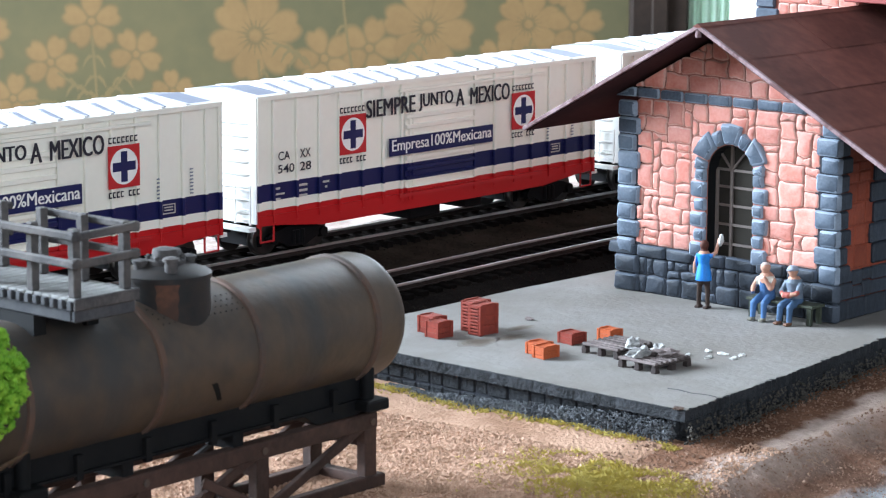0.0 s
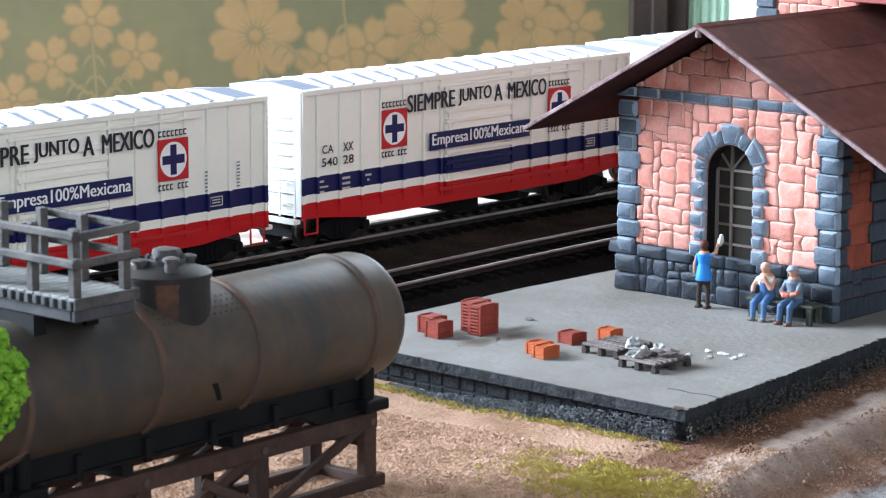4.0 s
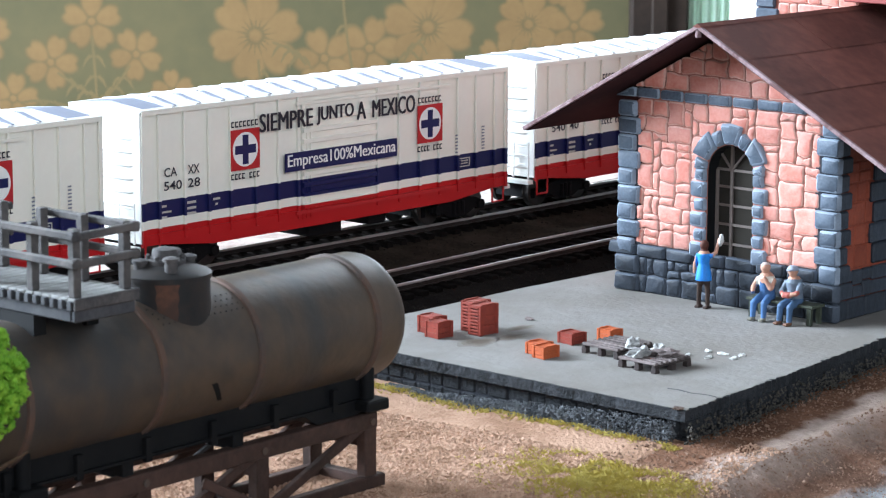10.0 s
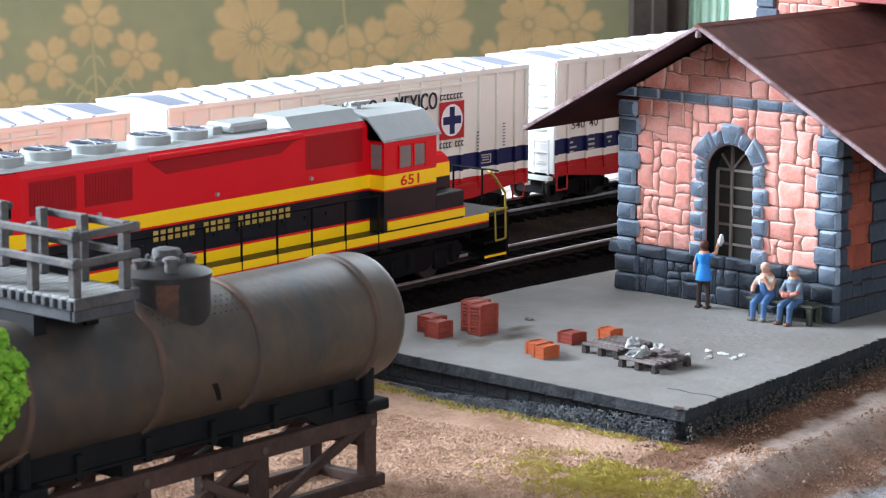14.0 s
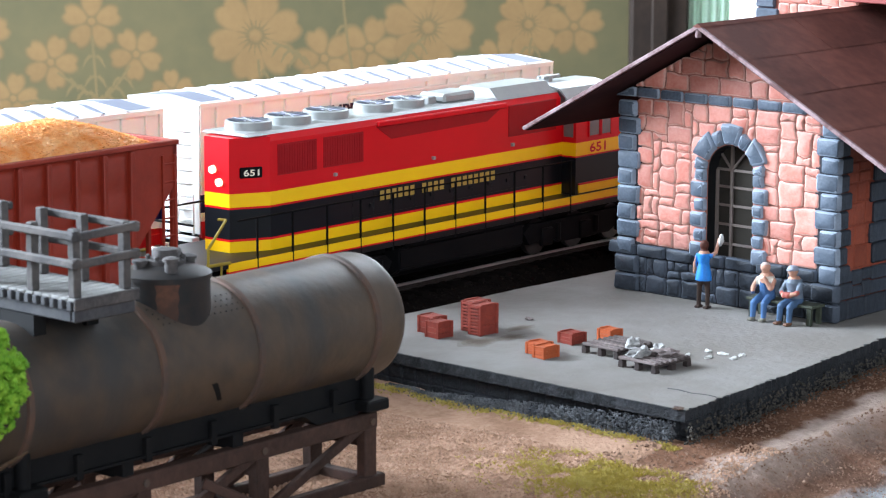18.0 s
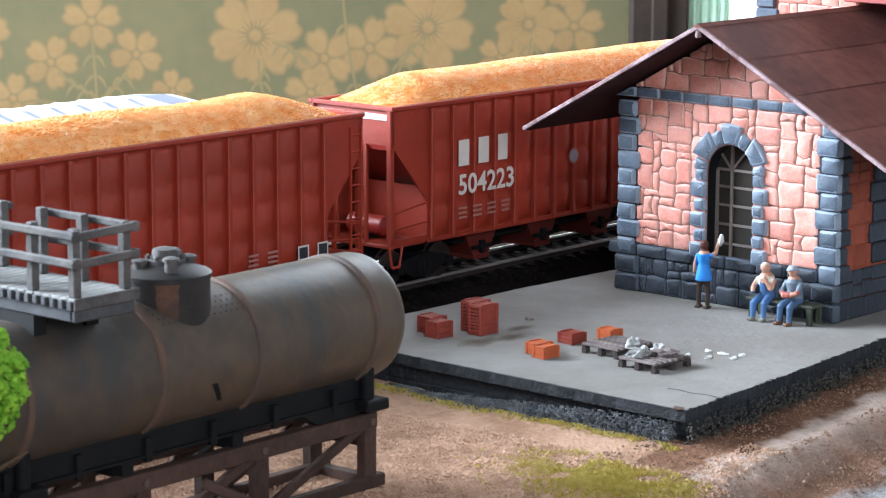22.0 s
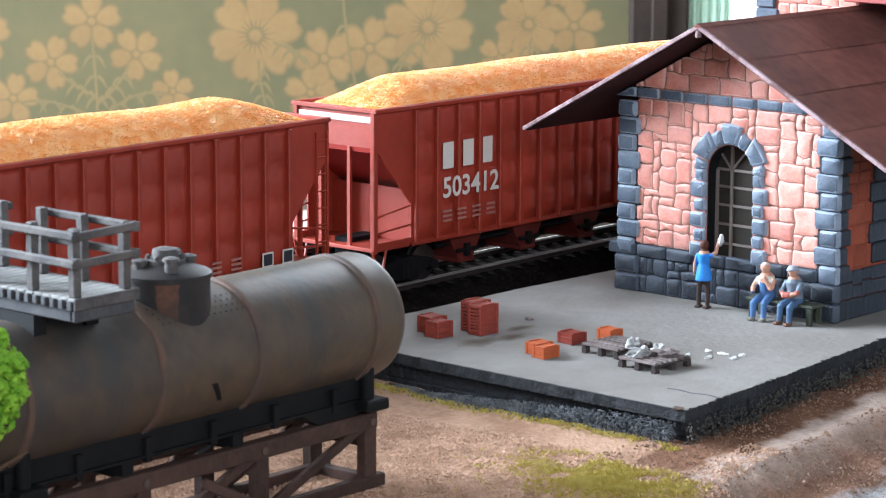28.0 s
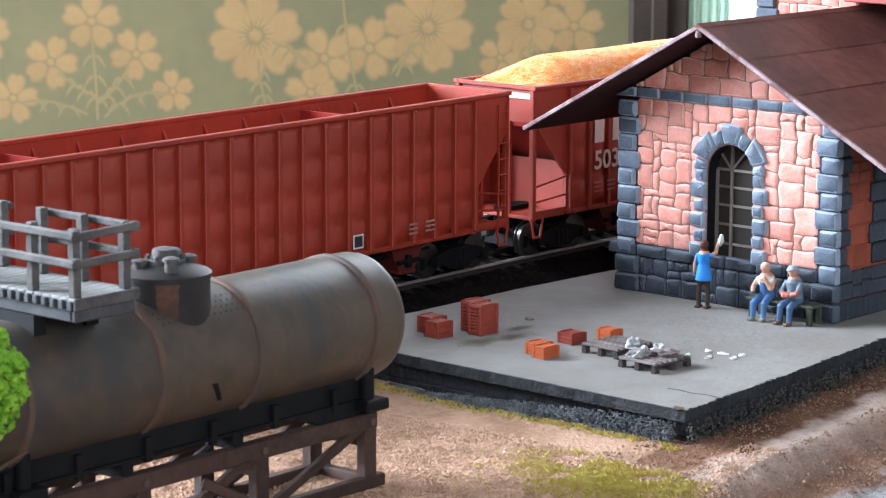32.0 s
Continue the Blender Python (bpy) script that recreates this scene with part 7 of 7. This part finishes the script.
def build_scatter():
    """Grass tufts and loose grit."""
    rnd = random.Random(9)
    g = Shape()

    def tuft(x, y, h):
        z = ground_z(x, y) - 0.2
        for _ in range(8):
            a, lean, w = rnd.uniform(0, 6.3), rnd.uniform(0.2, 1.3), rnd.uniform(0.07, 0.14)
            dx, dy = math.cos(a), math.sin(a)
            hh = h * rnd.uniform(0.3, 0.8)
            g.add([(x - dy * w, y + dx * w, z), (x + dy * w, y - dx * w, z), (x + dx * lean * hh * 0.5 + dy * w * 0.4, y + dy * lean * hh * 0.5 - dx * w * 0.4, z + hh * 0.7), (x + dx * lean * hh, y + dy * lean * hh, z + hh)], [(0, 1, 2), (0, 2, 3)])
    n = 0
    while n < 1500:
        t = rnd.random()
        y = -112 - 140 * t
        x = -64.2 - 1.5 * t - abs(rnd.gauss(0, 2.4)) - 0.4
        if noise.noise((x * 0.12, y * 0.08, 0)) > -0.25:
            tuft(x, y, rnd.uniform(0.7, 1.7))
        n += 1
    n = 0
    while n < 4400:
        x, y = rnd.gauss(-101, 9), rnd.gauss(-257, 12)
        if x < -86 + 5 * noise.noise((x * 0.2, y * 0.2, 8)) and noise.noise((x * 0.08, y * 0.08, 4)) > -0.3:
            tuft(x, y, rnd.uniform(0.7, 2.0))
        n += 1
    solo("grass", g, M_GRASS, "olive static grass tufts on the grit", "grass", kind="stuff")
    p = Shape()

    def grain(x, y, k):
        z = ground_z(x, y) + k * 0.15
        m = Matrix.Translation((x, y, z)) @ Euler((rnd.uniform(0, 6), rnd.uniform(0, 6), rnd.uniform(0, 6))).to_matrix().to_4x4() @ Matrix.Scale(k, 4)
        p.add([(1, 0, 0.2), (-0.6, 0.8, 0), (-0.5, -0.9, 0.1), (0, 0.1, 0.8), (0.1, 0, -0.7)], [(0, 1, 3), (1, 2, 3), (2, 0, 3), (1, 0, 4), (2, 1, 4), (0, 2, 4)], m=m)
    for _ in range(42000):
        x, y = rnd.uniform(-195, -50), rnd.uniform(-322, -150)
        if not on_platform(x, y) and not (x < -60 and y > -130) and not (x > -85 and (y - 0.147 * x > -253.5 or y - 0.147 * x < -264)):
            grain(x, y, rnd.uniform(0.22, 0.52) * (1.7 if rnd.random() < 0.04 else 1))
    solo("grit", p, M_PEBBLE, "loose beige grit on the scenic ground", "grit", kind="stuff")
    p = e = Shape()
    for _ in range(7000):
        x, y = rnd.uniform(-98, 70), rnd.uniform(-318, -240)
        if not on_platform(x, y) and not -263 < y - 0.147 * x < -255:
            grain(x, y, rnd.uniform(0.18, 0.48) * (2.0 if rnd.random() < 0.06 else 1))
    solo("earth", e, M_EARTH, "loose brown earth and stones on the bank", "earth", kind="stuff")
    p = q = Shape()
    for _ in range(6000):
        t = rnd.random()
        y = -150 - 97 * t
        x = -62.0 - abs(rnd.gauss(0, 2.0))
        z = max(0.0, 1.0 - (-(x + 64)) / 6) * 4.5 * t
        k = rnd.uniform(0.2, 0.52)
        m = Matrix.Translation((x, y, ground_z(x, y) + z * rnd.random())) @ Euler((rnd.uniform(0, 6), rnd.uniform(0, 6), rnd.uniform(0, 6))).to_matrix().to_4x4() @ Matrix.Scale(k, 4)
        q.add([(1, 0, 0.2), (-0.6, 0.8, 0), (-0.5, -0.9, 0.1), (0, 0.1, 0.8), (0.1, 0, -0.7)], [(0, 1, 3), (1, 2, 3), (2, 0, 3), (1, 0, 4), (2, 1, 4), (0, 2, 4)], m=m)
    solo("rubble", q, M_RUBBLE, "blue-grey rubble piled along the platform foot", "rubble", kind="stuff")
    p = w = Shape()
    for _ in range(2600):
        x = rnd.uniform(-64, 130)
        y = -251.2 + 0.1 * (x + 63) + rnd.gauss(0, 0.9)
        k = rnd.uniform(0.2, 0.6)
        zz = PZ - 2.6 - rnd.random() ** 0.6 * 8.0
        yy = y - (PZ - zz) * 0.12
        m = Matrix.Translation((x, yy, zz)) @ Euler((rnd.uniform(0, 6), rnd.uniform(0, 6), rnd.uniform(0, 6))).to_matrix().to_4x4() @ Matrix.Scale(k, 4)
        w.add([(1, 0, 0.2), (-0.6, 0.8, 0), (-0.5, -0.9, 0.1), (0, 0.1, 0.8), (0.1, 0, -0.7)], [(0, 1, 3), (1, 2, 3), (2, 0, 3), (1, 0, 4), (2, 1, 4), (0, 2, 4)], m=m)
    solo("rubble", w, M_CRUMB, "dark crumbled stone along the platform edge", "rubble", kind="stuff")
    b = Shape()
    p = b
    for _ in range(9000):
        x, y = rnd.uniform(-60, 260), rnd.uniform(-118, 24)
        if not on_platform(x, y) and not (-48 < y < -12 and rnd.random() < 0.7):
            grain(x, y, rnd.uniform(0.25, 0.55))
    solo("ballast", b, M_BALLAST, "dark ballast stones between the tracks", "ballast", kind="stuff")


M_EARTH = mat("brown_earth_grains", (0.15, 0.085, 0.058), 0.9, second=(0.29, 0.185, 0.13), scale=160, amount=0.8)
M_RUBBLE = mat("blue_grey_rubble", (0.050, 0.055, 0.062), 0.85, second=(0.15, 0.158, 0.17), scale=200, amount=0.8)
M_CRUMB = mat("dark_crumbled_stone", (0.052, 0.048, 0.042), 0.9, second=(0.085, 0.075, 0.062), scale=220, amount=0.7)
M_BALLAST = mat("dark_ballast", (0.022, 0.018, 0.015), 0.9, second=(0.008, 0.007, 0.006), scale=160, amount=0.8, sheen=0.0)


# ---- everything in its place ----
build_room()
build_ground()
build_tank()
build_small()

boxcar = build_boxcar()
BOXCARS = []
for k in range(-2, 4):
    ob = boxcar if k == -2 else copy_thing(boxcar, at(0, 0, 0))
    BOXCARS.append((k, ob))
for k, ob in BOXCARS:
    for rz, x in ((0, -BL / 2 + 19.2), (180, -BL / 2 + 19.2)):
        part("stencil", letters("28" if k < 2 else "40", 2.9, 5.2, bold=0.01), M_INK, ob, m=at(0, 0, 0, rz) @ at(x, -BW - 0.16, 28.0))

locomotive = build_locomotive()
LOCOS = [(0, locomotive), (1, copy_thing(locomotive, at(0, 0, 0)))]

hopper = build_hopper(True)
HOPPERS = [(0, hopper)] + [(k, copy_thing(hopper, at(0, 0, 0))) for k in (1, 2, 3)]
HOPPERS.append((4, build_hopper(False)))


M_CARD = mat("violet_grey_panel", (0.15, 0.095, 0.125), 0.5, second=(0.11, 0.075, 0.095), scale=60, amount=0.5)
M_FAINT = mat("faded_stencil", (0.30, 0.13, 0.11), 0.6, scale=80, amount=0.3)


def mark_hopper(car, number):
    """White marks near the car's rear: the owner's mark as plain blocks, the number, small bars and a round plate."""
    if number:
        part("end_strip", Shape().box(-HL / 2 + 0.6, -HL / 2 + 1.0, -HW + 2.0, HW - 2.0, HZ1 - 4.3, HZ1 - 2.5), M_STENCIL, car, "pale strip under the end rim")
    if number == "504506":
        card = part("end_card", Shape().box(-HL / 2 + 0.7, -HL / 2 + 1.0, -HW + 2.4, -HW + 15, HZ1 - 11.8, HZ1 - 5.4), M_CARD, car, "dark data panel with pale bars on the end sheet")
        for i in range(4):
            part("bar", Shape().box(-HL / 2 + 0.6, -HL / 2 + 0.75, -HW + 3.4, -HW + 12 - i % 2 * 2, HZ1 - 7.0 - i * 1.2, HZ1 - 6.65 - i * 1.2), M_STENCIL, card)
    if number in ("504223", "504506"):
        part("brake_reservoir", Shape().lathe([(0.5, -9), (3.2, -7), (3.2, 7), (0.5, 9)], (-HL / 2 + 9, 0, HZ0 + 4.6), "y", 16), M_BROWN_DK, car)
    for rz in (0, 180):
        base = at(0, 0, 0, rz) @ at(0, -HW - 1.62, 0)
        if number:
            for i, w in enumerate((5.0, 5.0, 4.6)):
                part("owner_mark", Shape().box(0, w, -0.08, 0, 0, 8.2), M_STENCIL, car, "white block mark", m=base @ at(-HL / 2 + 30 + i * 9.6, 0, 36.2))
            part("car_number", letters(number, 6.6, 27.0, bold=0.02), M_STENCIL, car, "white car number", m=base @ at(-HL / 2 + 30, 0, 27.0))
            part("data_stencil", bars([(-HL / 2 + 30 + 7 * j, 19.5 + i * 1.5, 4.2, 0.7) for j in range(4) for i in range(3)]), M_FAINT, car, m=base, kind="stuff")
        if number in ("504223", "504506"):
            plate = part("round_plate", Shape().lathe([(2.6, -0.1), (2.6, 0)], (-HL / 2 + 88, 0, 33.5), "y", 24), M_FAINT, car, "small round plate", m=base)
            part("plate_face", Shape().lathe([(2.0, -0.16), (2.0, 0)], (-HL / 2 + 88, 0, 33.5), "y", 24), M_GALV, plate)
        part("data_stencil", bars([(HL / 2 - 52 + 8 * j, 17.5 + i * 1.4, 4.2, 0.7) for j in range(2) for i in range(3)]), M_FAINT, car, m=base, kind="stuff")
        for x in ((HL / 2 - 31, HL / 2 - 22.5) if number else (HL / 2 - 78,)):
            part("data_card", Shape().box(x, x + 4.6, -0.1, 0, 16.5, 20.8), M_STENCIL, car, m=base)
            part("data_card_face", Shape().box(x + 0.5, x + 4.1, -0.16, 0, 17.0, 20.3), M_INK, car, m=base)


for (k, car), number in zip(HOPPERS, ("504223", "504506", "503412", "503489", "")):
    mark_hopper(car, number)

build_track("track_1", lambda x: 0.0, "dark model railway track with steel rails")
build_track("track_2", track_y, "dark model railway track with steel rails")
build_platform()
build_station()
build_scatter()

# ---- the trains ----
# seconds, and the middle of the third boxcar / the first locomotive's cab, in mm along the track
FAR_RUN = [(0.0, 295.2), (0.5, 271.6), (1.0, 252.3), (1.5, 227.8), (2.0, 207.9), (2.5, 185.4), (3.0, 163.8), (3.5, 143.6), (5.5, 64.3), (6.0, 38.3), (6.5, 20.2), (7.0, -3.4), (7.5, -24.6), (8.0, -47.4),
           (8.5, -69.1), (9.0, -91.4), (9.5, -113.9), (10.0, -135.2), (10.5, -160.3), (11.0, -179.3), (11.5, -205.0), (12.0, -223.9), (12.5, -250.2), (13.0, -269.9), (13.5, -295.3), (14.0, -314.0), (14.5, -334.1),
           (17.0, -447.0), (18.0, -490.7), (19.0, -531.4), (20.0, -575.0), (22.0, -662.0), (25.0, -793.0), (28.0, -924.0), (32.0, -1098.0)]
NEAR_RUN = [(0.0, -1200.0), (6.0, -687.0), (12.0, -174.0), (12.5, -131.1), (13.0, -89.8), (13.5, -47.7), (14.0, -4.1), (16.5, 212.2), (17.0, 255.1), (17.5, 299.8), (18.0, 340.6), (18.5, 387.2),
            (19.0, 430.1), (19.5, 473.9), (20.0, 512.5), (20.5, 554.6), (21.0, 595.9), (21.5, 639.4), (22.0, 681.4), (22.5, 725.8), (23.0, 769.2), (23.5, 811.6), (24.0, 852.9), (24.5, 894.9),
            (25.0, 941.0), (25.5, 982.4), (27.5, 1154.2), (28.0, 1198.7), (28.5, 1244.0), (29.0, 1286.7), (29.5, 1329.8), (30.0, 1373.1), (30.5, 1416.2), (31.0, 1456.9), (31.5, 1505.3), (32.0, 1547.8)]


def on_track(x, half):
    ya, yb = track_y(x - half), track_y(x + half)
    return at(x, (ya + yb) / 2, 0, math.degrees(math.atan2(yb - ya, 2 * half)))


def motions():
    for k, ob in BOXCARS:
        walk(ob, [(t, at(s + k * 190.2, 0, 0)) for t, s in FAR_RUN])
    for k, ob in LOCOS:
        walk(ob, [(t, on_track(s - 48.3 - k * 247.9, 66)) for t, s in NEAR_RUN])
    for k, ob in HOPPERS:
        walk(ob, [(t, on_track(s - 673.5 + HL / 2 - k * 262.5 - (7.5 if k > 2 else 0), HL / 2 - 20)) for t, s in NEAR_RUN])


motions()
